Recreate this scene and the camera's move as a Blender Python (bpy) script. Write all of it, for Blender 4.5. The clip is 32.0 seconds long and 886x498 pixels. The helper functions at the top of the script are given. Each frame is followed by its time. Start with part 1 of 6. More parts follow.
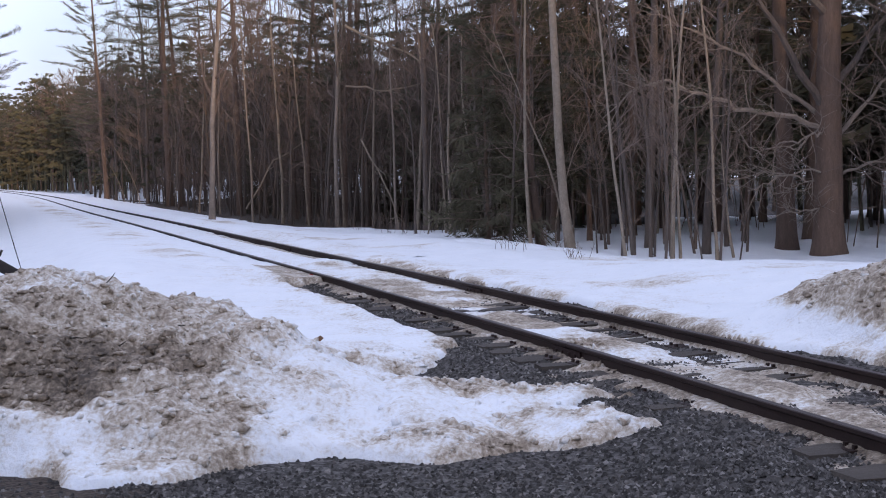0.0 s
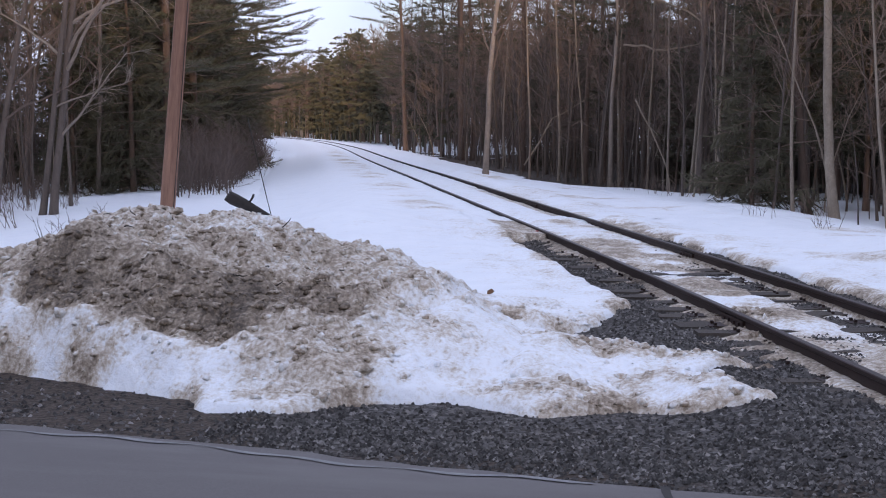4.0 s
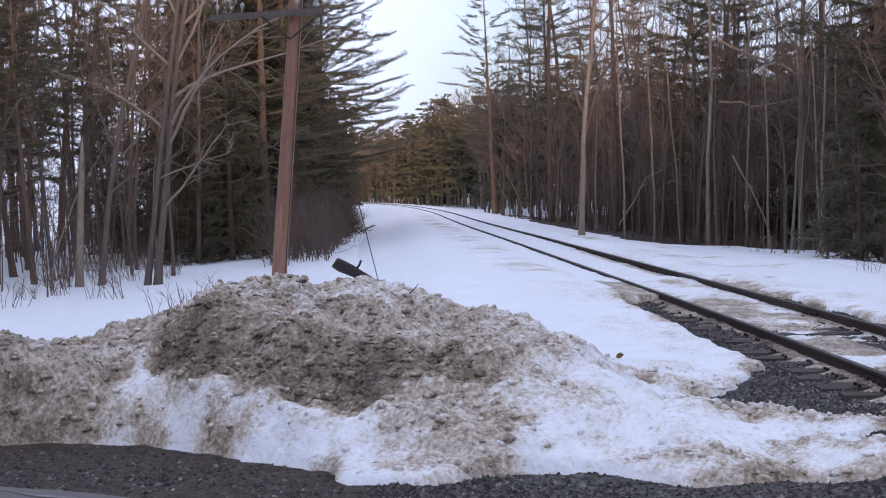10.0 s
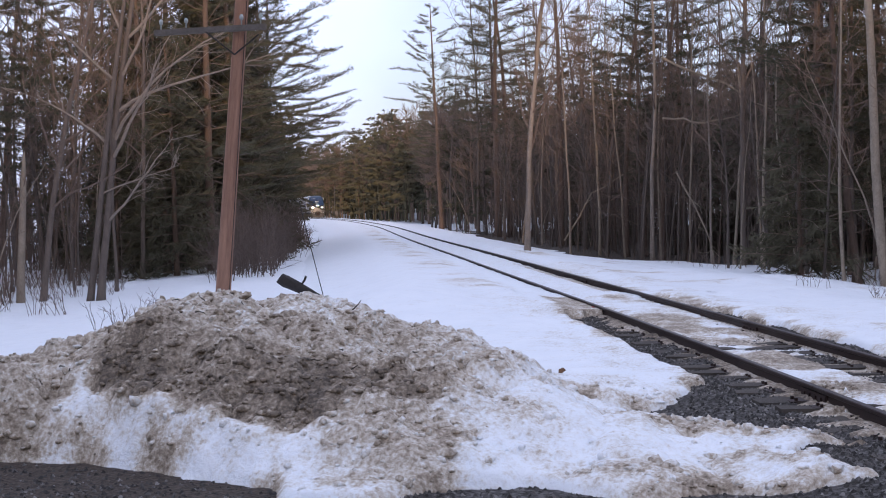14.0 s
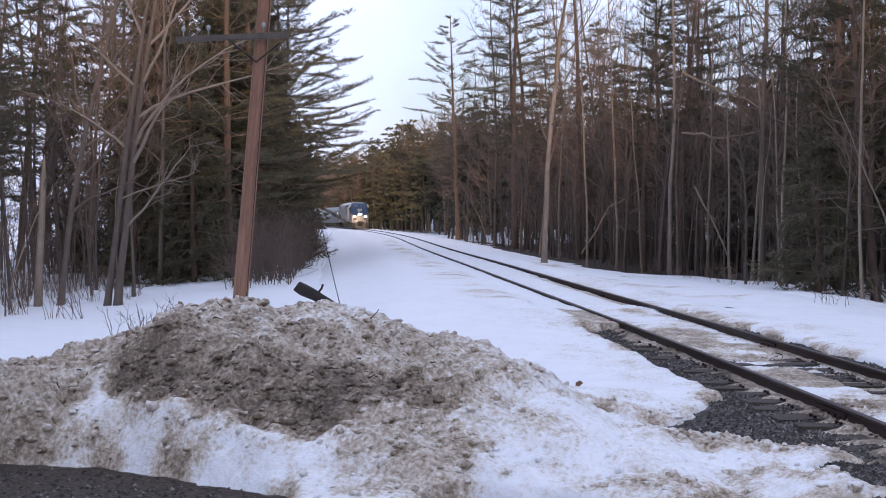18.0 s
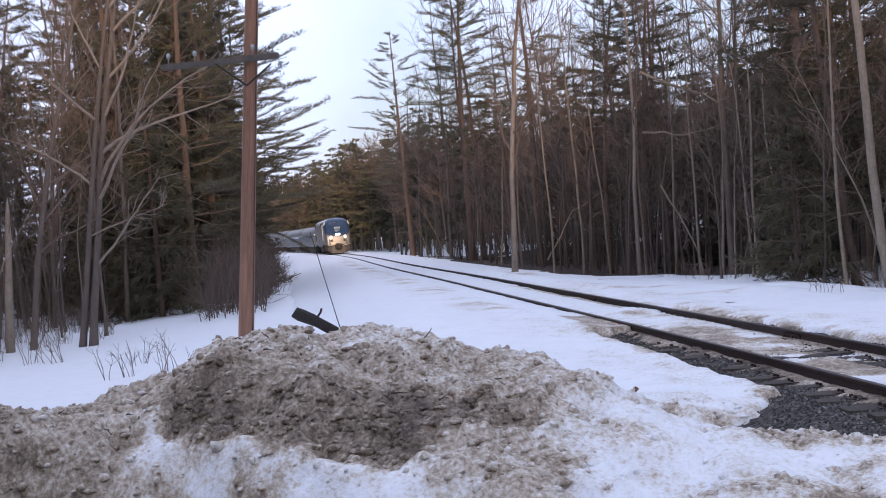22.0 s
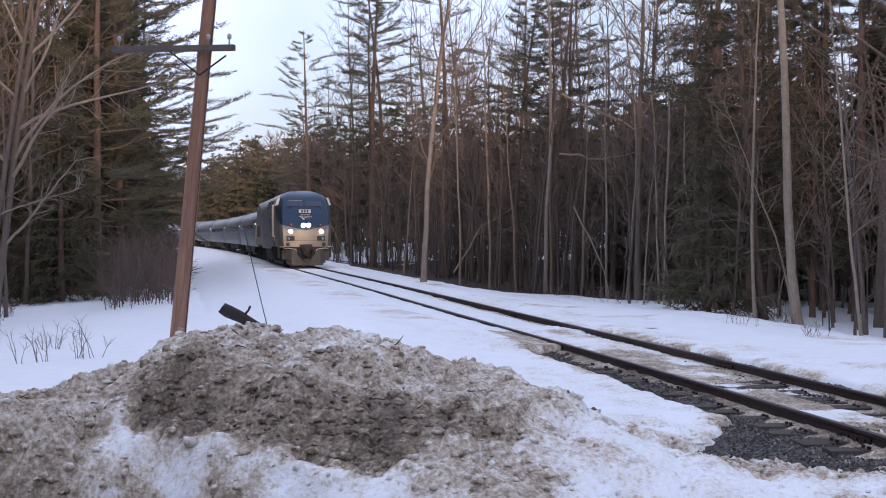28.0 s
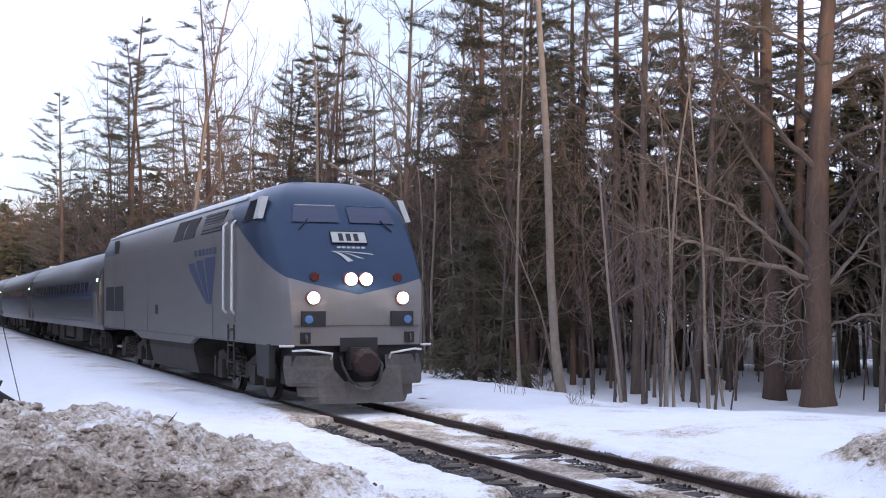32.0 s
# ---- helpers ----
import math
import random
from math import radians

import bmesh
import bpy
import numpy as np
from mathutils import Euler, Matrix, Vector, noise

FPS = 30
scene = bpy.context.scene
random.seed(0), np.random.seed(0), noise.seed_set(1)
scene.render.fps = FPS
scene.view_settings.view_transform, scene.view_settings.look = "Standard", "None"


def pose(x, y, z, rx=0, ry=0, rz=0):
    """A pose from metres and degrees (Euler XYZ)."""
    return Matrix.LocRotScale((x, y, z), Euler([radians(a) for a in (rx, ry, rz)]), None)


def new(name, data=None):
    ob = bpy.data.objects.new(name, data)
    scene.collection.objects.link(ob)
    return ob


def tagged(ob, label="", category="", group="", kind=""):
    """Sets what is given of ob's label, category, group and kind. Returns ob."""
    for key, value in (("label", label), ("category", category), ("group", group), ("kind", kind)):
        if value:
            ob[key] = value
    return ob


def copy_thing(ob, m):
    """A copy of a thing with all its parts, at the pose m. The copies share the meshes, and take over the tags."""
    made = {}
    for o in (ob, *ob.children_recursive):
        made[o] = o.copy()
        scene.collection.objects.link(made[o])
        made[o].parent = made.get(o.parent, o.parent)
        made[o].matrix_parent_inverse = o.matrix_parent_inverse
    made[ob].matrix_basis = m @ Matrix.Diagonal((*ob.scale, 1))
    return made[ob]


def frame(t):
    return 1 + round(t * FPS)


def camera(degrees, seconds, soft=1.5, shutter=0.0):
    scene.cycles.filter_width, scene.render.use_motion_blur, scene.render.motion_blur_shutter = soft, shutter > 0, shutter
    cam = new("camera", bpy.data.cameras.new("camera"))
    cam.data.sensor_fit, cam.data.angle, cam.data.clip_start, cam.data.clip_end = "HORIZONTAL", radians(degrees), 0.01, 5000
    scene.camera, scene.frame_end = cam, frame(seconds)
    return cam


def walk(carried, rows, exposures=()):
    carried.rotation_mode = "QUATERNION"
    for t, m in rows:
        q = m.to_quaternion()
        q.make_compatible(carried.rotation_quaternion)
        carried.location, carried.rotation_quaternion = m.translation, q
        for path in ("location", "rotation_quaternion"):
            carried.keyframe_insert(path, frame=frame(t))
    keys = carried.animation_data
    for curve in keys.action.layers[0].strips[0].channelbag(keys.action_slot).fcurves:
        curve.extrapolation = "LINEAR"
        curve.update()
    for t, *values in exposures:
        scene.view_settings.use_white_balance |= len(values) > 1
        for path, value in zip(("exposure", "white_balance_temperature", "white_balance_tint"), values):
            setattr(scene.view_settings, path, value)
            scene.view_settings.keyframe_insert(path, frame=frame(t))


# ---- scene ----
# ---- camera and its path ----
cam = camera(39.0, 32.0, soft=1.05)
PATH = [
    (0, 0.009, 0.001, 1.848, 86.22, 1.79, -0.37),
    (0.5, 0.343, -0.055, 1.841, 86.24, -0.60, 2.55),
    (1, 0.604, 0.026, 1.821, 83.25, 0.35, 4.24),
    (1.5, 0.875, 0.129, 1.822, 83.52, -1.11, 6.19),
    (2, 1.096, 0.067, 1.808, 82.43, 0.79, 9.89),
    (2.5, 1.172, -0.079, 1.794, 82.75, 0.97, 13.26),
    (4.5, 1.501, -0.098, 1.829, 85.93, -0.37, 13.22),
    (5, 1.588, -0.132, 1.803, 87.29, 0.04, 3.44),
    (5.5, 1.609, -0.158, 1.751, 85.14, 1.28, -1.13),
    (6, 1.561, -0.146, 1.750, 84.74, 1.21, 2.34),
    (6.5, 1.460, -0.178, 1.790, 85.26, -0.27, 8.97),
    (7, 1.302, -0.149, 1.803, 86.03, 1.41, 12.04),
    (7.5, 1.136, -0.124, 1.804, 86.78, 1.10, 12.69),
    (8, 1.079, -0.063, 1.794, 87.14, 1.51, 13.07),
    (8.5, 1.074, 0.010, 1.801, 87.55, 1.08, 13.92),
    (9, 1.057, -0.008, 1.822, 87.64, 1.29, 15.61),
    (9.5, 0.927, 0.005, 1.825, 87.86, 2.41, 16.27),
    (10, 0.946, -0.000, 1.829, 87.49, 1.52, 17.44),
    (10.5, 0.954, -0.023, 1.845, 87.63, 1.39, 19.14),
    (11, 0.966, -0.038, 1.829, 88.09, 2.40, 17.51),
    (11.5, 0.976, -0.033, 1.831, 88.26, 2.73, 16.98),
    (12, 0.989, -0.008, 1.833, 88.26, 2.20, 16.14),
    (12.5, 0.991, -0.026, 1.832, 88.20, 1.55, 15.41),
    (13, 1.011, -0.065, 1.838, 87.95, 0.56, 15.14),
    (13.5, 1.006, -0.053, 1.842, 87.98, 1.61, 14.97),
    (14, 1.005, -0.044, 1.843, 88.11, 1.45, 15.03),
    (14.5, 1.001, -0.052, 1.842, 88.46, 1.39, 15.02),
    (15, 0.983, -0.031, 1.824, 88.79, 1.01, 15.20),
    (15.5, 0.989, -0.035, 1.835, 88.75, 0.85, 15.38),
    (17.5, 0.981, -0.032, 1.837, 88.66, 0.47, 15.72),
    (18, 0.970, -0.029, 1.834, 88.63, 0.49, 15.79),
    (18.5, 0.956, -0.020, 1.838, 88.60, 0.43, 16.13),
    (19, 0.893, -0.032, 1.842, 88.55, -0.52, 16.70),
    (19.5, 0.705, -0.076, 1.853, 88.66, 1.53, 16.37),
    (20, 0.554, -0.067, 1.856, 88.67, 2.12, 15.16),
    (20.5, 0.399, 0.059, 1.846, 88.94, 2.43, 14.73),
    (21, 0.263, 0.160, 1.857, 89.49, 0.81, 14.66),
    (21.5, 0.093, 0.157, 1.852, 89.33, 0.45, 14.45),
    (22, -0.120, 0.113, 1.855, 89.22, 4.47, 13.19),
    (22.5, -0.234, 0.128, 1.872, 88.90, 3.46, 12.25),
    (23, -0.358, 0.173, 1.885, 88.98, 2.73, 12.39),
    (23.5, -0.473, 0.128, 1.896, 89.37, 1.03, 12.81),
    (24, -0.618, 0.060, 1.893, 89.01, 1.38, 11.90),
    (24.5, -0.619, 0.021, 1.902, 88.74, 1.00, 10.96),
    (25, -0.566, -0.009, 1.910, 88.67, 1.12, 10.50),
    (25.5, -0.560, -0.025, 1.912, 88.88, 2.12, 10.49),
    (27.5, -0.887, -0.084, 1.907, 89.79, 0.88, 9.93),
    (28, -0.943, -0.029, 1.902, 89.38, 0.13, 8.23),
    (28.5, -0.992, 0.094, 1.918, 89.36, 0.85, 7.91),
    (29, -1.004, 0.198, 1.918, 89.63, 0.25, 7.70),
    (29.5, -1.066, 0.187, 1.929, 89.12, -2.77, 8.02),
    (30, -1.154, 0.125, 1.922, 89.01, -0.49, 5.81),
    (30.5, -1.226, 0.071, 1.927, 88.78, 0.59, 3.64),
    (31, -1.255, 0.019, 1.956, 88.65, -0.63, 2.03),
    (31.5, -1.231, 0.072, 1.968, 89.76, -0.13, -0.08),
    (32, -1.146, 0.250, 1.926, 92.50, 0.08, -2.64),
]
walk(cam, [(t, pose(x, y, z, rx, ry, rz)) for t, x, y, z, rx, ry, rz in PATH], [(0, -0.02), (29, -0.04), (31.3, 0.02), (32, 0.32)])

# ---- light ----
SUN_EL, SUN_AZ = radians(7.5), radians(160)
world = bpy.data.worlds.new("sky")
scene.world = world
world.use_nodes = True
wn = world.node_tree
sky = wn.nodes.new("ShaderNodeTexSky")
sky.sky_type, sky.sun_disc = "NISHITA", False
sky.sun_elevation, sky.sun_rotation = SUN_EL, SUN_AZ
sky.air_density, sky.dust_density, sky.ozone_density = 1.0, 2.5, 1.5
cloud_map = wn.nodes.new("ShaderNodeTexCoord")
cloud = wn.nodes.new("ShaderNodeTexNoise")
cloud.inputs["Scale"].default_value, cloud.inputs["Detail"].default_value = 2.2, 5
wn.links.new(cloud_map.outputs["Generated"], cloud.inputs["Vector"])
cramp = wn.nodes.new("ShaderNodeMapRange")
cramp.inputs["From Min"].default_value, cramp.inputs["From Max"].default_value = 0.3, 0.68
cramp.inputs["To Min"].default_value, cramp.inputs["To Max"].default_value = 0.3, 0.9
wn.links.new(cloud.outputs["Fac"], cramp.inputs["Value"])
veil = wn.nodes.new("ShaderNodeMix")
veil.data_type = "RGBA"
veil.inputs["B"].default_value = (8.95, 9.75, 13.6, 1)
wn.links.new(cramp.outputs["Result"], veil.inputs["Factor"])
wn.links.new(sky.outputs["Color"], veil.inputs["A"])
wn.links.new(veil.outputs["Result"], wn.nodes["Background"].inputs["Color"])
wn.nodes["Background"].inputs["Strength"].default_value = 0.148
sun = new("sun", bpy.data.lights.new("sun", "SUN"))
sun.data.energy, sun.data.angle, sun.data.color = 3.4, radians(3), (1.0, 0.68, 0.43)
sun.rotation_euler = (radians(90) - SUN_EL, 0, -SUN_AZ + math.pi)


# ---- materials ----
def material(name, rough=0.8, metal=0.0, spec=0.4):
    m = bpy.data.materials.new(name)
    m.use_nodes = True
    b = m.node_tree.nodes["Principled BSDF"]
    b.inputs["Roughness"].default_value, b.inputs["Metallic"].default_value = rough, metal
    b.inputs["Specular IOR Level"].default_value = spec
    return m, m.node_tree.nodes, m.node_tree.links, b


def noise_node(nodes, links, scale, detail=4, rough=0.6, vec=None, stretch=None):
    n = nodes.new("ShaderNodeTexNoise")
    n.inputs["Scale"].default_value, n.inputs["Detail"].default_value, n.inputs["Roughness"].default_value = scale, detail, rough
    if vec is None:
        vec = nodes.new("ShaderNodeNewGeometry").outputs["Position"]
    if stretch:
        mp = nodes.new("ShaderNodeMapping")
        mp.inputs["Scale"].default_value = stretch
        links.new(vec, mp.inputs["Vector"])
        vec = mp.outputs["Vector"]
    links.new(vec, n.inputs["Vector"])
    return n.outputs["Fac"]


def ramp(nodes, links, fac, stops):
    r = nodes.new("ShaderNodeValToRGB")
    el = r.color_ramp.elements
    while len(el) < len(stops):
        el.new(0.5)
    for e, (p, c) in zip(el, stops):
        e.position, e.color = p, (*c, 1)
    links.new(fac, r.inputs["Fac"])
    return r.outputs["Color"]


def mix(nodes, links, fac, a, b, kind="MIX"):
    n = nodes.new("ShaderNodeMix")
    n.data_type, n.blend_type = "RGBA", kind
    for v, k in ((fac, "Factor"), (a, "A"), (b, "B")):
        if isinstance(v, (float, int)):
            n.inputs[k].default_value = v
        elif isinstance(v, tuple):
            n.inputs[k].default_value = (*v, 1)
        else:
            links.new(v, n.inputs[k])
    return n.outputs["Result"]


def bump(nodes, links, b, height, strength, dist):
    n = nodes.new("ShaderNodeBump")
    n.inputs["Strength"].default_value, n.inputs["Distance"].default_value = strength, dist
    links.new(height, n.inputs["Height"])
    links.new(n.outputs["Normal"], b.inputs["Normal"])


def grained(name, low, high, scale, rough=0.8, metal=0.0, bump_d=0.004, stretch=None, local=True, vary=0.25, spec=0.4, fine=6.0):
    """A two-scale mottled surface with a little bump and object-to-object variation."""
    m, nd, lk, b = material(name, rough, metal, spec)
    vec = nd.new("ShaderNodeTexCoord").outputs["Object"] if local else None
    big = noise_node(nd, lk, scale, 3, 0.6, vec, stretch)
    small = noise_node(nd, lk, scale * fine, 5, 0.7, vec, stretch)
    c = mix(nd, lk, big, low, high)
    c = mix(nd, lk, 0.45, c, ramp(nd, lk, small, [(0.3, (0.25, 0.25, 0.25)), (0.7, (1, 1, 1))]), "MULTIPLY")
    if vary:
        info = nd.new("ShaderNodeObjectInfo").outputs["Random"]
        c = mix(nd, lk, vary, c, ramp(nd, lk, info, [(0, (0.35, 0.35, 0.37)), (1, (1.0, 0.97, 0.92))]), "MULTIPLY")
    lk.new(c, b.inputs["Base Color"])
    if bump_d:
        bump(nd, lk, b, small, 0.6, bump_d)
    return m


def plain(name, colour, rough=0.5, metal=0.0, spec=0.5):
    m, nd, lk, b = material(name, rough, metal, spec)
    n = noise_node(nd, lk, 9, 4, 0.6, nd.new("ShaderNodeTexCoord").outputs["Object"])
    lk.new(mix(nd, lk, n, tuple(v * 0.8 for v in colour), tuple(min(1, v * 1.12) for v in colour)), b.inputs["Base Color"])
    return m


def glow(name, colour, strength):
    m, nd, lk, b = material(name, 0.3)
    b.inputs["Base Color"].default_value = (*colour, 1)
    b.inputs["Emission Color"].default_value = (*colour, 1)
    b.inputs["Emission Strength"].default_value = strength
    return m


def snow_material():
    """Old snow: clean and bluish, or soiled with tan and brown grit where the dirt value is high."""
    m, nd, lk, b = material("old_snow", 0.7, 0, 0.35)
    a = nd.new("ShaderNodeAttribute")
    a.attribute_name = "dirt"
    dirt = a.outputs["Fac"]
    lumps = noise_node(nd, lk, 2.1, 5, 0.6)
    patches = noise_node(nd, lk, 3.0, 6, 0.62)
    crumbs = noise_node(nd, lk, 13, 7, 0.68)
    shreds = noise_node(nd, lk, 26, 4, 0.6)
    grit = noise_node(nd, lk, 60, 3, 0.6)

    def madd(v, k, c):
        n = nd.new("ShaderNodeMath")
        n.operation = "MULTIPLY_ADD"
        lk.new(v, n.inputs[0])
        n.inputs[1].default_value = k
        if isinstance(c, float):
            n.inputs[2].default_value = c
        else:
            lk.new(c, n.inputs[2])
        return n.outputs[0]
    level = madd(crumbs, 0.95, madd(patches, 0.95, madd(shreds, 0.6, dirt)))
    soil = nd.new("ShaderNodeMapRange")
    soil.inputs["From Min"].default_value, soil.inputs["From Max"].default_value = 1.38, 2.45
    lk.new(level, soil.inputs["Value"])
    clean = mix(nd, lk, lumps, (0.72, 0.75, 0.785), (0.84, 0.855, 0.87))
    tone = ramp(nd, lk, soil.outputs["Result"], [(0.0, (1, 1, 1)), (0.22, (0.90, 0.865, 0.815)), (0.42, (0.66, 0.565, 0.455)), (0.60, (0.41, 0.325, 0.24)), (0.78, (0.225, 0.17, 0.12)), (1.0, (0.085, 0.063, 0.045))])
    c = mix(nd, lk, 1.0, clean, tone, "MULTIPLY")
    speck = ramp(nd, lk, grit, [(0.68, (1, 1, 1)), (0.78, (0.45, 0.38, 0.31))])
    am = nd.new("ShaderNodeMath")
    am.operation, am.use_clamp = "MULTIPLY_ADD", True
    lk.new(dirt, am.inputs[0])
    am.inputs[1].default_value, am.inputs[2].default_value = 0.9, 0.02
    c = mix(nd, lk, am.outputs[0], c, speck, "MULTIPLY")
    lk.new(c, b.inputs["Base Color"])
    hh = mix(nd, lk, 0.55, lumps, mix(nd, lk, 0.5, crumbs, shreds))
    bump(nd, lk, b, hh, 0.6, 0.07)
    return m


def ground_material():
    m, nd, lk, b = material("stony_ground", 0.9, 0, 0.3)
    v = nd.new("ShaderNodeTexVoronoi")
    v.inputs["Scale"].default_value = 30
    pos = nd.new("ShaderNodeNewGeometry").outputs["Position"]
    lk.new(pos, v.inputs["Vector"])
    big = noise_node(nd, lk, 0.9, 4)
    fine = noise_node(nd, lk, 22, 6, 0.7)
    stones = ramp(nd, lk, v.outputs["Color"], [(0.1, (0.028, 0.025, 0.023)), (0.5, (0.066, 0.060, 0.056)), (0.9, (0.135, 0.125, 0.118))])
    soil = ramp(nd, lk, fine, [(0.3, (0.018, 0.013, 0.010)), (0.5, (0.052, 0.039, 0.030)), (0.7, (0.10, 0.079, 0.062))])
    xyz = nd.new("ShaderNodeSeparateXYZ")
    lk.new(pos, xyz.inputs[0])
    side = nd.new("ShaderNodeMapRange")
    side.inputs["From Min"].default_value, side.inputs["From Max"].default_value = -1.6, -3.4
    lk.new(xyz.outputs[0], side.inputs["Value"])
    su = nd.new("ShaderNodeMath")
    su.operation = "ADD"
    lk.new(side.outputs["Result"], su.inputs[0])
    lk.new(big, su.inputs[1])
    near = nd.new("ShaderNodeMath")
    near.operation = "MULTIPLY_ADD"
    lk.new(xyz.outputs[0], near.inputs[0])
    near.inputs[1].default_value = 0.11
    lk.new(xyz.outputs[1], near.inputs[2])
    kerb = nd.new("ShaderNodeMapRange")
    kerb.inputs["From Min"].default_value, kerb.inputs["From Max"].default_value = 8.1, 7.3
    kerb.inputs["To Max"].default_value = 0.45
    lk.new(near.outputs[0], kerb.inputs["Value"])
    sv = nd.new("ShaderNodeMath")
    sv.operation = "ADD"
    lk.new(su.outputs[0], sv.inputs[0])
    lk.new(kerb.outputs["Result"], sv.inputs[1])
    c = mix(nd, lk, ramp(nd, lk, sv.outputs[0], [(0.58, (0, 0, 0)), (0.85, (1, 1, 1))]), stones, soil)
    lk.new(c, b.inputs["Base Color"])
    bump(nd, lk, b, v.outputs["Distance"], 0.7, 0.02)
    return m


def asphalt_material():
    m, nd, lk, b = material("worn_asphalt", 0.8, 0, 0.4)
    big = noise_node(nd, lk, 0.7, 4)
    fine = noise_node(nd, lk, 120, 3)
    streak = noise_node(nd, lk, 1.6, 4, 0.6, None, (0.25, 2.0, 1))
    c = mix(nd, lk, big, (0.102, 0.093, 0.088), (0.155, 0.142, 0.135))
    c = mix(nd, lk, 0.5, c, ramp(nd, lk, fine, [(0.3, (0.55, 0.55, 0.55)), (0.7, (1.1, 1.1, 1.1))]), "MULTIPLY")
    c = mix(nd, lk, ramp(nd, lk, streak, [(0.5, (0, 0, 0)), (0.8, (0.4, 0.4, 0.4))]), c, (0.20, 0.188, 0.18))
    lk.new(c, b.inputs["Base Color"])
    bump(nd, lk, b, fine, 0.35, 0.004)
    return m


M_SNOW, M_GROUND, M_ROAD = snow_material(), ground_material(), asphalt_material()
M_RAIL = grained("rusty_rail", (0.022, 0.013, 0.012), (0.055, 0.032, 0.027), 6, 0.6, 0.35, 0.002, None, False, 0)
M_RAILTOP = grained("worn_rail_head", (0.045, 0.034, 0.032), (0.10, 0.08, 0.075), 4, 0.5, 0.6, 0.0005, None, False, 0)
M_TIE = grained("weathered_tie", (0.045, 0.038, 0.032), (0.125, 0.106, 0.09), 5, 0.9, 0, 0.006, (1, 8, 8))
M_BARK = grained("grey_bark", (0.085, 0.068, 0.06), (0.215, 0.175, 0.15), 4, 0.92, 0, 0.02, (3, 3, 0.6), True, 0.55)
M_PINEBARK = grained("pine_bark", (0.085, 0.06, 0.048), (0.22, 0.15, 0.115), 3, 0.92, 0, 0.03, (3, 3, 0.6), True, 0.4)
M_BIRCH = grained("pale_bark", (0.18, 0.14, 0.105), (0.40, 0.335, 0.265), 2.2, 0.85, 0, 0.01, (2, 2, 1.2), True, 0.15)
M_TWIG = grained("bare_twigs", (0.135, 0.098, 0.078), (0.29, 0.215, 0.175), 2, 0.9, 0, 0, None, True, 0.5)
M_NEEDLE = grained("pine_needles", (0.058, 0.06, 0.036), (0.13, 0.125, 0.072), 1.2, 0.75, 0, 0, None, True, 0.45)
M_SPRUCE = grained("hemlock_needles", (0.062, 0.058, 0.036), (0.14, 0.128, 0.075), 1.2, 0.8, 0, 0, None, True, 0.5)
M_POLE = grained("reddish_pole", (0.10, 0.043, 0.03), (0.46, 0.26, 0.175), 2.5, 0.85, 0, 0.006, (6, 6, 0.35), True, 0)
M_ARMWOOD = grained("grey_timber", (0.07, 0.062, 0.056), (0.17, 0.15, 0.135), 4, 0.9, 0, 0.003)
M_STEEL = plain("galvanised_steel", (0.34, 0.34, 0.35), 0.45, 0.8)
M_BLACK = plain("black_rubber", (0.015, 0.015, 0.016), 0.6)
M_IRON = grained("dirty_iron", (0.022, 0.02, 0.019), (0.07, 0.062, 0.056), 5, 0.75, 0.3, 0.002, None, True, 0)


# ---- the track's line ----
KNOT = np.array([-60, -20, 0, 20, 40, 70, 100, 140, 180, 230, 640.0])
CURVE = np.array([0.30, 0.341, 0.204, -0.05, -0.029, -0.026, 0.078, 0.075, 0.14, 0.164, 0.164]) / 100
GRADE = np.array([0.3, 0.557, 0.204, 0.526, -0.027, 0.203, 0.006, 0.174, 0.322, 0.274, 0.1]) / 100
TS = np.arange(-60, 640.1, 0.5)


def sweep(values, start):
    out = np.concatenate([[0], np.cumsum((values[1:] + values[:-1]) * 0.25)])
    return out - np.interp(0, TS, out) + start


THEAD = sweep(np.interp(TS, KNOT, CURVE), 0.349)
TX, TY, TZ = sweep(-np.sin(THEAD), 0.688), sweep(np.cos(THEAD), 16.806), sweep(np.interp(TS, KNOT, GRADE), 0.0)


def on_track(s, lat=0.0, up=0.0):
    """The place at s metres along the line, lat metres to the right of it, up metres above the rail head, and its heading."""
    x, y, z, h = (float(np.interp(s, TS, v)) for v in (TX, TY, TZ, THEAD))
    return x + lat * math.cos(h), y + lat * math.sin(h), z + up, h


def track_coords(x, y):
    """s, lat and rail height for arrays of places."""
    x, y = np.asarray(x, float).ravel(), np.asarray(y, float).ravel()
    s, lat, z = np.empty(len(x)), np.empty(len(x)), np.empty(len(x))
    k = slice(None, None, 4)
    for a in range(0, len(x), 20000):
        q = slice(a, a + 20000)
        i = ((TX[k][None] - x[q, None]) ** 2 + (TY[k][None] - y[q, None]) ** 2).argmin(1) * 4
        dx, dy = x[q] - TX[i], y[q] - TY[i]
        c, n = np.cos(THEAD[i]), np.sin(THEAD[i])
        s[q], lat[q], z[q] = TS[i] - dx * n + dy * c, dx * c + dy * n, TZ[i]
    return s, lat, z


def step(a, b, v):
    t = np.clip((v - a) / (b - a), 0, 1)
    return t * t * (3 - 2 * t)


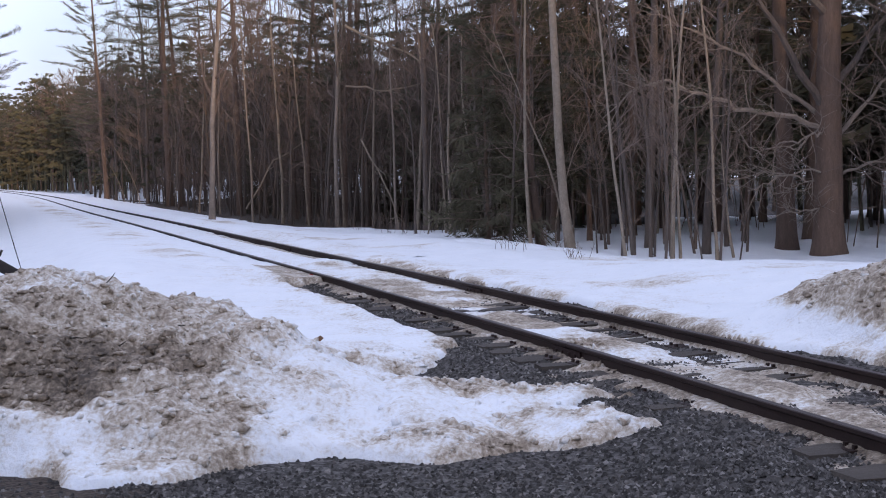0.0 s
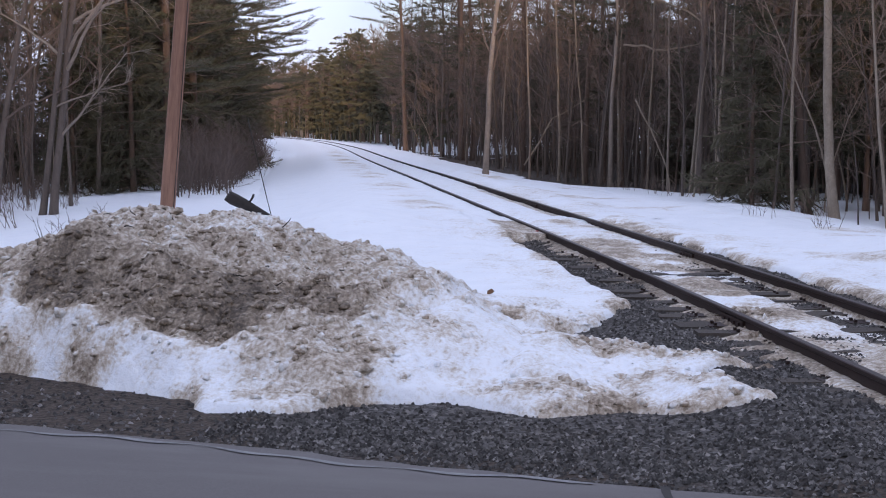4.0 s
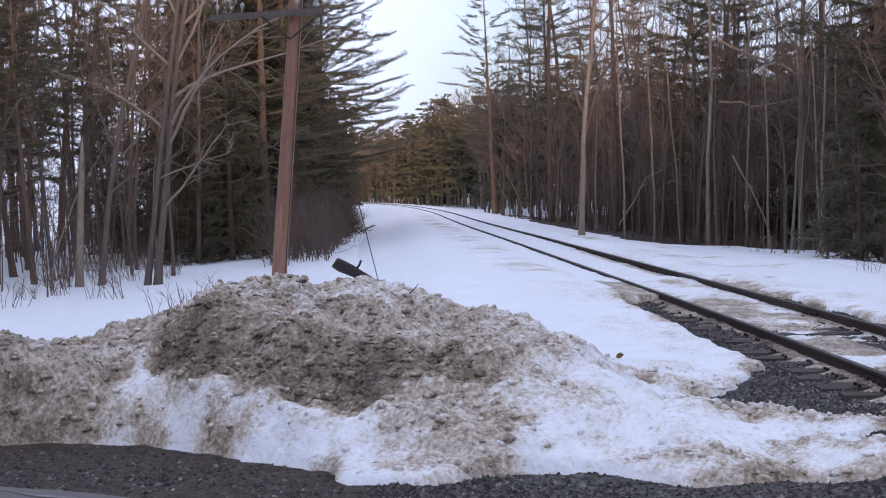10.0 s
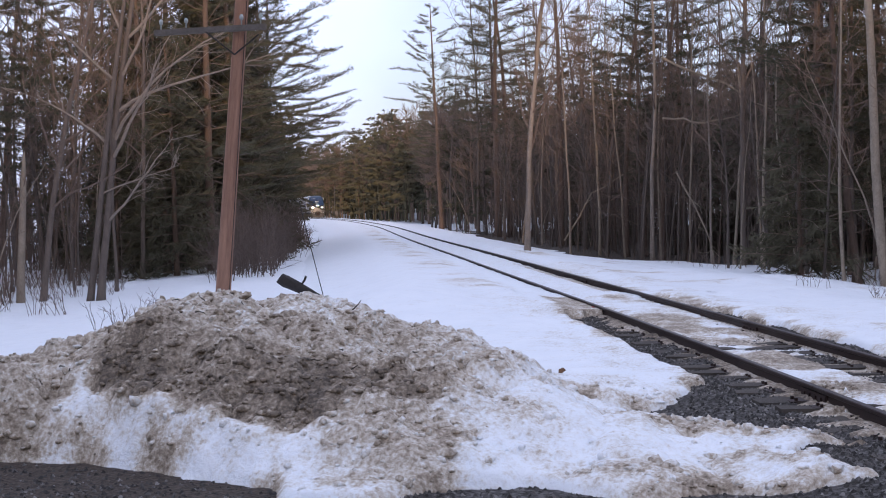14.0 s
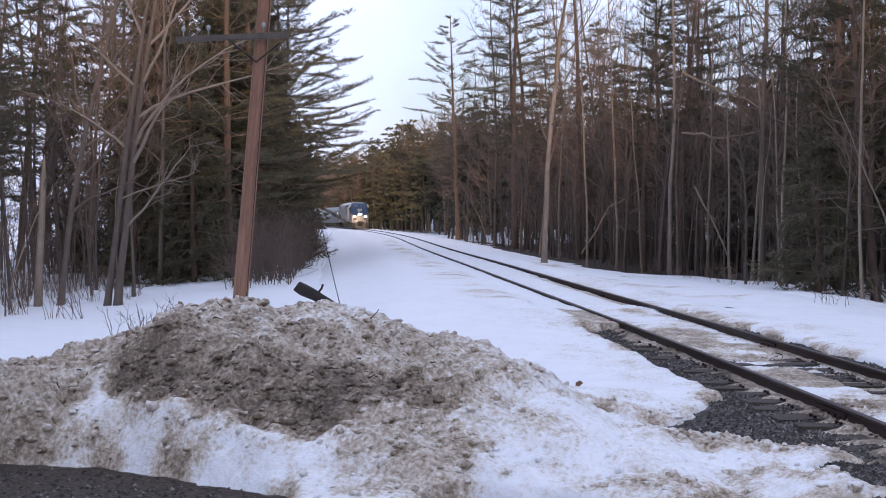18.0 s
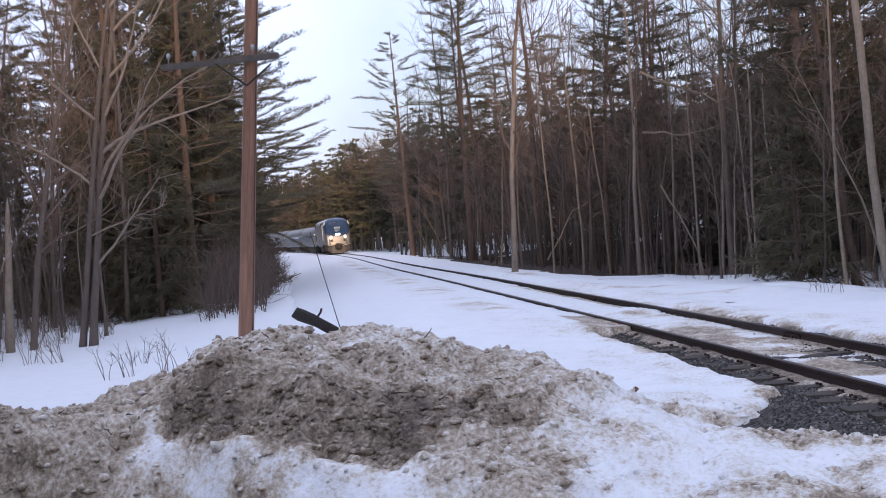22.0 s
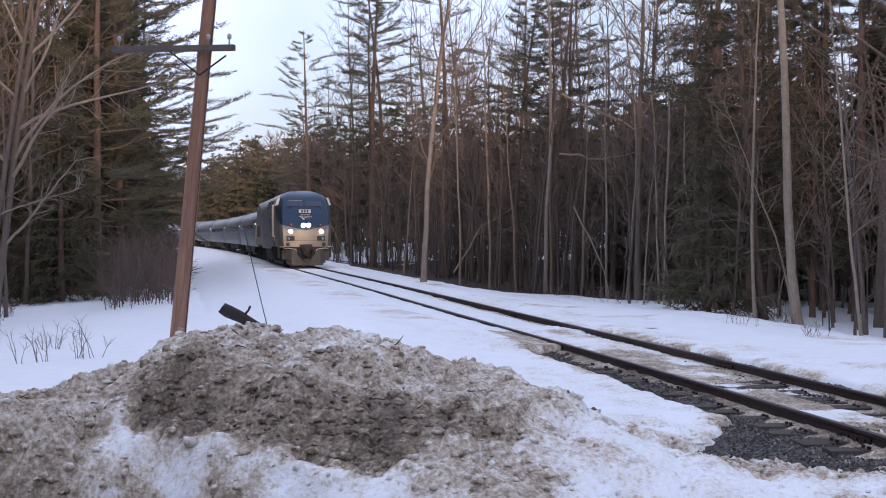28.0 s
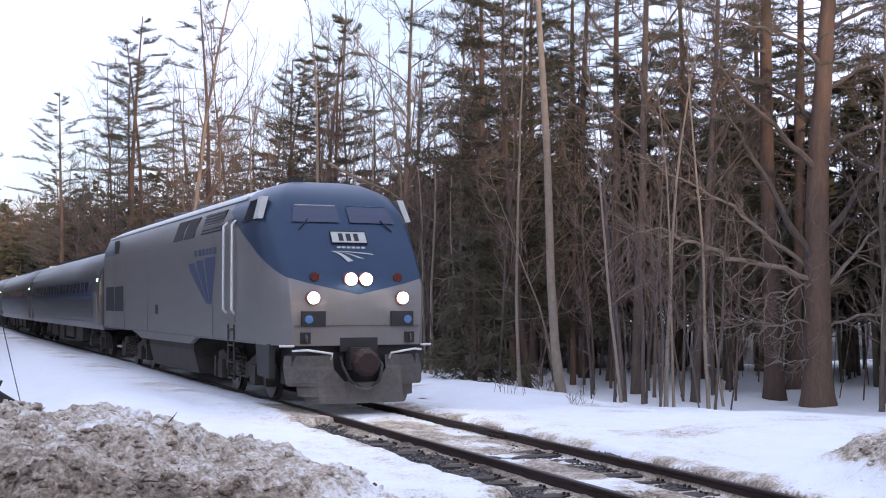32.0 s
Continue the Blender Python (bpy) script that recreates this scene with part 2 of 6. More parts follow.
def field(x, y, scale, seed=0, octaves=4):
    """Smooth value noise, about -1 to 1, for arrays."""
    out, amp, tot = np.zeros(len(x)), 1.0, 0.0
    for o in range(octaves):
        u, v = x * scale + 37.3 * seed + 11 * o, y * scale - 19.7 * seed + 7 * o
        iu, iv = np.floor(u).astype(np.int64), np.floor(v).astype(np.int64)
        fu, fv = u - iu, v - iv
        fu, fv = fu * fu * (3 - 2 * fu), fv * fv * (3 - 2 * fv)

        def lattice(a, b):
            h = (a * 374761393 + b * 668265263 + seed * 974711) & 0x7FFFFFFF
            h = ((h ^ (h >> 13)) * 1274126177) & 0x7FFFFFFF
            return ((h ^ (h >> 16)) & 0xFFFF) / 32767.5 - 1
        out += amp * ((lattice(iu, iv) * (1 - fu) + lattice(iu + 1, iv) * fu) * (1 - fv) + (lattice(iu, iv + 1) * (1 - fu) + lattice(iu + 1, iv + 1) * fu) * fv)
        tot += amp
        amp *= 0.5
        scale *= 2.03
    return out / tot


def road_edge(x):
    return 6.95 - 0.11 * (x - 0.5) + 0.012 * np.maximum(-3 - x, 0) ** 1.5 * -1


def base_height(x, y):
    """Bare ground: the ballast shoulder, the road's bed, and the low land on both sides."""
    s, lat, z = track_coords(x, y)
    a = np.abs(lat)
    h = z - 0.103 - 0.046 * step(1.65, 1.3, a) + 0.034 * field(x, y, 2.3, 33, 3) * step(3, 2, a) - 0.165 * step(1.4, 2.6, a) - 0.35 * step(2.5, 6, a) * step(-2, 8, s)
    h -= 0.45 * step(5, 14, a) * step(0, 14, s)
    h = np.where(y < road_edge(x) + 1.0, np.minimum(h, -0.192), h)
    h += 0.10 * field(x, y, 0.12, 3) * step(3, 8, a) + 0.012 * field(x, y, 2.5, 4)
    return h, s, lat, z


def hump(x, y, cx, cy, ru, rv, turn, high, sharp=1.0):
    c, n = math.cos(radians(turn)), math.sin(radians(turn))
    u, v = ((x - cx) * c + (y - cy) * n) / ru, (-(x - cx) * n + (y - cy) * c) / rv
    return high * np.exp(-np.power(u * u + v * v, sharp))


# the snow's ragged edge beside the crossing, from the track round the two tongues to the far left
EDGE = [(-3.9, 27.0), (-3.4, 25.2), (-2.35, 20.7), (-1.55, 18.6), (-0.85, 16.6), (-0.25, 14.9), (0.21, 13.69), (-0.12, 12.75), (-0.58, 12.5), (-1.15, 12.4), (-0.5, 11.95), (0.35, 11.55), (0.9, 10.95), (1.63, 10.66),
        (1.15, 10.48), (1.0, 10.22), (1.35, 9.75), (1.65, 9.35), (1.14, 9.12), (0.61, 9.33), (0.01, 9.02), (-0.48, 9.12), (-0.84, 9.24), (-1.36, 9.1), (-1.94, 8.57), (-2.54, 8.51), (-2.85, 8.88), (-3.73, 9.25), (-4.65, 9.56), (-5.48, 9.61), (-6.51, 9.4), (-9.29, 9.67), (-20, 10.4), (-90, 16.0)]


def edge_distance(x, y):
    """Signed distance to the left snow's edge, positive within."""
    ring = EDGE + [(-90, 60.0), (-30, 60.0), (-16.2, 60.0)]
    best, inside = np.full(len(x), 1e9), np.zeros(len(x), bool)
    for (ax, ay), (bx, by) in zip(ring, ring[1:] + ring[:1]):
        dx, dy = bx - ax, by - ay
        u = np.clip(((x - ax) * dx + (y - ay) * dy) / (dx * dx + dy * dy), 0, 1)
        best = np.minimum(best, np.hypot(x - ax - u * dx, y - ay - u * dy))
        hit = ((ay > y) != (by > y)) & (x < ax + dx * (y - ay) / (dy if abs(dy) > 1e-9 else 1e-9))
        inside ^= hit
    return np.where(inside, best, -best)


def snow_height(x, y, sheet_only=False):
    """Top of the snow and how dirty it is; where there is none the sheet runs under the ground."""
    h, s, lat, z = base_height(x, y)
    e = y - road_edge(x)
    wob, fine = field(x, y, 0.9, 7), field(x, y, 4.0, 8)
    al = np.abs(lat)
    right = lat - 1.35 - 0.4 * step(-3, -9, s) + 0.25 * wob
    right = np.where(e < 4.0, np.minimum(right, e - 2.6 + 0.3 * wob), right)
    left = edge_distance(x, y) + 0.07 * wob + 0.07 * fine + 0.04 * field(x, y, 11, 27, 2)
    cover = np.where(lat > 0, right, left)
    cover = np.where((s > 14) & (al > 0.7), 5, cover)
    depth = 0.055 * step(-0.02, 0.07, cover) + 0.15 * step(0.07, 1.1, cover) - 0.12 * step(0.02, -0.08, cover)
    top = h + depth + 0.05 * field(x, y, 0.35, 9) * step(0.2, 2, cover)
    # along the line: snow between the rails, thin and broken near the crossing, up to the rail heads farther off
    inside = al < 0.70
    more = step(-2, 9, s)
    patch = step(-0.3, 0.3, field(x, y, 1.3, 12) + 1.1 * more - 0.42 + 0.45 * fine)
    bed = z - 0.19 + (0.085 + 0.05 * more) * patch * step(0.71, 0.5, al) + (0.02 + 0.02 * field(x, y, 3.1, 28) + 0.012 * fine) * (1 - more) + 0.02 * more
    strip = lat + 0.16 + 0.16 * wob + 0.12 * fine
    strip = step(0.44, 0.26, np.abs(strip)) * (0.15 + 0.85 * step(-0.3, 0.15, field(x, y, 0.9, 34) + 0.9 * more - 0.35 * step(-1, -7, s)))
    bed = np.maximum(z - 0.168 + 0.03 * fine + 0.02 * wob + more * 0.09, np.where(s < 9, z - 0.165 + (0.085 + 0.03 * wob + 0.02 * fine) * strip, bed))
    top = np.where(inside, bed, top)
    # grey ice between the tie ends
    pocket = step(0.1, 0.7, np.cos((s + 15.0) * 2 * math.pi / 0.53 + math.pi))
    ice = z - 0.185 + (0.055 * pocket + 0.018) * step(1.2, 0.85, al + 0.22 * fine) * step(-0.4, 0.3, field(x, y, 1.4, 35)) + 0.02 * fine
    ice = np.maximum(ice, z - 0.19 + (0.075 + 0.035 * wob) * step(0.98, 0.76, al + 0.12 * fine + 0.08 * wob))
    top = np.where((al >= 0.70) & (al < 1.35) & (s > -9) & (s < 9), np.maximum(top, ice), top)
    beside = (al >= 0.70) & (al < 1.7) & (s > 6 + 1.2 * wob)
    lip = z - 0.042 + 0.05 * step(0.9, 1.6, al) + 0.012 * fine
    top = np.where(beside, np.where(lat < 0, lip, np.where(s > 9, lip - 0.03, np.maximum(top, lip - 0.09))), top)
    # ploughed shoulders along the line
    top += (0.14 * np.exp(-((lat + 3.4) / 1.1) ** 2) + 0.05 * np.exp(-((lat - 2.5) / 0.7) ** 2) * (0.3 + wob) - 0.10 * step(1.6, 2.6, lat) * step(130, 60, s)) * step(2, 10, s)
    u = lat + 0.35 * wob
    top += (0.09 * field(x, y, 0.6, 40) * step(2, 3.5, lat)) * step(-6, 0, s) * step(150, 100, s)
    top += 0.22 * step(3.0, 5.0, u) * step(10.5, 7.0, u) * step(27, 17, s) * step(-6, 0, s) - 0.22 * step(4.5, 7.5, lat) * step(28, 42, s) * step(150, 110, s)
    top += 0.06 * np.abs(field(x, y, 0.7, 41)) * step(1.4, 2.4, lat) * step(8, 5, lat) * step(-6, 0, s)
    top += hump(x, y, -6.4, 22.8, 2.6, 1.3, 110, 0.50) * step(1.2, 2.4, al)
    # the dirty ploughed bank beside the road
    crest = np.interp(x + 0.12 * field(x, y, 1.0, 13), [-7.4, -6.5, -5.9, -5.4, -4.5, -3.9, -3.0, -2.4, -2.0, -1.5, -0.8, 0.2], [0.10, 0.36, 0.64, 0.92, 1.0, 0.97, 0.88, 0.75, 0.62, 0.40, 0.18, 0.0])
    v = y + 0.22 * field(x, y, 0.8, 17)
    face = 0.28 * step(8.7, 9.4, v) + 0.72 * step(9.1, 11.6, v)
    m = crest * face * step(14.2, 11.9, v)
    bank = 0.56 * step(9.05, 9.75, y + 0.02 * (x + 6) + 0.10 * field(x, y, 1.3, 18)) * step(12.6, 10.7, y) * step(-5.0, -5.75, x + 0.16 * field(x, y, 2, 19))
    m = np.maximum(m, 0) * step(-7.2, -6.0, x)
    rc = np.interp(x, [3.2, 3.8, 4.3, 4.9, 5.5, 6.1, 7.5, 12, 16], [0.0, 0.22, 0.55, 0.78, 0.88, 0.84, 0.75, 0.65, 0.0])
    r = rc * step(10.2 - 0.02 * (x - 5), 13.0, y + 0.25 * wob) * step(16.5, 13.6, y) * step(1.5, 2.2, lat)
    mound = np.where(lat < 0, np.maximum(m, bank), r) * step(-0.15, 0.3, cover)
    rough = step(0.05, 0.4, mound)
    clods = (field(x, y, 1.6, 14) * 0.13 + np.sqrt(np.abs(field(x, y, 2.3, 15, 1))) * 0.14 + np.sqrt(np.abs(field(x, y, 5.2, 16, 1))) * 0.085 + np.sqrt(np.abs(field(x, y, 10.5, 45, 1))) * 0.05 - 0.15) * np.where(lat > 0, 0.85, 1.0)
    top += mound * (1 + 0.10 * field(x, y, 1.2, 20)) + rough * clods + 0.02 * step(0.0, 0.3, cover) * step(2.0, 0.3, cover) * np.abs(fine) + (0.06 * field(x, y, 1.3, 46, 2) + 0.075 * np.sqrt(np.abs(field(x, y, 2.0, 25, 1))) + 0.045 * np.sqrt(np.abs(field(x, y, 5.5, 29, 1))) + 0.02 * field(x, y, 11, 47, 1) - 0.045) * step(7.5, 4, e) * step(0, 0.25, cover)
    q = field(x, y, 0.75, 21)
    grain = field(x, y, 1.7, 36)
    foot = np.interp(x, [-5.6, -5.0, -4.5, -3.8, -3.0, -2.3, -1.7, -1.0], [10.5, 10.0, 9.72, 9.45, 9.28, 9.6, 9.95, 10.6])
    heart = step(-0.12, 0.18, y - foot + 0.16 * grain) * step(-5.7, -5.15, x) * step(-0.9, -1.9, x + 0.5 * q) * step(12.9, 11.8, v)
    dirt = heart * (0.95 - 0.38 * step(10.55, 10.95, y + 0.25 * q) + 0.22 * grain)
    dirt = np.maximum(dirt, 0.55 * step(0.25, 0.5, m) * step(-0.8, 0.1, q))
    dirt = np.maximum(dirt, step(0.08, 0.3, bank) * (0.78 + 0.3 * field(x, y, 1.3, 22)))
    dirt = np.maximum(dirt, 0.75 * step(0.1, 0.35, r) * step(-0.8, 0.1, field(x, y, 0.7, 23)))
    dirt = np.maximum(dirt, (0.24 + 0.46 * step(-0.25, 0.35, field(x, y, 0.9, 30))) * step(8, 4.5, e) * (lat < -1) * step(-0.1, 0.3, cover))
    # the soiled ridge between the two tongues and their foot along the road
    dirt = np.maximum(dirt, 0.62 * np.exp(-(((y - 11.35 + 0.33 * (x + 0.4)) / 0.36) ** 2)) * step(-0.9, 0.2, x) * (lat < -1))
    dirt = np.maximum(dirt, 0.75 * step(0.50, 0.0, cover) * step(-0.4, 0.3, field(x, y, 1.2, 26)) * (s < 10))
    dirt = np.maximum(dirt, 0.62 * hump(x, y, -1.1, 11.5, 1.0, 0.6, 20, 1.0) * step(-0.5, 0.3, grain))
    dirt = np.maximum(dirt, 0.34 * np.exp(-((al - 1.9) / 0.9) ** 2) * step(-0.3, 0.5, field(x, y, 0.5, 24)) * step(60, 14, s))
    dirt = np.maximum(dirt, (0.24 + 0.30 * step(-0.3, 0.4, wob) + 0.35 * step(-3, -8, s)) * inside * step(18, 0, s))
    dirt = np.where((al >= 0.70) & (al < 1.35) & (s < 9), 0.85 + 0.4 * wob, dirt)
    dirt = np.maximum(dirt, 0.5 * step(0.0, 0.5, field(x, y, 0.5, 48)) * step(1.5, 2.5, lat) * step(9, 6, lat) * step(70, 30, s))
    far = step(60, 400, np.hypot(x, y)) * step(8, 30, al)
    dirt = np.maximum(dirt, 0.55 * step(-1.2, -1.6, lat) * step(-3.4, -2.2, lat) * step(-0.45, 0.4, field(x, y, 0.7, 42)) * step(9, 12, s) * step(140, 60, s))
    if sheet_only:
        top = top - 0.6 * step(6.3, 5.6, al) * step(10.2, 11.2, s) * step(398, 390, s)
    return top + 1.5 * far, dirt, h + 1.5 * far - 0.02


def axis(lo, hi, fine, far_lo, far_hi, grow=1.05):
    mid = list(np.arange(lo, hi, fine))
    a, d = [], fine
    p = lo
    while p > far_lo:
        d *= grow
        p -= d
        a.append(p)
    b, d, p = [], fine, mid[-1]
    while p < far_hi:
        d *= grow
        p += d
        b.append(p)
    return np.array(a[::-1] + mid + b)


def sheet(name, gx, gy, zz, mat, attr=None):
    nx, ny = len(gx), len(gy)
    X, Y = np.meshgrid(gx, gy)
    co = np.stack([X.ravel(), Y.ravel(), zz], 1)
    i = np.arange(ny - 1)[:, None] * nx + np.arange(nx - 1)[None]
    quads = np.stack([i, i + 1, i + nx + 1, i + nx], -1).reshape(-1, 4)
    me = bpy.data.meshes.new(name)
    me.from_pydata(co.tolist(), [], quads.tolist())
    me.materials.append(mat)
    me.shade_smooth()
    if attr is not None:
        me.attributes.new("dirt", "FLOAT", "POINT").data.foreach_set("value", attr.astype(np.float32))
    return new(name, me)


GX, GY = axis(-9.0, 7.0, 0.036, -700, 700, 1.05), axis(8.0, 19.6, 0.038, -300, 900, 1.05)
_X, _Y = np.meshgrid(GX, GY)
_top, _dirt, _base = snow_height(_X.ravel(), _Y.ravel(), True)
_base = _base - 0.7 * (_top < _base - 0.3)
tagged(sheet("ground", GX, GY, _base, M_GROUND), "grey gravel and brown dirt ground under the snow", "ground", kind="structure")
tagged(sheet("snow_cover", GX, GY, _top, M_SNOW, _dirt), "old white snow with dirty ploughed banks beside the railway", "snow", kind="structure")


def track_snow():
    """The snow along the line beyond the crossing, packed against both rails."""
    lats = [-7.2, -6.6, -6.0, -5.5, -5.0, -4.5, -4.0, -3.6, -3.2, -2.8, -2.5, -2.2, -1.95, -1.7, -1.45, -1.2, -1.0, -0.88, -0.80, -0.795, -0.71, -0.705, -0.6, -0.45, -0.3, -0.1, 0.1, 0.3, 0.45, 0.6, 0.705, 0.71, 0.795, 0.80, 0.9, 1.05, 1.25, 1.5, 1.75, 2.0, 2.3, 2.6, 3.0, 3.4, 3.8, 4.2, 4.6, 5.0, 5.4, 5.8, 6.2, 6.6, 7.2]
    runs = np.concatenate([np.arange(9.6, 40, 0.22), np.arange(40, 120, 0.6), np.arange(120, 396, 2.0)])
    L = np.array(lats)
    x, y, z, hd = (np.interp(runs, TS, v) for v in (TX, TY, TZ, THEAD))
    X = (x[:, None] + L[None] * np.cos(hd)[:, None]).ravel()
    Y = (y[:, None] + L[None] * np.sin(hd)[:, None]).ravel()
    top, dirt, _ = snow_height(X, Y)
    lat, rise = np.tile(L, len(runs)), np.repeat(z, len(L))
    al = np.abs(lat)
    lumps, fine = field(X, Y, 1.2, 43), field(X, Y, 4.5, 44)
    near = np.where(al < 0.7, -0.05 + 0.012 * lumps - 0.02 * step(0.4, 0.7, al), -0.055 + 0.02 * lumps + 0.012 * fine - 0.02 * (lat > 0))
    near = np.where((al > 0.706) & (al < 0.799), -0.17, near)
    blend = step(1.1, 2.4, al)
    S = np.repeat(runs, len(L))
    Z = (rise + near) * (1 - blend) + top * blend
    Z = Z - 0.5 * step(6.3, 7.2, al)
    dirt = np.where(al < 0.71, 0.15 + 0.1 * lumps, dirt)
    dirt = np.maximum(dirt, (0.45 + 0.3 * lumps) * step(0.78, 0.82, lat) * step(1.45, 1.1, lat) * step(45, 15, S))
    strip = step(0.28, 0.40, lat + 0.08 * lumps) * (lat < 0.706) * step(34, 14, S + 6 * lumps)
    Z, dirt = Z - 0.05 * strip, np.maximum(dirt, strip * (0.62 + 0.3 * fine))
    n, m = len(lats), len(runs)
    i = np.arange(m - 1)[:, None] * n + np.arange(n - 1)[None]
    quads = np.stack([i, i + 1, i + n + 1, i + n], -1).reshape(-1, 4)
    me = bpy.data.meshes.new("track_snow")
    me.from_pydata(np.stack([X, Y, Z], 1).tolist(), [], quads.tolist())
    me.materials.append(M_SNOW)
    me.shade_smooth()
    me.attributes.new("dirt", "FLOAT", "POINT").data.foreach_set("value", dirt.astype(np.float32))
    tagged(new("track_snow", me), "packed snow between and beside the rails with a dirty edge", "snow", kind="structure")


track_snow()


def snow_clods():
    """Broken lumps of old snow and ice lying on the ploughed banks and along the ragged edges."""
    rng = np.random.default_rng(5)
    x = np.concatenate([rng.uniform(-8.5, 1.8, 30000), rng.uniform(3.4, 9.0, 9000)])
    y = np.concatenate([rng.uniform(8.4, 13.6, 30000), rng.uniform(10.5, 16.5, 9000)])
    top, dirt, base = snow_height(x, y)
    keep = (top > base + 0.05) & (rng.random(len(x)) < 0.02 + 0.75 * np.clip(dirt - 0.3, 0, 1))
    x, y, z, dirt = x[keep], y[keep], top[keep], dirt[keep]
    n = len(x)
    g = (1 + 5 ** 0.5) / 2
    ico = np.array([(-1, g, 0), (1, g, 0), (-1, -g, 0), (1, -g, 0), (0, -1, g), (0, 1, g), (0, -1, -g), (0, 1, -g), (g, 0, -1), (g, 0, 1), (-g, 0, -1), (-g, 0, 1)]) / 1.9
    tri = np.array([(0, 11, 5), (0, 5, 1), (0, 1, 7), (0, 7, 10), (0, 10, 11), (1, 5, 9), (5, 11, 4), (11, 10, 2), (10, 7, 6), (7, 1, 8), (3, 9, 4), (3, 4, 2), (3, 2, 6), (3, 6, 8), (3, 8, 9), (4, 9, 5), (2, 4, 11), (6, 2, 10), (8, 6, 7), (9, 8, 1)])
    r = 0.010 + 0.036 * rng.random(n) ** 2.4
    size = r[:, None] * rng.uniform(0.6, 1.5, (n, 3)) * np.array([1.15, 1.15, 0.8])
    pts = ico[None] * size[:, None] * rng.uniform(0.6, 1.4, (n, 12, 1))
    a = rng.uniform(0, 6.28, n)
    c, q = np.cos(a)[:, None], np.sin(a)[:, None]
    px, py = pts[..., 0] * c - pts[..., 1] * q, pts[..., 0] * q + pts[..., 1] * c
    co = np.stack([px + x[:, None], py + y[:, None], pts[..., 2] + (z - 0.12 * r)[:, None]], -1).reshape(-1, 3)
    me = bpy.data.meshes.new("snow_clods")
    me.from_pydata(co.tolist(), [], (np.arange(n)[:, None, None] * 12 + tri[None]).reshape(-1, 3).tolist())
    me.materials.append(M_SNOW)
    me.shade_smooth()
    tone = np.clip(dirt + rng.normal(-0.03, 0.10, n), 0, 1.0)
    me.attributes.new("dirt", "FLOAT", "POINT").data.foreach_set("value", np.repeat(tone, 12).astype(np.float32))
    tagged(new("snow_clods", me), "crumbled lumps of dirty snow on the ploughed banks", "snow clods", kind="stuff")


snow_clods()


def height_at(x, y):
    t, _, b = snow_height(np.array([float(x)]), np.array([float(y)]))
    return float(max(t[0], b[0]))


# ---- mesh helpers ----
class Build:
    """Collects vertices and faces of one mesh."""

    def __init__(self):
        self.v, self.f = [], []

    def tube(self, pts, radii, n=6, cap=True):
        base, last = len(self.v), None
        for k, (p, r) in enumerate(zip(pts, radii)):
            d = (pts[min(k + 1, len(pts) - 1)] - pts[max(k - 1, 0)]).normalized()
            u = d.orthogonal() if last is None else (last - d * last.dot(d))
            u.normalize()
            w = d.cross(u)
            last = u
            for j in range(n):
                a = 2 * math.pi * j / n
                self.v.append(p + u * (r * math.cos(a)) + w * (r * math.sin(a)))
        for k in range(len(pts) - 1):
            for j in range(n):
                a, b = base + k * n + j, base + k * n + (j + 1) % n
                self.f.append((a, b, b + n, a + n))
        if cap:
            self.f.append(tuple(base + (len(pts) - 1) * n + j for j in range(n)))
            self.f.append(tuple(base + n - 1 - j for j in range(n)))

    def poly(self, *pts):
        b = len(self.v)
        self.v += [Vector(p) for p in pts]
        self.f.append(tuple(range(b, b + len(pts))))

    def box(self, x0, y0, z0, x1, y1, z1):
        b = len(self.v)
        self.v += [Vector((x, y, z)) for z in (z0, z1) for x, y in ((x0, y0), (x1, y0), (x1, y1), (x0, y1))]
        for q in ((3, 2, 1, 0), (4, 5, 6, 7), (0, 1, 5, 4), (1, 2, 6, 5), (2, 3, 7, 6), (3, 0, 4, 7)):
            self.f.append(tuple(b + i for i in q))

    def loft(self, rings, closed=True, caps=True):
        b, n = len(self.v), len(rings[0])
        for r in rings:
            self.v += [Vector(p) for p in r]
        for k in range(len(rings) - 1):
            for j in range(n if closed else n - 1):
                a, c = b + k * n + j, b + k * n + (j + 1) % n
                self.f.append((a, c, c + n, a + n))
        if caps:
            self.f.append(tuple(b + n - 1 - j for j in range(n)))
            self.f.append(tuple(b + (len(rings) - 1) * n + j for j in range(n)))

    def mesh(self, name, *mats, smooth=False):
        me = bpy.data.meshes.new(name)
        me.from_pydata([tuple(v) for v in self.v], [], self.f)
        for m in mats:
            me.materials.append(m)
        if smooth:
            me.shade_smooth()
        return me


def part(name, build, mat, parent, label="", smooth=False, at=None):
    """Links one mesh object under a thing or under a part."""
    me = build if isinstance(build, bpy.types.Mesh) else build.mesh(name, mat, smooth=smooth)
    ob = new(name, me)
    ob.parent = parent
    if at is not None:
        ob.matrix_basis = at
    if label:
        ob["label"] = label
    return ob


def boxed(name, mat, parent, size, at, label="", bevel=0.0):
    """A bevelled block of the given size centred at a place."""
    bm = bmesh.new()
    bmesh.ops.create_cube(bm, size=1)
    bmesh.ops.scale(bm, vec=size, verts=bm.verts)
    if bevel:
        bmesh.ops.bevel(bm, geom=bm.edges, offset=bevel, segments=2, affect="EDGES")
    me = bpy.data.meshes.new(name)
    bm.to_mesh(me)
    bm.free()
    me.materials.append(mat)
    return part(name, me, mat, parent, label, at=at if isinstance(at, Matrix) else pose(*at))


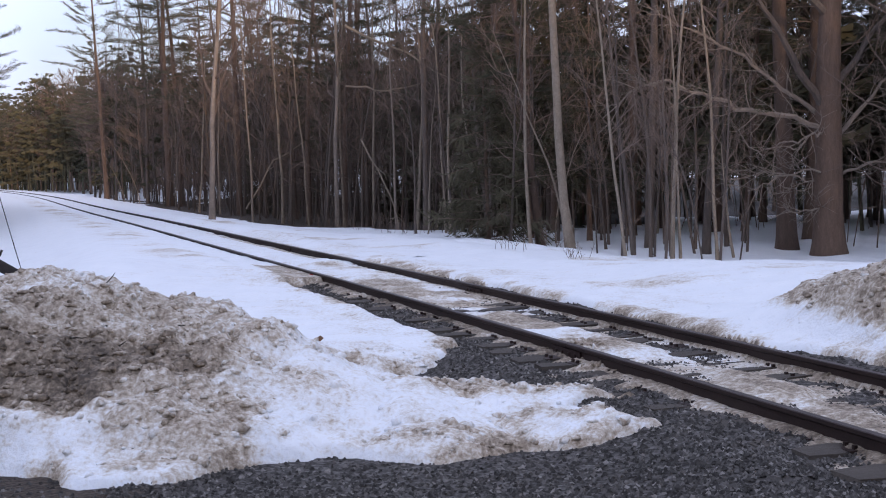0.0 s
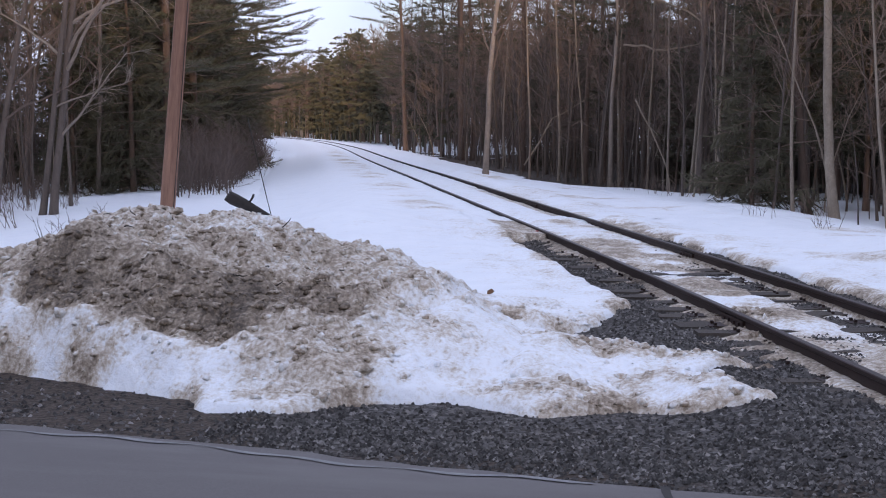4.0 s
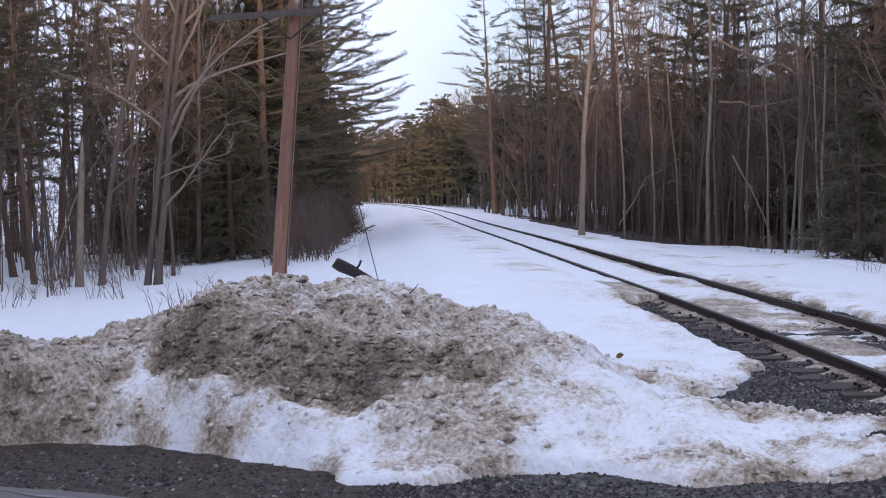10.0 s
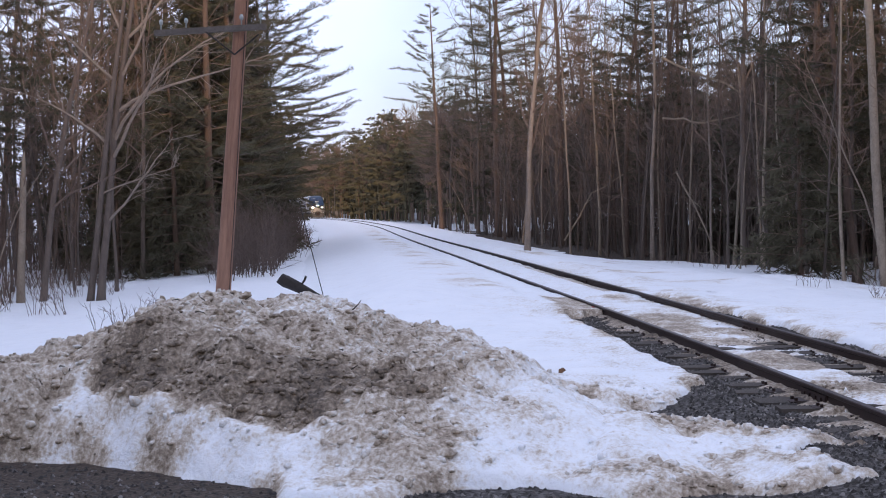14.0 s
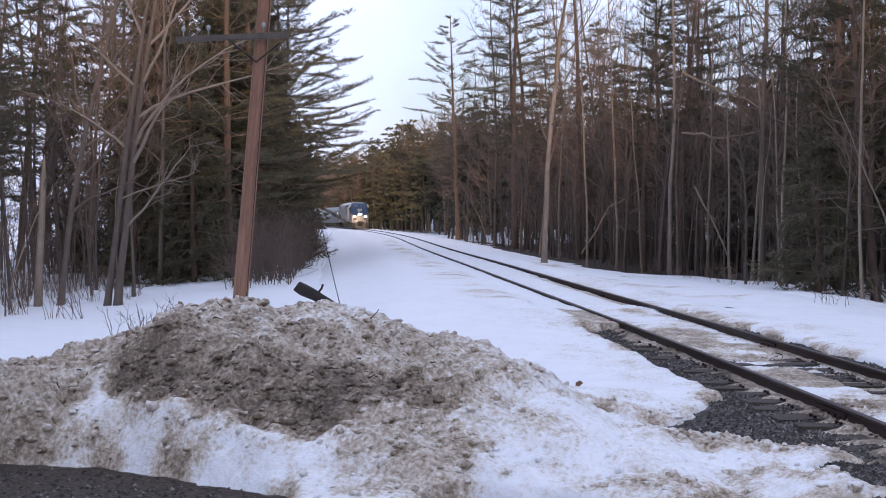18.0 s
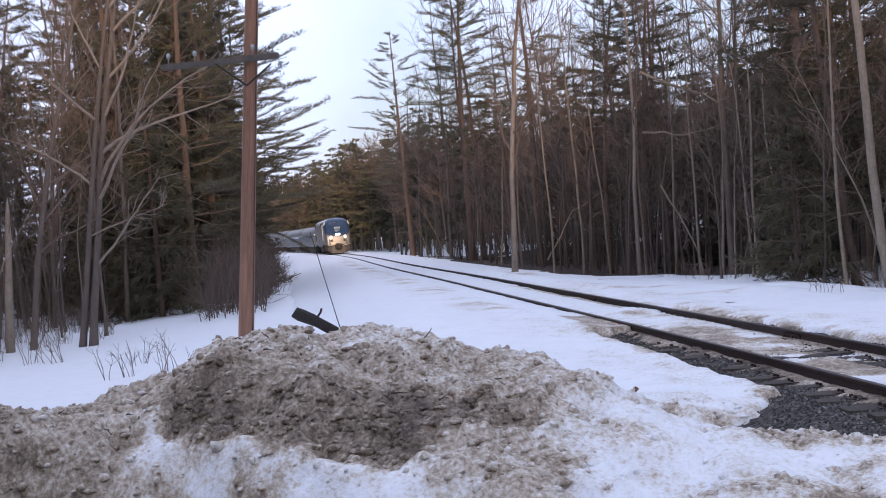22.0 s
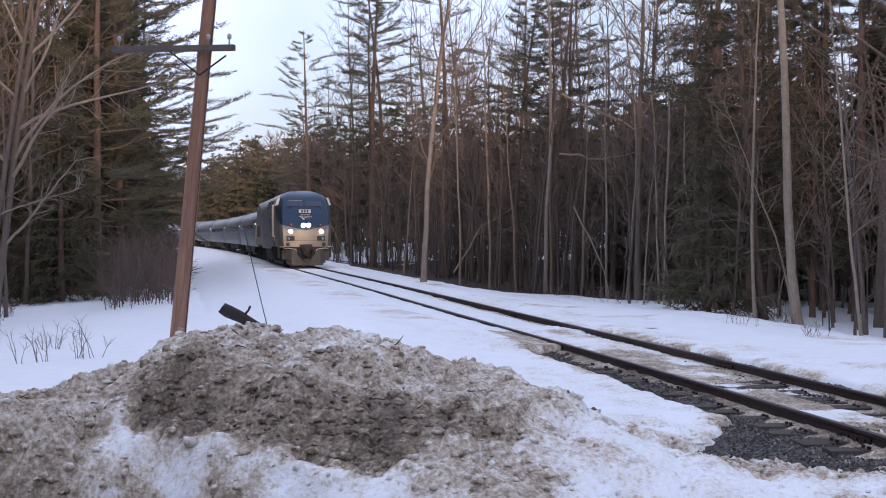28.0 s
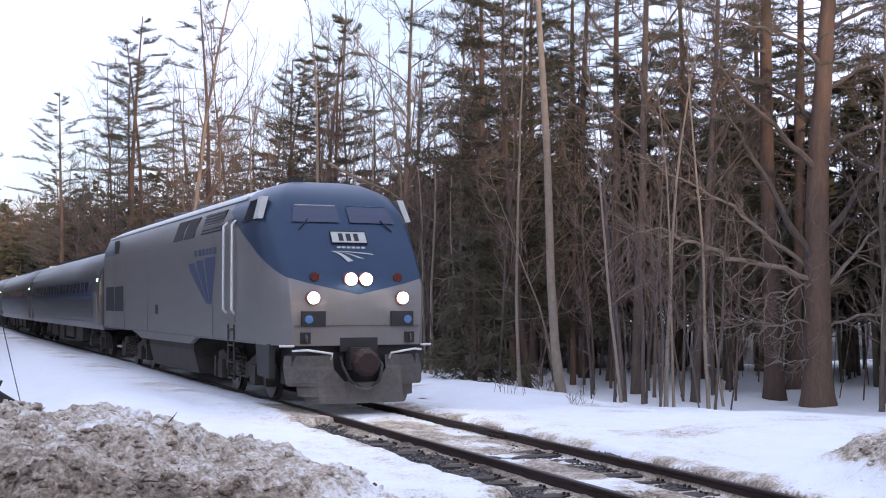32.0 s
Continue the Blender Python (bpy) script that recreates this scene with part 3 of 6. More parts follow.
def rod(name, mat, parent, pts, r, n=8, label=""):
    b = Build()
    pts = [Vector(p) for p in pts]
    b.tube(pts, [r] * len(pts), n)
    return part(name, b, mat, parent, label, smooth=True)


def empty(name, label, category, m=None, group="", kind=""):
    ob = new(name)
    if m is not None:
        ob.matrix_basis = m
    return tagged(ob, label, category, group, kind)


# ---- road ----
def road():
    b = Build()
    xs = np.concatenate([np.arange(-90, -10, 4.0), np.arange(-10, 8, 0.12), np.arange(8, 90, 4.0)])
    wob = field(xs, xs * 0, 0.8, 31) * 0.10 + field(xs, xs * 0, 4.0, 32) * 0.035
    top = []
    for x, w in zip(xs, wob):
        e = float(road_edge(np.array([x]))[0]) + w
        lift = 0.16 * float(step(2.0, 5.5, np.array([x]))[0])
        z = -0.17 + lift
        top.append([(x, e + 0.03, z - 0.10), (x, e, z - 0.012), (x, e - 0.05, z), (x, e - 0.6, z + 0.004), (x, 3.4, z + 0.03), (x, 0.4, z), (x, -2.5, z - 0.04)])
    b.loft(top, closed=False, caps=False)
    ob = tagged(new("road", b.mesh("road", M_ROAD, smooth=True)), "worn grey asphalt road with a ragged cracked edge", "road", kind="structure")
    crack = Build()
    rr = random.Random(5)
    for x0, y0, n in ((1.0, 6.85, 9), (1.35, 6.2, 7), (-4.2, 7.1, 6)):
        p = Vector((x0, y0, -0.164))
        for k in range(n):
            q = p + Vector((rr.uniform(-0.06, 0.06), -0.13, 0))
            w = 0.028 * (1 - k / (n + 2))
            crack.poly(p - Vector((w, 0, 0)), q - Vector((w * 0.9, 0, 0)), q + Vector((w * 0.9, 0, 0)), p + Vector((w, 0, 0)))
            p = q
    part("crack", crack, M_IRON, ob)
    # thin wavering pale strip just inside the road's edge
    line = Build()
    for a in np.arange(-6.5, 0.6, 0.1):
        w = 0.018 + 0.014 * math.sin(a * 7.1) * math.sin(a * 2.3)
        e0, e1 = (float(road_edge(np.array([v]))[0]) - 0.16 + 0.05 * math.sin(v * 2.1) + 0.02 * math.sin(v * 9) for v in (a, a + 0.1))
        line.poly((a, e0 - w, -0.1625), (a + 0.1, e1 - w, -0.1625), (a + 0.1, e1 + w, -0.1625), (a, e0 + w, -0.1625))
    part("edge_line", line, M_LINE, ob, "thin pale line along the road edge")


M_LINE = grained("pale_edge_strip", (0.12, 0.118, 0.12), (0.34, 0.335, 0.33), 7, 0.8, 0, 0.001, None, False, 0)
road()


# ---- railway ----
def rails():
    prof = [(-0.07, -0.18), (0.07, -0.18), (0.07, -0.165), (0.012, -0.145), (0.010, -0.05), (0.036, -0.035), (0.036, -0.006), (0.028, 0.0), (-0.028, 0.0), (-0.036, -0.006), (-0.036, -0.035), (-0.010, -0.05), (-0.012, -0.145), (-0.07, -0.165)]
    for side, seams in ((-1, (-16, -4.0, 8, 19.9, 44, 68, 104, 152, 224, 420)), (1, (-16, -9.6, 2.4, 14.3, 38, 62, 98, 146, 218, 420))):
        for a, c in zip(seams[:-1], seams[1:]):
            b = Build()
            stops = np.linspace(a + 0.004, c - 0.004, max(5, int((c - a) / 2)))
            rings = []
            for s in stops:
                ring = []
                for u, w in prof:
                    x, y, z, _ = on_track(s, side * 0.753 + u, w)
                    ring.append((x, y, z))
                rings.append(ring)
            b.loft(rings)
            me = b.mesh("rail", M_RAIL, M_RAILTOP)
            n = len(prof)
            for i, pl in enumerate(me.polygons):
                if i < (len(stops) - 1) * n and i % n == 7:
                    pl.material_index = 1
            tagged(new("rail", me), "dark rusty steel rail on wooden ties", "rail", "rails of the track")
    # joint bars
    for side, s in ((-1, -4.0), (-1, 8), (1, 2.4), (1, -9.6), (1, 14.3), (-1, 19.9)):
        b = Build()
        for o in (-1, 1):
            b.box(o * 0.024 - 0.012, -0.32, -0.14, o * 0.024 + 0.012, 0.32, -0.055)
            for k in (-0.22, -0.08, 0.08, 0.22):
                b.box(o * 0.04 - 0.012, k - 0.016, -0.112, o * 0.04 + 0.012, k + 0.016, -0.08)
        x, y, z, h = on_track(s, side * 0.753)
        ob = tagged(new("joint_bar", b.mesh("joint_bar", M_RAIL)), "rusty bolted joint bar on the rail", "joint bar", "joint bars")
        ob.matrix_basis = pose(x, y, z, 0, 0, math.degrees(h))


def tie_meshes(rr, n=6):
    out = []
    for k in range(n):
        bm = bmesh.new()
        bmesh.ops.create_cube(bm, size=1)
        bmesh.ops.scale(bm, vec=(2.5, 0.22, 0.18), verts=bm.verts)
        bmesh.ops.subdivide_edges(bm, edges=[e for e in bm.edges if abs(e.verts[0].co.x - e.verts[1].co.x) > 1], cuts=7)
        for v in bm.verts:
            v.co += Vector((rr.uniform(-0.07, 0.05), rr.uniform(-0.024, 0.024), rr.uniform(-0.02, 0.008)))
        me = bpy.data.meshes.new("tie")
        bm.to_mesh(me)
        bm.free()
        me.materials.append(M_TIE)
        out.append(me)
    plate = Build()
    plate.box(-0.17, -0.09, 0.09, 0.17, 0.09, 0.106)
    for u in (-0.10, 0.10):
        for w in (-0.05, 0.05):
            plate.box(u - 0.014, w - 0.014, 0.1, u + 0.014, w + 0.014, 0.135)
    return out, plate.mesh("tie_plate", M_RAIL)


def ties():
    rr = random.Random(11)
    meshes, plates = tie_meshes(rr)
    s = -15.0
    while s < 13:
        x, y, z, h = on_track(s + rr.uniform(-0.06, 0.06), rr.uniform(-0.12, 0.12), -0.238 + rr.uniform(-0.016, 0.014))
        ob = tagged(new("tie", rr.choice(meshes)), "weathered grey-brown wooden tie bedded in ballast", "railway tie", "ties of the track")
        ob.matrix_basis = pose(x, y, z, rr.uniform(-3, 3), rr.uniform(-0.5, 0.5), math.degrees(h) + rr.uniform(-4.5, 4.5))
        for side in (-1, 1):
            part("tie_plate", plates, M_RAIL, ob, at=pose(side * 0.753, 0, -0.022))
        s += 0.53


def stones():
    """Crushed stone on the shoulder between the road and the track and among the ties."""
    rng = np.random.default_rng(17)
    n = 62000
    xr = rng.uniform(-6.5, 4.2, n)
    yr = road_edge(xr) + np.abs(rng.normal(0, 1.0, n)) + 0.02
    s, lat = rng.uniform(-11, 9.5, n), np.where(rng.random(n) < 0.4, rng.uniform(-0.7, 1.6, n), rng.normal(-1.35, 0.65, n))
    tx, ty, th = (np.interp(s, TS, v) for v in (TX, TY, THEAD))
    pick = rng.random(n) < 0.42
    x, y = np.where(pick, xr, tx + lat * np.cos(th)), np.where(pick, yr, ty + lat * np.sin(th))
    top, _, g = snow_height(x, y)
    keep = (y > road_edge(x) + 0.02) & (top < g + 0.035) & ((x > -2.3) | (rng.random(n) < 0.2)) & ((y - road_edge(x) > 0.3 + 0.5 * rng.random(n)) | (rng.random(n) < 0.25))
    x, y, z = x[keep], y[keep], g[keep]
    n = len(x)
    r = rng.uniform(0.009, 0.024, n)
    turn = rng.uniform(0, 6.28, n)
    ring = [(turn + q * 1.257 + rng.uniform(-0.35, 0.35, n), r * rng.uniform(0.75, 1.35, n), rng.uniform(-0.006, 0.008, n)) for q in range(5)]
    pts = [np.stack([x + d * np.cos(a), y + d * np.sin(a), z + u], 1) for a, d, u in ring]
    for _ in range(2):
        a = rng.uniform(0, 6.28, n)
        pts.append(np.stack([x + 0.45 * r * np.cos(a), y + 0.45 * r * np.sin(a), z + r * rng.uniform(0.7, 1.2, n)], 1))
    co = np.stack(pts, 1).reshape(-1, 3)
    k = np.arange(n)[:, None] * 7
    tri = np.concatenate([k + np.array([[0, 1, 5]]), k + np.array([[1, 2, 5]]), k + np.array([[2, 6, 5]]), k + np.array([[2, 3, 6]]), k + np.array([[3, 4, 6]]), k + np.array([[4, 5, 6]]), k + np.array([[4, 0, 5]])])
    me = bpy.data.meshes.new("gravel")
    me.from_pydata(co.tolist(), [], tri.tolist())
    me.materials.append(M_PEBBLE)
    tagged(new("gravel", me), "loose grey crushed stone beside the track and the road", "gravel", kind="stuff")


def pebble_material():
    m, nd, lk, b = material("loose_stone", 0.85, 0, 0.4)
    r = nd.new("ShaderNodeNewGeometry").outputs["Random Per Island"]
    c = ramp(nd, lk, r, [(0, (0.026, 0.023, 0.021)), (0.55, (0.072, 0.066, 0.061)), (0.88, (0.145, 0.134, 0.125)), (1, (0.27, 0.252, 0.235))])
    lk.new(mix(nd, lk, 0.4, c, ramp(nd, lk, noise_node(nd, lk, 90, 3), [(0.3, (0.5, 0.5, 0.5)), (0.7, (1, 1, 1))]), "MULTIPLY"), b.inputs["Base Color"])
    return m


M_PEBBLE = pebble_material()
rails()
ties()
stones()


# ---- trees ----
def bent(rr, p, d, length, n, up=0.0, wob=0.12):
    pts = [p.copy()]
    d = d.normalized()
    for _ in range(n):
        d = (d + Vector((rr.gauss(0, wob), rr.gauss(0, wob), rr.gauss(0, wob) + up))).normalized()
        p = p + d * (length / n)
        pts.append(p.copy())
    return pts


def taper(r0, r1, n, power=1.0):
    return [r0 + (r1 - r0) * (k / (n - 1)) ** power for k in range(n)]


def along(pts, t):
    k = min(int(t * (len(pts) - 1)), len(pts) - 2)
    f = t * (len(pts) - 1) - k
    return pts[k].lerp(pts[k + 1], f), (pts[k + 1] - pts[k]).normalized()


def side_dir(rr, d, az, out):
    u = d.orthogonal().normalized()
    w = d.cross(u)
    return (d * math.cos(out) + (u * math.cos(az) + w * math.sin(az)) * math.sin(out)).normalized()


def trunk_mesh(rr, H, R, lean, mat, wob=0.035, sides=9):
    b = Build()
    d = Vector((lean[0], lean[1], 1))
    pts = bent(rr, Vector((0, 0, -0.4)), d, H, 12, 0.0, wob)
    rad = [R * (1 - 0.85 * (k / 12) ** 1.1) for k in range(13)]
    rad[0] *= 1.5
    fl = pts[0].lerp(pts[1], 0.45)
    b.tube([pts[0], fl] + pts[1:], [rad[0], R * 1.12] + rad[1:], sides)
    return b.mesh("trunk", mat, smooth=True), pts, rad


def bare_tree(seed, H, R, start=0.4, limbs=13, reach=0.30, lean=(0, 0), mat=None, twigs=3, droop=0.10):
    rr = random.Random(seed)
    me, pts, rad = trunk_mesh(rr, H, R, lean, mat or M_BARK)
    b = Build()
    az = rr.uniform(0, 6.28)
    for k in range(limbs):
        t = start + (0.97 - start) * (k + rr.random() * 0.6) / limbs
        p, d = along(pts, t)
        az += 2.4 + rr.uniform(-0.5, 0.5)
        L = H * reach * (1.12 - 0.75 * (t - start) / (1 - start)) * rr.uniform(0.55, 1.1)
        r = max(R * (1 - 0.85 * t) * 0.5, 0.014)
        limb = bent(rr, p, side_dir(rr, d, az, rr.uniform(0.65, 1.15)), L, 6, droop, 0.15)
        b.tube(limb, taper(r, 0.010, 7), 5, False)
        for j in range(5):
            q, e = along(limb, rr.uniform(0.25, 0.97))
            tw = bent(rr, q, side_dir(rr, e, rr.uniform(0, 6.28), rr.uniform(0.5, 1.0)), L * rr.uniform(0.25, 0.5), 4, droop, 0.18)
            b.tube(tw, taper(max(r * 0.35, 0.010), 0.006, 5), 3, False)
            for _ in range(twigs):
                q2, e2 = along(tw, rr.uniform(0.2, 0.95))
                t2 = bent(rr, q2, side_dir(rr, e2, rr.uniform(0, 6.28), rr.uniform(0.4, 0.9)), L * rr.uniform(0.12, 0.25), 3, 0.08, 0.2)
                b.tube(t2, taper(0.008, 0.004, 4), 3, False)
    return me, b.mesh("crown", M_TWIG), None


def tuft(b, rr, p, d, size, n):
    for _ in range(n):
        v = (d * 0.7 + Vector((rr.gauss(0, 0.6), rr.gauss(0, 0.6), rr.gauss(0.25, 0.5)))).normalized()
        w = v.orthogonal().normalized() * size * 0.07
        L = size * rr.uniform(0.6, 1.2)
        o = p + Vector((rr.gauss(0, 0.3), rr.gauss(0, 0.3), rr.gauss(0, 0.15))) * size
        b.poly(o - w, o + w, o + v * L + w * 0.4, o + v * L - w * 0.4)


def needles(b, rr, p, d, size, n):
    """A brush of fine needles, fanned forwards and a little upwards."""
    for _ in range(n):
        v = (d * 0.7 + Vector((rr.gauss(0, 0.55), rr.gauss(0, 0.55), rr.gauss(0.28, 0.35)))).normalized()
        w = v.orthogonal().normalized() * size * 0.075
        o = p + Vector((rr.gauss(0, 0.35), rr.gauss(0, 0.35), rr.gauss(0, 0.10))) * size
        b.poly(o - w, o + w, o + v * size * rr.uniform(0.7, 1.25))


def pine_tree(seed, H, R, start=0.45, whorls=15, reach=0.24, lean=(0, 0), thick=1.0, stubs=9):
    """White pine: tiers of level boughs that turn up at their tips, with gaps between the tiers."""
    rr = random.Random(seed)
    me, pts, rad = trunk_mesh(rr, H, R, lean, M_PINEBARK, 0.02)
    br, nd = Build(), Build()
    for k in range(stubs):
        t = rr.uniform(0.10, start)
        p, d = along(pts, t)
        st = bent(rr, p, side_dir(rr, d, rr.uniform(0, 6.28), rr.uniform(1.2, 1.7)), H * rr.uniform(0.04, 0.12), 4, -0.02, 0.15)
        br.tube(st, taper(0.028, 0.006, 5), 4, False)
        for _ in range(3):
            q, e = along(st, rr.uniform(0.3, 0.9))
            br.tube(bent(rr, q, side_dir(rr, e, rr.uniform(0, 6.28), 0.8), 0.5, 2, 0, 0.2), [0.008, 0.006, 0.004], 3, False)
    az = 0.0
    for k in range(whorls):
        t = start + (0.985 - start) * k / (whorls - 1)
        u = (t - start) / (1 - start)
        for j in range(4):
            if rr.random() < 0.22:
                continue
            az += 1.57 + rr.uniform(-0.6, 0.6)
            p, d = along(pts, min(0.995, t + rr.uniform(-0.008, 0.008)))
            L = H * reach * (0.95 * (1 - u) ** 0.75 * (0.55 + 0.45 * min(1.0, u / 0.18)) + 0.10) * rr.uniform(0.55, 1.25)
            limb = bent(rr, p, side_dir(rr, d, az, rr.uniform(1.45, 1.75) - 0.35 * u), L, 5, 0.03, 0.10)
            br.tube(limb, taper(max(0.04 * (1 - u), 0.014), 0.007, 6), 4, False)
            for m in range(6):
                needles(nd, rr, along(limb, 0.5 + 0.1 * m)[0], (limb[-1] - limb[-2]).normalized(), 0.2, 6)
            n = max(5, int((4 + 3.2 * L) * thick))
            for m in range(n):
                q, e = along(limb, 0.25 + 0.75 * (m + rr.random()) / n)
                flat = Vector((-e.y, e.x, rr.uniform(-0.05, 0.25))) * rr.choice((-1, 1))
                s2 = (e * rr.uniform(0.5, 1.0) + flat * rr.uniform(0.3, 0.9)).normalized()
                q2 = q + s2 * (0.15 + min(0.8, L * rr.uniform(0.06, 0.26)))
                br.tube([q, q2], [0.007, 0.004], 3, False)
                for f in (0.35, 0.7, 1.0):
                    needles(nd, rr, q.lerp(q2, f) + Vector((0, 0, 0.04)), s2, 0.21, 8)
    return me, br.mesh("crown", M_TWIG), nd.mesh("foliage", M_NEEDLE)


def hemlock(seed, H, R, reach=0.22, start=0.08, whorls=34, lean=(0, 0)):
    rr = random.Random(seed)
    me, pts, rad = trunk_mesh(rr, H, R, lean, M_PINEBARK, 0.012)
    br, nd = Build(), Build()
    az = 0.0
    for k in range(whorls):
        t = start + (0.99 - start) * k / whorls
        u = (t - start) / (1 - start)
        for j in range(5 if u < 0.7 else 4):
            if rr.random() < 0.12:
                continue
            az += 1.3 + rr.uniform(-0.5, 0.5)
            p, d = along(pts, t)
            L = H * reach * (1.0 - 0.93 * u ** 0.8) * rr.uniform(0.6, 1.2) + 0.15
            limb = bent(rr, p, side_dir(rr, d, az, rr.uniform(1.35, 1.75)), L, 4, -0.04, 0.08)
            br.tube(limb, taper(0.02, 0.006, 5), 3, False)
            n = 8 + int(10 * L)
            for m in range(n):
                q, e = along(limb, 0.12 + 0.88 * m / n)
                s2 = side_dir(rr, e, rr.choice((0.0, math.pi)) + rr.uniform(-0.6, 0.6), rr.uniform(0.5, 1.1))
                ln = rr.uniform(0.3, 0.62) * (0.6 + 0.5 * (1 - u))
                w = e.cross(s2).normalized().cross(s2) * 0.026
                tip = q + s2 * ln + Vector((0, 0, -0.12 * ln))
                nd.poly(q - w, q + w, tip + w * 0.35, tip - w * 0.35)
                tuft(nd, rr, q.lerp(tip, 0.6), s2, 0.15, 5)
    return me, br.mesh("crown", M_TWIG), nd.mesh("foliage", M_SPRUCE)


def sapling(seed, H, R, lean=(0, 0), n=9, mat=None, wob=0.05):
    rr = random.Random(seed)
    me, pts, rad = trunk_mesh(rr, H, R, lean, mat or M_BARK, wob, 6)
    b = Build()
    for k in range(n):
        p, d = along(pts, rr.uniform(0.25, 0.97))
        L = H * rr.uniform(0.10, 0.24)
        limb = bent(rr, p, side_dir(rr, d, rr.uniform(0, 6.28), rr.uniform(0.5, 1.1)), L, 4, 0.08, 0.16)
        b.tube(limb, taper(0.012, 0.005, 5), 3, False)
        for _ in range(4):
            q, e = along(limb, rr.uniform(0.2, 0.9))
            b.tube(bent(rr, q, side_dir(rr, e, rr.uniform(0, 6.28), 0.7), L * 0.4, 2, 0.05, 0.2), [0.006, 0.005, 0.003], 3, False)
    return me, b.mesh("crown", M_TWIG), None


def tree(name, meshes, x, y, turn, label, category, group="", scale=1.0, tilt=(0, 0), z=None):
    ob = empty(name, label, category, pose(x, y, height_at(x, y) if z is None else z, tilt[0], tilt[1], turn) @ Matrix.Scale(scale, 4), group)
    part("trunk", meshes[0], None, ob)
    part("crown", meshes[1], None, ob, "thin bare branches")
    if meshes[2]:
        part("foliage", meshes[2], None, ob, "dark green needles")
    return ob


BARE = [bare_tree(100 + k, H, R, st, nl, rc) for k, (H, R, st, nl, rc) in enumerate(((15, 0.08, 0.3, 18, 0.22), (18, 0.11, 0.35, 18, 0.2), (13, 0.06, 0.25, 17, 0.24), (20, 0.13, 0.35, 19, 0.24), (16, 0.085, 0.22, 20, 0.2), (11, 0.05, 0.2, 16, 0.26), (17, 0.095, 0.18, 22, 0.24), (14, 0.07, 0.35, 16, 0.28)))]
PINES = [pine_tree(200 + k, H, R, st, w, rc) for k, (H, R, st, w, rc) in enumerate(((18, 0.17, 0.42, 15, 0.2), (20, 0.20, 0.48, 15, 0.19), (16, 0.15, 0.35, 16, 0.22), (14, 0.13, 0.25, 17, 0.24)))]
HEMS = [hemlock(300 + k, H, R, rc, 0.06, w) for k, (H, R, rc, w) in enumerate(((7, 0.08, 0.26, 24), (9.5, 0.11, 0.22, 28), (5, 0.05, 0.3, 20), (12, 0.15, 0.22, 32)))]
SAPS = [sapling(400 + k, H, R, n=nn, mat=mt) for k, (H, R, nn, mt) in enumerate(((7, 0.04, 12, None), (5, 0.026, 10, None), (9, 0.05, 14, None), (6.5, 0.034, 10, M_BIRCH), (3.5, 0.018, 9, None), (8, 0.042, 12, M_BIRCH)))]
HIGH = [hemlock(310 + k, H, R, rc, 0.24, w) for k, (H, R, rc, w) in enumerate(((13, 0.15, 0.2, 28), (10, 0.11, 0.22, 24)))]
L_BARE = "leafless grey hardwood tree standing in the snowy woods"
L_PINE = "tall white pine with a ragged dark crown in the woods"
L_HEM = "dense dark green hemlock growing in the snowy woods"
L_SAP = "thin leafless sapling at the edge of the woods"


def clear_of(x, y, spots, gap):
    return all((x - a) ** 2 + (y - b) ** 2 > gap * gap for a, b in spots)


SIGHT = [(-4.5, 52.0, 0.7), (-2.2, 51.0, 0.5), (11.1, 35.3, 0.9), (10.4, 37.0, 0.6), (3.69, 35.1, 0.5), (-9.25, 51.6, 0.5)]


def in_sight(x, y):
    """Whether a tree here would stand before one of the marked trees."""
    for a, b, w in SIGHT:
        d = math.hypot(a - 0.3, b)
        u, v = (a - 0.3) / d, b / d
        along_it, off = (x - 0.3) * u + y * v, abs((x - 0.3) * v - y * u)
        if along_it < d + 0.8 and off < w + 0.6:
            return True
    return False


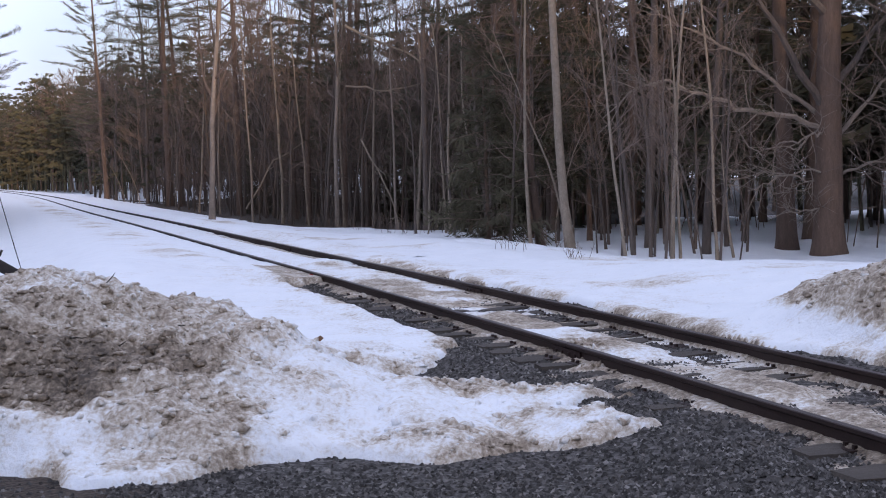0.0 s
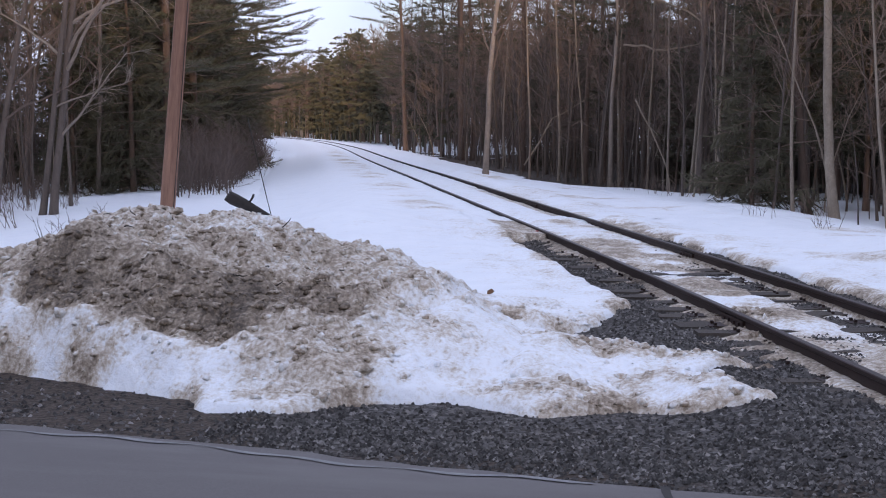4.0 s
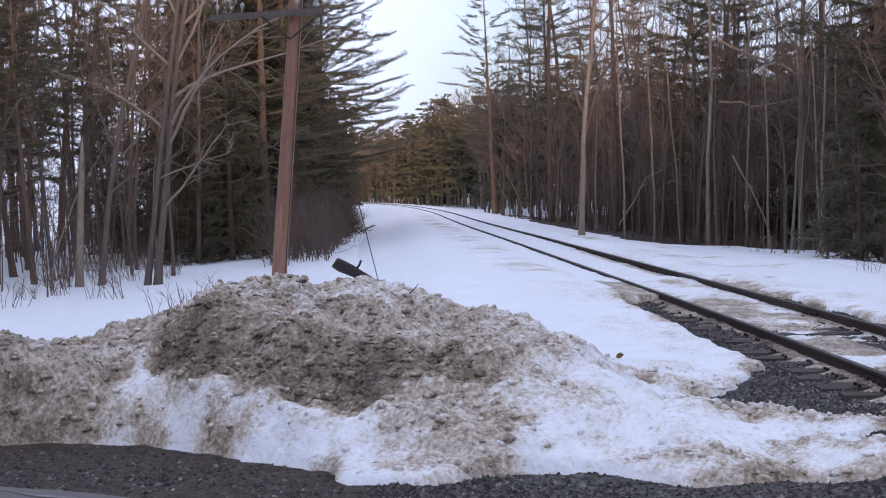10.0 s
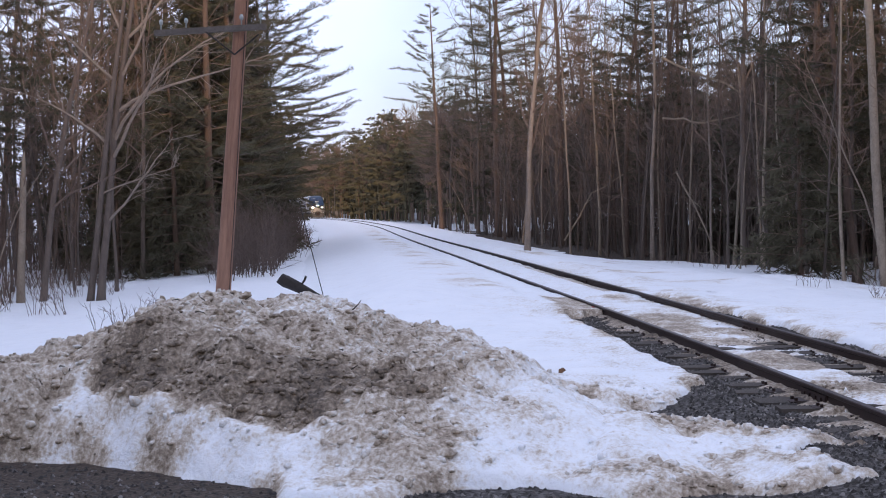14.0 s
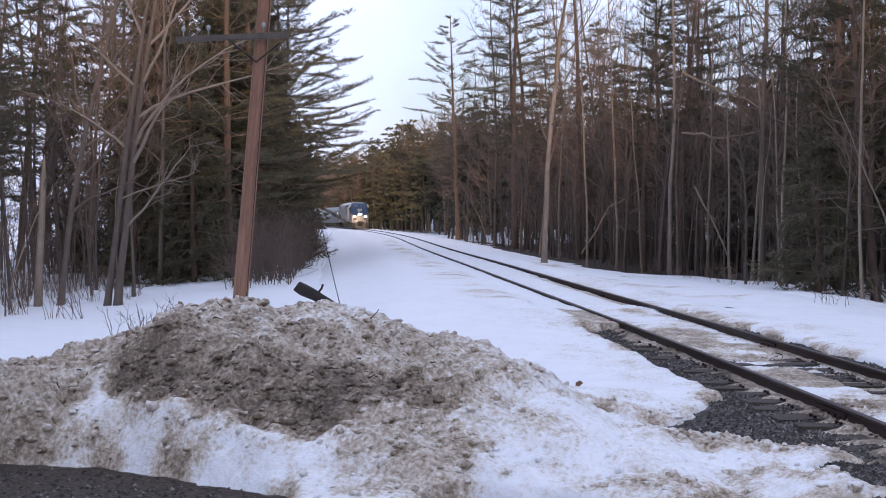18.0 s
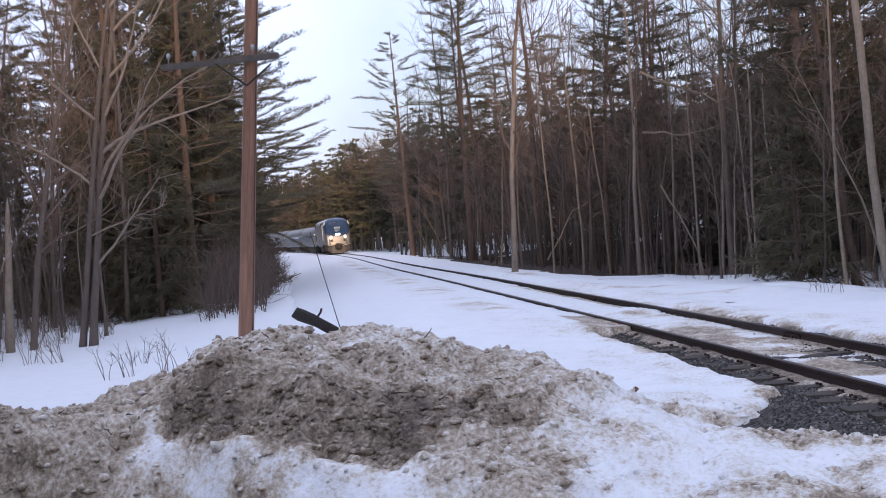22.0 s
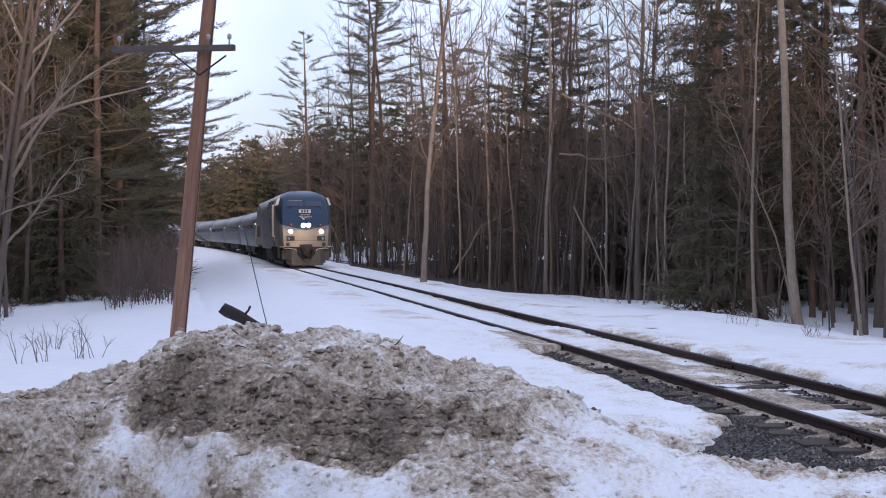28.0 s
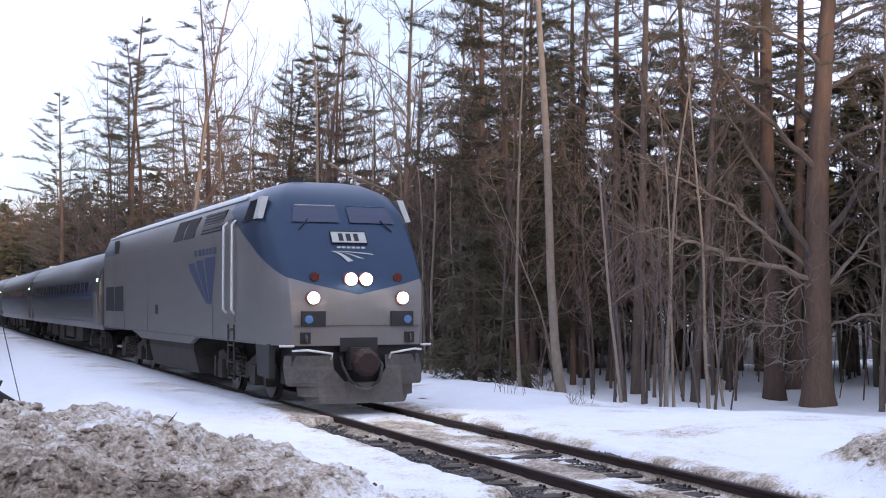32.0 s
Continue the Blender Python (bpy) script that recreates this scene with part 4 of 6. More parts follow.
def far_tree(b, rr, x, y, z, H, kind, n=46):
    """A simple distant tree added to the joined woods: index 0 bark, 1 twigs or needles."""
    top = Vector((x + rr.gauss(0, 0.4), y + rr.gauss(0, 0.4), z + H))
    foot = Vector((x, y, z - 0.5))
    b.tube([foot, foot.lerp(top, 0.5) + Vector((rr.gauss(0, 0.2), rr.gauss(0, 0.2), 0)), top], [0.008 * H + 0.03, 0.006 * H + 0.02, 0.02], 5, False)
    n0 = len(b.f)
    for k in range(n):
        t = rr.uniform(0.12 if kind == 2 else 0.35, 1.0)
        p = foot.lerp(top, t)
        a = rr.uniform(0, 6.28)
        R = H * (0.05 + (0.20 if kind == 2 else 0.16) * (1 - t) ** (0.7 if kind == 2 else 0.5))
        el = rr.uniform(-0.2, 0.15) if kind else rr.uniform(0.4, 1.1)
        d = Vector((math.cos(a) * math.cos(el), math.sin(a) * math.cos(el), math.sin(el)))
        e = p + d * R
        if kind:
            w = d.cross(Vector((0, 0, 1))).normalized()
            for j in range(4):
                c = p.lerp(e, 0.3 + 0.22 * j) + Vector((rr.gauss(0, 0.15), rr.gauss(0, 0.15), rr.gauss(0, 0.12)))
                s = rr.uniform(0.4, 0.9)
                b.poly(c - w * s * 0.5, c + w * s * 0.5, c + d * s + Vector((0, 0, -0.1)) + w * 0.1)
                b.poly(c + Vector((0, 0, 0.3 * s)), c - Vector((0, 0, 0.3 * s)), c + d * s * 0.9)
        else:
            b.tube([p, e], [0.045, 0.02], 3, False)
            for j in range(6):
                q = p.lerp(e, rr.uniform(0.2, 0.9))
                b.tube([q, q + (d + Vector((rr.gauss(0, 0.6), rr.gauss(0, 0.6), rr.gauss(0.3, 0.4)))) * R * 0.45], [0.026, 0.012], 3, False)
    return n0


def woods():
    rr = random.Random(23)
    spots = [(3.69, 35.1), (11.1, 35.3), (10.4, 37.0), (-9.25, 51.6), (-7.97, 19.1)]
    # s range, lat range, how many, weights for bare, pine, hemlock, sapling
    zones = [
        (17, 46, 8.2, 12.5, 44, (5, 0.3, 0, 4)),
        (6, 46, 9.2, 14, 40, (3, 0.3, 0, 6)), (4, 34, 13.5, 18, 30, (5, 1.0, 1.0, 3)), (34, 60, 12.5, 18, 36, (5, 1.0, 1.2, 3)), (30, 60, 17, 26, 42, (2, 1.2, 4.0, 1)), (2, 34, 22, 30, 34, (2.5, 2.4, 2.0, 0.5)), (-8, 30, 24, 36, 40, (3, 2.2, 2.5, 0.5)),
        (40, 90, 7.0, 11, 66, (5, 0.6, 0.2, 5)), (45, 90, 10, 26, 62, (4, 2.0, 0.8, 2)),
        (44, 80, -14, -9.5, 40, (2, 0.8, 5, 3)), (20, 60, -26, -16.5, 60, (4, 2.6, 0.4, 5)), (16, 80, -36, -22, 42, (3, 4, 0.8, 1)), (85, 132, 6.4, 10, 50, (5, 0.3, 0.5, 3)), (55, 90, -24, -10, 36, (2, 1, 5, 1)), (22, 42, -17, -12.5, 20, (4, 0.6, 0.2, 5)),
    ]
    for s0, s1, a, b, n, w in zones:
        for _ in range(n):
            for _try in range(14):
                s, lat = rr.uniform(s0, s1), rr.uniform(a, b)
                x, y, _, _ = on_track(s, lat)
                if lat > 0 and s < 34 and lat < 7.2 + 4.5 * max(0.0, min(1.0, (22 - s) / 18)):
                    continue
                if clear_of(x, y, spots, 1.0) and not in_sight(x, y):
                    break
            else:
                continue
            spots.append((x, y))
            kind = rr.choices((0, 1, 2, 3), w)[0]
            low = rr.random() < (0.58 if lat > 0 else 0.25)
            sc, turn, tilt = rr.uniform(0.42, 0.62) if low and kind < 2 else rr.uniform(0.8, 1.2), rr.uniform(0, 360), (rr.gauss(0, 2.2), rr.gauss(0, 2.2))
            if kind == 0:
                tree("bare_tree", rr.choice(BARE), x, y, turn, L_BARE, "tree", "leafless trees of the woods", sc, tilt)
            elif kind == 1:
                tree("pine_tree", rr.choice(PINES), x, y, turn, L_PINE, "tree", "pines of the woods", sc, tilt)
            elif kind == 2:
                tree("hemlock_tree", rr.choice(HIGH if lat > 12 and s < 40 else HEMS), x, y, turn, L_HEM, "tree", "hemlocks of the woods", sc, tilt)
            else:
                tree("sapling", rr.choice(SAPS), x, y, turn, L_SAP, "sapling", "saplings of the woods", sc, tilt)
    # the joined rest, farther off
    bare, green = Build(), Build()
    back = [(90, 200, 7.4, 26, 150, 0.6), (180, 360, 7, 36, 300, 0.55), (170, 340, 7, 18, 190, 0.3), (-40, 60, 28, 52, 200, 0.55), (4, 90, 17, 27, 70, 0.6), (60, 200, 26, 50, 110, 0.4), (88, 175, -24, -9.2, 110, 0.3), (170, 360, -36, -8.5, 130, 0.4), (-20, 90, -62, -38, 95, 0.5)]
    for s0, s1, a, b, n, share in back:
        for _ in range(n):
            x, y, _, _ = on_track(rr.uniform(s0, s1), rr.uniform(a, b))
            z = height_at(x, y) if math.hypot(x, y) < 90 else 0.4
            if rr.random() < share:
                far_tree(bare, rr, x, y, z, rr.uniform(8, 14) * (1.25 if s0 >= 165 else 0.95 if s0 >= 60 else 0.62 if b < 0 else 0.8), 0)
            else:
                far_tree(green, rr, x, y, z, rr.uniform(8, 15) * (1.25 if s0 >= 165 else 1.0 if s0 >= 60 else 0.62 if b < 0 else 0.8), 1 if b > 0 and s0 < 60 else rr.choice((1, 2, 2)))
    # thin undergrowth among the trunks
    brush = Build()
    for s0, s1, a, c, n in ((6, 34, 18, 25, 70), (30, 50, 11.5, 22, 150), (44, 95, 7.8, 16, 380), (20, 60, -30, -14, 360), (40, 95, -15, -9, 200), (27, 82, -9.4, -7.2, 520)):
        for _ in range(n):
            s, lat = rr.uniform(s0, s1), rr.uniform(a, c)
            if lat > 0 and s < 34 and lat < 8.5 + 5 * max(0.0, min(1.0, (22 - s) / 18)):
                continue
            x, y, z, _ = on_track(s, lat)
            st = bent(rr, Vector((x, y, z - 1.1)), Vector((rr.gauss(0, 0.12), rr.gauss(0, 0.12), 1)), rr.uniform(2.5, 7.0) if c != -7.2 else rr.uniform(1.6, 3.2), 5, 0, 0.05)
            brush.tube(st, taper(rr.uniform(0.012, 0.028), 0.006, 6), 4, False)
            for _ in range(9):
                q, d = along(st, rr.uniform(0.25, 0.98))
                tw = bent(rr, q, side_dir(rr, d, rr.uniform(0, 6.28), rr.uniform(0.5, 1.2)), rr.uniform(0.4, 1.3), 3, 0.04, 0.15)
                brush.tube(tw, taper(0.008, 0.004, 4), 3, False)
    tagged(new("undergrowth", brush.mesh("undergrowth", M_BRUSH)), "tangle of thin bare brown stems under the trees", "undergrowth", kind="stuff")
    # added trees out of view behind the road, blocking the low sun
    for x0, x1, y0, y1, n in ((-95, -34, -62, -8, 230), (-110, -60, -8, 14, 60), (-34, 90, -80, -34, 520)):
        for _ in range(n):
            x, y = rr.uniform(x0, x1), rr.uniform(y0, y1)
            if rr.random() < 0.35:
                far_tree(bare, rr, x, y, -0.4, rr.uniform(15, 22), 0, 20)
            else:
                far_tree(green, rr, x, y, -0.4, rr.uniform(14, 21), 2, 34)
    tagged(new("far_hardwoods", bare.mesh("far_hardwoods", M_TWIG)), "distant leafless brown woods along the railway, plus unseen trees behind the road blocking the low sun", "woods", kind="stuff")
    tagged(new("far_conifers", green.mesh("far_conifers", M_FARGREEN)), "distant dark evergreen woods along the railway, plus unseen trees behind the road blocking the low sun", "woods", kind="stuff")


M_BRUSH = grained("dark_brush", (0.075, 0.055, 0.045), (0.19, 0.14, 0.115), 2, 0.9, 0, 0, None, True, 0)
M_FARGREEN = grained("far_needles", (0.05, 0.05, 0.032), (0.135, 0.125, 0.075), 0.12, 0.8, 0, 0, None, False, 0)
woods()
tree("birch_tree", bare_tree(51, 22, 0.135, 0.74, 8, 0.14, (-0.115, 0.0), M_BIRCH), 3.8, 35.1, 0, "tall straight pale-barked tree beside the track", "tree")


M_PALELIMB = grained("pale_grey_limb", (0.16, 0.13, 0.11), (0.36, 0.30, 0.25), 3, 0.9, 0, 0.008, None, True, 0.2)


def big_pine():
    """The broad old pine with bare low limbs beside the track."""
    rr = random.Random(77)
    me, pts, rad = trunk_mesh(rr, 19, 0.43, (-0.01, 0), M_PINEBARK, 0.012, 14)
    ob = empty("old_pine_tree", "thick old pine with long bare low limbs", "tree", pose(11.1, 35.3, height_at(11.1, 35.3)))
    part("trunk", me, None, ob)
    # the long low limb, its fellows rising over it, and the dead ones below: points from the trunk outwards, thickness, needles
    limbs = [((0, 0, 3.5), (-1.1, -0.3, 3.9), (-2.8, -0.7, 4.2), (-3.7, -0.9, 4.55), (-4.7, -1.1, 4.95), (-5.6, -1.2, 4.8), (-6.5, -1.3, 4.0), 0.085, 1),
             ((0, 0, 3.9), (-0.9, -0.3, 5.2), (-1.7, -0.5, 6.6), (-2.4, -0.6, 7.7), (-3.4, -0.7, 9.2), 0.13, 0),
             ((0, 0, 3.7), (-1.2, 0.4, 4.7), (-2.2, 0.6, 5.7), (-3.4, 0.7, 6.4), (-4.6, 0.8, 7.0), 0.07, 0),
             ((0, 0, 3.3), (-0.6, -0.5, 3.4), (-1.3, -0.8, 3.2), (-2.3, -1.0, 2.9), 0.04, 0),
             ((0, 0, 2.3), (-0.8, -0.4, 2.4), (-1.6, -0.6, 2.2), (-2.5, -0.7, 1.9), 0.032, 0),
             ((0, 0, 1.9), (-0.7, 0.4, 2.2), (-1.7, 0.5, 2.4), (-2.7, 0.4, 2.2), 0.03, 0),
             ((0, 0, 1.4), (-0.6, -0.4, 1.3), (-1.5, -0.5, 1.2), 0.025, 0),
             ((0, 0, 6.6), (-0.9, -0.5, 7.4), (-2.0, -0.8, 8.3), (-3.2, -0.9, 9.6), 0.12, 0),
             ((0, 0, 4.6), (0.8, -0.4, 5.6), (1.6, -0.6, 6.9), (2.6, -0.7, 8.4), 0.12, 0),
             ((0, 0, 3.0), (0.7, 0.3, 3.7), (1.7, 0.4, 4.8), (2.9, 0.3, 6.2), 0.09, 0),
             ((0, 0, 2.2), (0.9, -0.5, 2.5), (1.9, -0.7, 2.6), (2.9, -0.9, 3.2), 0.05, 0),
             ((0, 0, 6.9), (0.7, -0.3, 7.6), (1.7, -0.4, 8.1), (3.0, -0.5, 8.7), 0.10, 1),
             ((0, 0, 8.0), (-0.7, 0.4, 8.8), (-1.6, 0.6, 9.3), (-2.9, 0.7, 9.6), 0.09, 1),
             ((0, 0, 8.8), (0.8, 0.5, 9.4), (1.8, 0.8, 9.9), (3.1, 0.9, 10.2), 0.08, 1),
             ((0, 0, 9.6), (-0.9, -0.6, 10.2), (-2.0, -0.9, 10.5), (-3.3, -1.1, 10.7), 0.08, 1),
             ((0, 0, 10.6), (0.9, -0.6, 11.1), (2.0, -1.0, 11.4), (3.0, -1.2, 11.6), 0.07, 1),
             ((0, 0, 11.5), (-0.8, 0.3, 12.0), (-1.8, 0.4, 12.4), (-2.8, 0.5, 12.5), 0.07, 1),
             ((0, 0, 12.6), (0.7, 0.5, 13.1), (1.6, 0.7, 13.4), (2.5, 0.8, 13.5), 0.06, 1),
             ((0, 0, 13.5), (-0.7, -0.5, 14.0), (-1.6, -0.8, 14.2), 0.05, 1), ((0, 0, 14.6), (0.6, 0.2, 15.1), (1.4, 0.3, 15.3), 0.05, 1)]
    green = Build()
    for *line, r, leafy in limbs:
        b = Build()
        foot, _ = along(pts, (line[0][2] + 0.4) / 19)
        line = [Vector((foot.x + x, foot.y + y, z)) for x, y, z in line]
        n = 4 * (len(line) - 1)
        limb = [along(line, k / n)[0] + Vector((rr.gauss(0, 0.035), rr.gauss(0, 0.035), rr.gauss(0, 0.035))) * (k > 0) for k in range(n + 1)]
        b.tube(limb, taper(r, 0.014, n + 1), 7, False)
        L = sum((q - p).length for p, q in zip(line[:-1], line[1:]))
        for _ in range(int(6 + 3 * L)):
            q, d = along(limb, rr.uniform(0.15, 0.99))
            tw = bent(rr, q, side_dir(rr, d, rr.uniform(0, 6.28), rr.uniform(0.5, 1.1)), rr.uniform(0.4, 1.5) * min(1, L / 3), 4, 0.02, 0.2)
            b.tube(tw, taper(0.018, 0.006, 5), 4, False)
            for _ in range(4):
                q2, d2 = along(tw, rr.uniform(0.2, 0.95))
                b.tube(bent(rr, q2, side_dir(rr, d2, rr.uniform(0, 6.28), 0.7), 0.5, 3, 0.02, 0.2), taper(0.008, 0.004, 4), 3, False)
            if leafy and rr.random() < (0.9 if line[0].z > 6 else 0.4):
                for k in range(4):
                    needles(green, rr, along(tw, 0.3 + 0.23 * k)[0], d, 0.17, 8)
        part("limb", b, M_PALELIMB if line[0].z < 4.2 and r < 0.1 else M_BARK, ob, "bare grey limb")
    part("foliage", green, M_NEEDLE, ob, "green needles")


big_pine()
tree("pine_tree", pine_tree(61, 21, 0.29, 0.42, 14, 0.2), 10.4, 37.0, 40, "straight pine trunk beside the old pine", "tree")
# foot, lean, height and girth of the slim stems that stand clear of the woods beside the pale tree
for _k, (_x, _y, _h, _r, _lean, _pale) in enumerate(((6.18, 32.8, 11, 0.075, (-0.02, 0), 1), (6.42, 32.9, 9.5, 0.055, (0.0, 0), 1), (7.75, 34.4, 12, 0.065, (-0.05, 0), 1), (8.4, 35.2, 3.7, 0.06, (-0.06, 0), 1), (7.55, 36.3, 9, 0.05, (-0.12, 0), 0), (4.75, 31.2, 10, 0.055, (-0.10, 0), 1), (5.5, 34.8, 10, 0.09, (-0.09, 0), 0), (5.75, 33.6, 9, 0.07, (-0.01, 0), 0), (2.72, 36.0, 12, 0.07, (-0.05, 0), 1), (4.15, 32.2, 3.2, 0.03, (-0.04, 0), 0),
                                                     (5.95, 34.2, 5, 0.05, (0.03, 0), 0), (9.05, 36.5, 8, 0.05, (0.02, 0), 0), (12.3, 33.8, 7, 0.05, (0.03, 0), 1), (12.9, 34.6, 6, 0.04, (-0.05, 0), 1), (13.3, 33.5, 8, 0.05, (0.06, 0), 0))):
    tree("sapling", sapling(420 + _k, _h, _r * 0.8, _lean, 16 if _h > 4 else 2, M_BIRCH if _pale else M_BARK, 0.025), _x, _y, 0, "slim " + ("pale" if _pale else "brown") + " leafless stem at the edge of the woods", "sapling", "saplings of the woods")
# dark evergreens close behind them
for _x, _y, _k, _s, _r in ((5.2, 42.5, 1, 0.95, 100), (3.3, 44.0, 0, 0.85, 160), (9.0, 50.0, 0, 1.0, 220), (13.5, 51.5, 0, 1.0, 280), (17.5, 49.5, 0, 0.95, 340), (6.3, 49.0, 0, 0.95, 20), (11.8, 56.0, 0, 1.1, 75), (20.0, 53.0, 0, 1.1, 190)):
    tree("hemlock_tree", HIGH[_k], _x, _y, _r, L_HEM, "tree", "hemlocks of the woods", _s)
# slender trunks whose pale bark colour stands for the light on them
for _k, (_s0, _lat, _h, _r, _lean) in enumerate(((44, 6.4, 15, 0.06, -0.02), (43, 7.6, 16, 0.07, 0.03), (41, 8.4, 13, 0.05, -0.04), (37, 8.6, 17, 0.10, 0.0), (40, 9.8, 14, 0.06, 0.02), (37, 10.2, 15, 0.06, -0.05), (33, 10.0, 14, 0.055, 0.03), (34, 11.2, 16, 0.07, -0.03), (29, 10.6, 13, 0.05, 0.04), (58, 7.4, 15, 0.06, 0.0), (63, 7.0, 14, 0.06, -0.03), (26, 9.6, 14, 0.055, -0.02))):
    _x, _y, _, _ = on_track(_s0, _lat)
    tree("bare_tree", bare_tree(440 + _k, _h, _r, 0.35, 12, 0.17, (_lean, 0), M_BIRCH if _k % 3 else M_PALELIMB), _x, _y, 30 * _k, "slender hardwood with bark painted pale as if lit among the dark trees", "tree", "leafless trees of the woods")
# forked tree in the pale limb colour, painting its lit trunk
tree("forked_tree", bare_tree(62, 17, 0.125, 0.24, 14, 0.38, (0.02, 0), M_PALELIMB, 3, 0.24), -9.25, 51.6, 30, "tall forked hardwood tree with rising limbs at the woods' edge", "tree")


def leaning_tree():
    """Two dark leaning stems from one foot, with long limbs arching out over the clearing."""
    rr = random.Random(64)
    ob = empty("leaning_tree", "twin-stemmed dark leaning hardwood with long arching bare limbs", "tree", pose(-19.1, 34.1, height_at(-19.1, 34.1)))
    stems = []
    for dx, R, H in ((0.0, 0.125, 17), (-0.36, 0.105, 16)):
        me, pts, rad = trunk_mesh(rr, H, R, (0.11 if dx == 0 else 0.12, 0.02), M_BARK, 0.02, 10)
        part("trunk", me, None, ob, at=pose(dx, 0.1 * dx, 0))
        stems.append([p + Vector((dx, 0.1 * dx, 0)) for p in pts])
    for hgt, az, el, L, bend, r, k in ((2.3, -12, 38, 3.4, 0.0, 0.045, 0), (4.2, -5, 46, 5.2, -0.04, 0.06, 0), (4.7, -20, 62, 5.6, -0.07, 0.06, 0), (5.6, 8, 40, 5.0, -0.03, 0.055, 0), (6.6, -15, 48, 4.6, -0.03, 0.05, 0), (7.8, 12, 45, 4.5, -0.02, 0.05, 0), (9.2, -5, 42, 4.2, 0.0, 0.045, 0), (5.0, 175, 50, 3.6, 0.02, 0.045, 1), (7.0, 200, 48, 3.6, 0.02, 0.045, 1), (8.6, 160, 50, 3.4, 0.02, 0.04, 1), (10.5, 40, 50, 3.4, 0.0, 0.04, 1), (11.5, 190, 45, 3.0, 0.0, 0.035, 0), (3.4, 10, 20, 2.6, -0.02, 0.03, 1)):
        pts = stems[k]
        p, _ = along(pts, min(0.97, (hgt + 0.4) / 16.5))
        a, e = radians(az), radians(el)
        limb = bent(rr, p, Vector((math.cos(a) * math.cos(e), math.sin(a) * math.cos(e), math.sin(e))), L, 8, bend, 0.09)
        b = Build()
        b.tube(limb, taper(r, 0.010, 9), 6, False)
        for _ in range(9):
            q, d = along(limb, rr.uniform(0.25, 0.97))
            tw = bent(rr, q, side_dir(rr, d, rr.uniform(0, 6.28), rr.uniform(0.4, 0.9)), L * rr.uniform(0.12, 0.3), 4, 0.03, 0.16)
            b.tube(tw, taper(0.014, 0.006, 5), 4, False)
            for _ in range(3):
                q2, d2 = along(tw, rr.uniform(0.2, 0.95))
                b.tube(bent(rr, q2, side_dir(rr, d2, rr.uniform(0, 6.28), 0.7), 0.45, 3, 0.02, 0.2), taper(0.007, 0.004, 4), 3, False)
        part("limb", b, M_PALELIMB, ob, "long bare grey limb")


leaning_tree()


def snag():
    ob = empty("dead_snag", "broken pale dead tree trunk standing in snow", "dead tree", pose(-21.8, 34.0, height_at(-21.8, 34.0) - 0.2))
    b = Build()
    b.tube([Vector(p) for p in ((0, 0, 0), (0.06, 0, 1.2), (0.16, 0, 2.6), (0.25, 0, 3.8), (0.28, 0.02, 4.5), (0.31, 0.02, 4.9))], [0.15, 0.12, 0.105, 0.09, 0.06, 0.01], 9)
    part("trunk", b, M_BIRCH, ob, smooth=True)


snag()

for _s0, _lat, _k, _s, _r in ((36, -11.5, 1, 1.2, 20), (41, -12.5, 3, 1.3, 140), (44, -11.5, 3, 1.5, 0), (48, -10.2, 3, 1.35, 70), (52, -11.0, 3, 1.5, 210), (57, -10.4, 3, 1.4, 250), (63, -10.8, 3, 1.45, 300), (70, -10.6, 3, 1.4, 330), (78, -11.0, 3, 1.45, 45), (47, -14.5, 3, 1.6, 120), (55, -15, 3, 1.6, 200), (60, -12.5, 3, 1.7, 10)):
    _x, _y, _, _ = on_track(_s0, _lat)
    tree("hemlock_tree", HEMS[_k], _x, _y, _r, "tall dense evergreen at the edge of the cutting", "tree", "hemlocks of the woods", _s)
for _x, _y, _k, _s, _r in ((1.6, 38.5, 0, 1.0, 15),):
    tree("hemlock_tree", HEMS[_k], _x, _y, _r, "small dense hemlock beside a pale tree", "tree", "hemlocks of the woods", _s)
TALL = [pine_tree(210, 24, 0.26, 0.34, 17, 0.23), pine_tree(211, 22, 0.22, 0.42, 15, 0.20)]
for _s0, _lat, _k, _s, _r in ((112, 6.2, 0, 0.98, 0), (84, 8.2, 0, 1.06, 120), (87, 9.6, 1, 1.1, 40), (58, 8.6, 1, 0.95, 60), (43, 8.9, 1, 0.68, 200), (42, 11.6, 0, 0.62, 33), (41, 15.0, 0, 0.62, 111), (30, 18.0, 0, 0.8, 10), (24, 19.5, 1, 0.9, 250), (26, 15.8, 0, 0.76, 95), (18, 19.0, 0, 0.8, 170), (13, 22.0, 1, 0.9, 215), (9, 21.0, 0, 0.8, 265), (125, 8.0, 1, 0.8, 300)):
    _x, _y, _, _ = on_track(_s0, _lat)
    tree("pine_tree", TALL[_k], _x, _y, _r, "tall white pine with flat layered boughs", "tree", "pines of the woods", _s)
for _s0, _lat, _k, _s, _r in ((135, 9.0, 1, 0.75, 0), (127, 10.0, 0, 0.8, 200), (100, 10.5, 1, 0.8, 33), (90, 12, 1, 0.8, 111), (165, 10.0, 0, 0.9, 30), (150, 9.0, 1, 0.85, 60)):
    _x, _y, _, _ = on_track(_s0, _lat)
    tree("pine_tree", PINES[_k], _x, _y, _r, "white pine with flat layered boughs", "tree", "pines of the woods", _s)


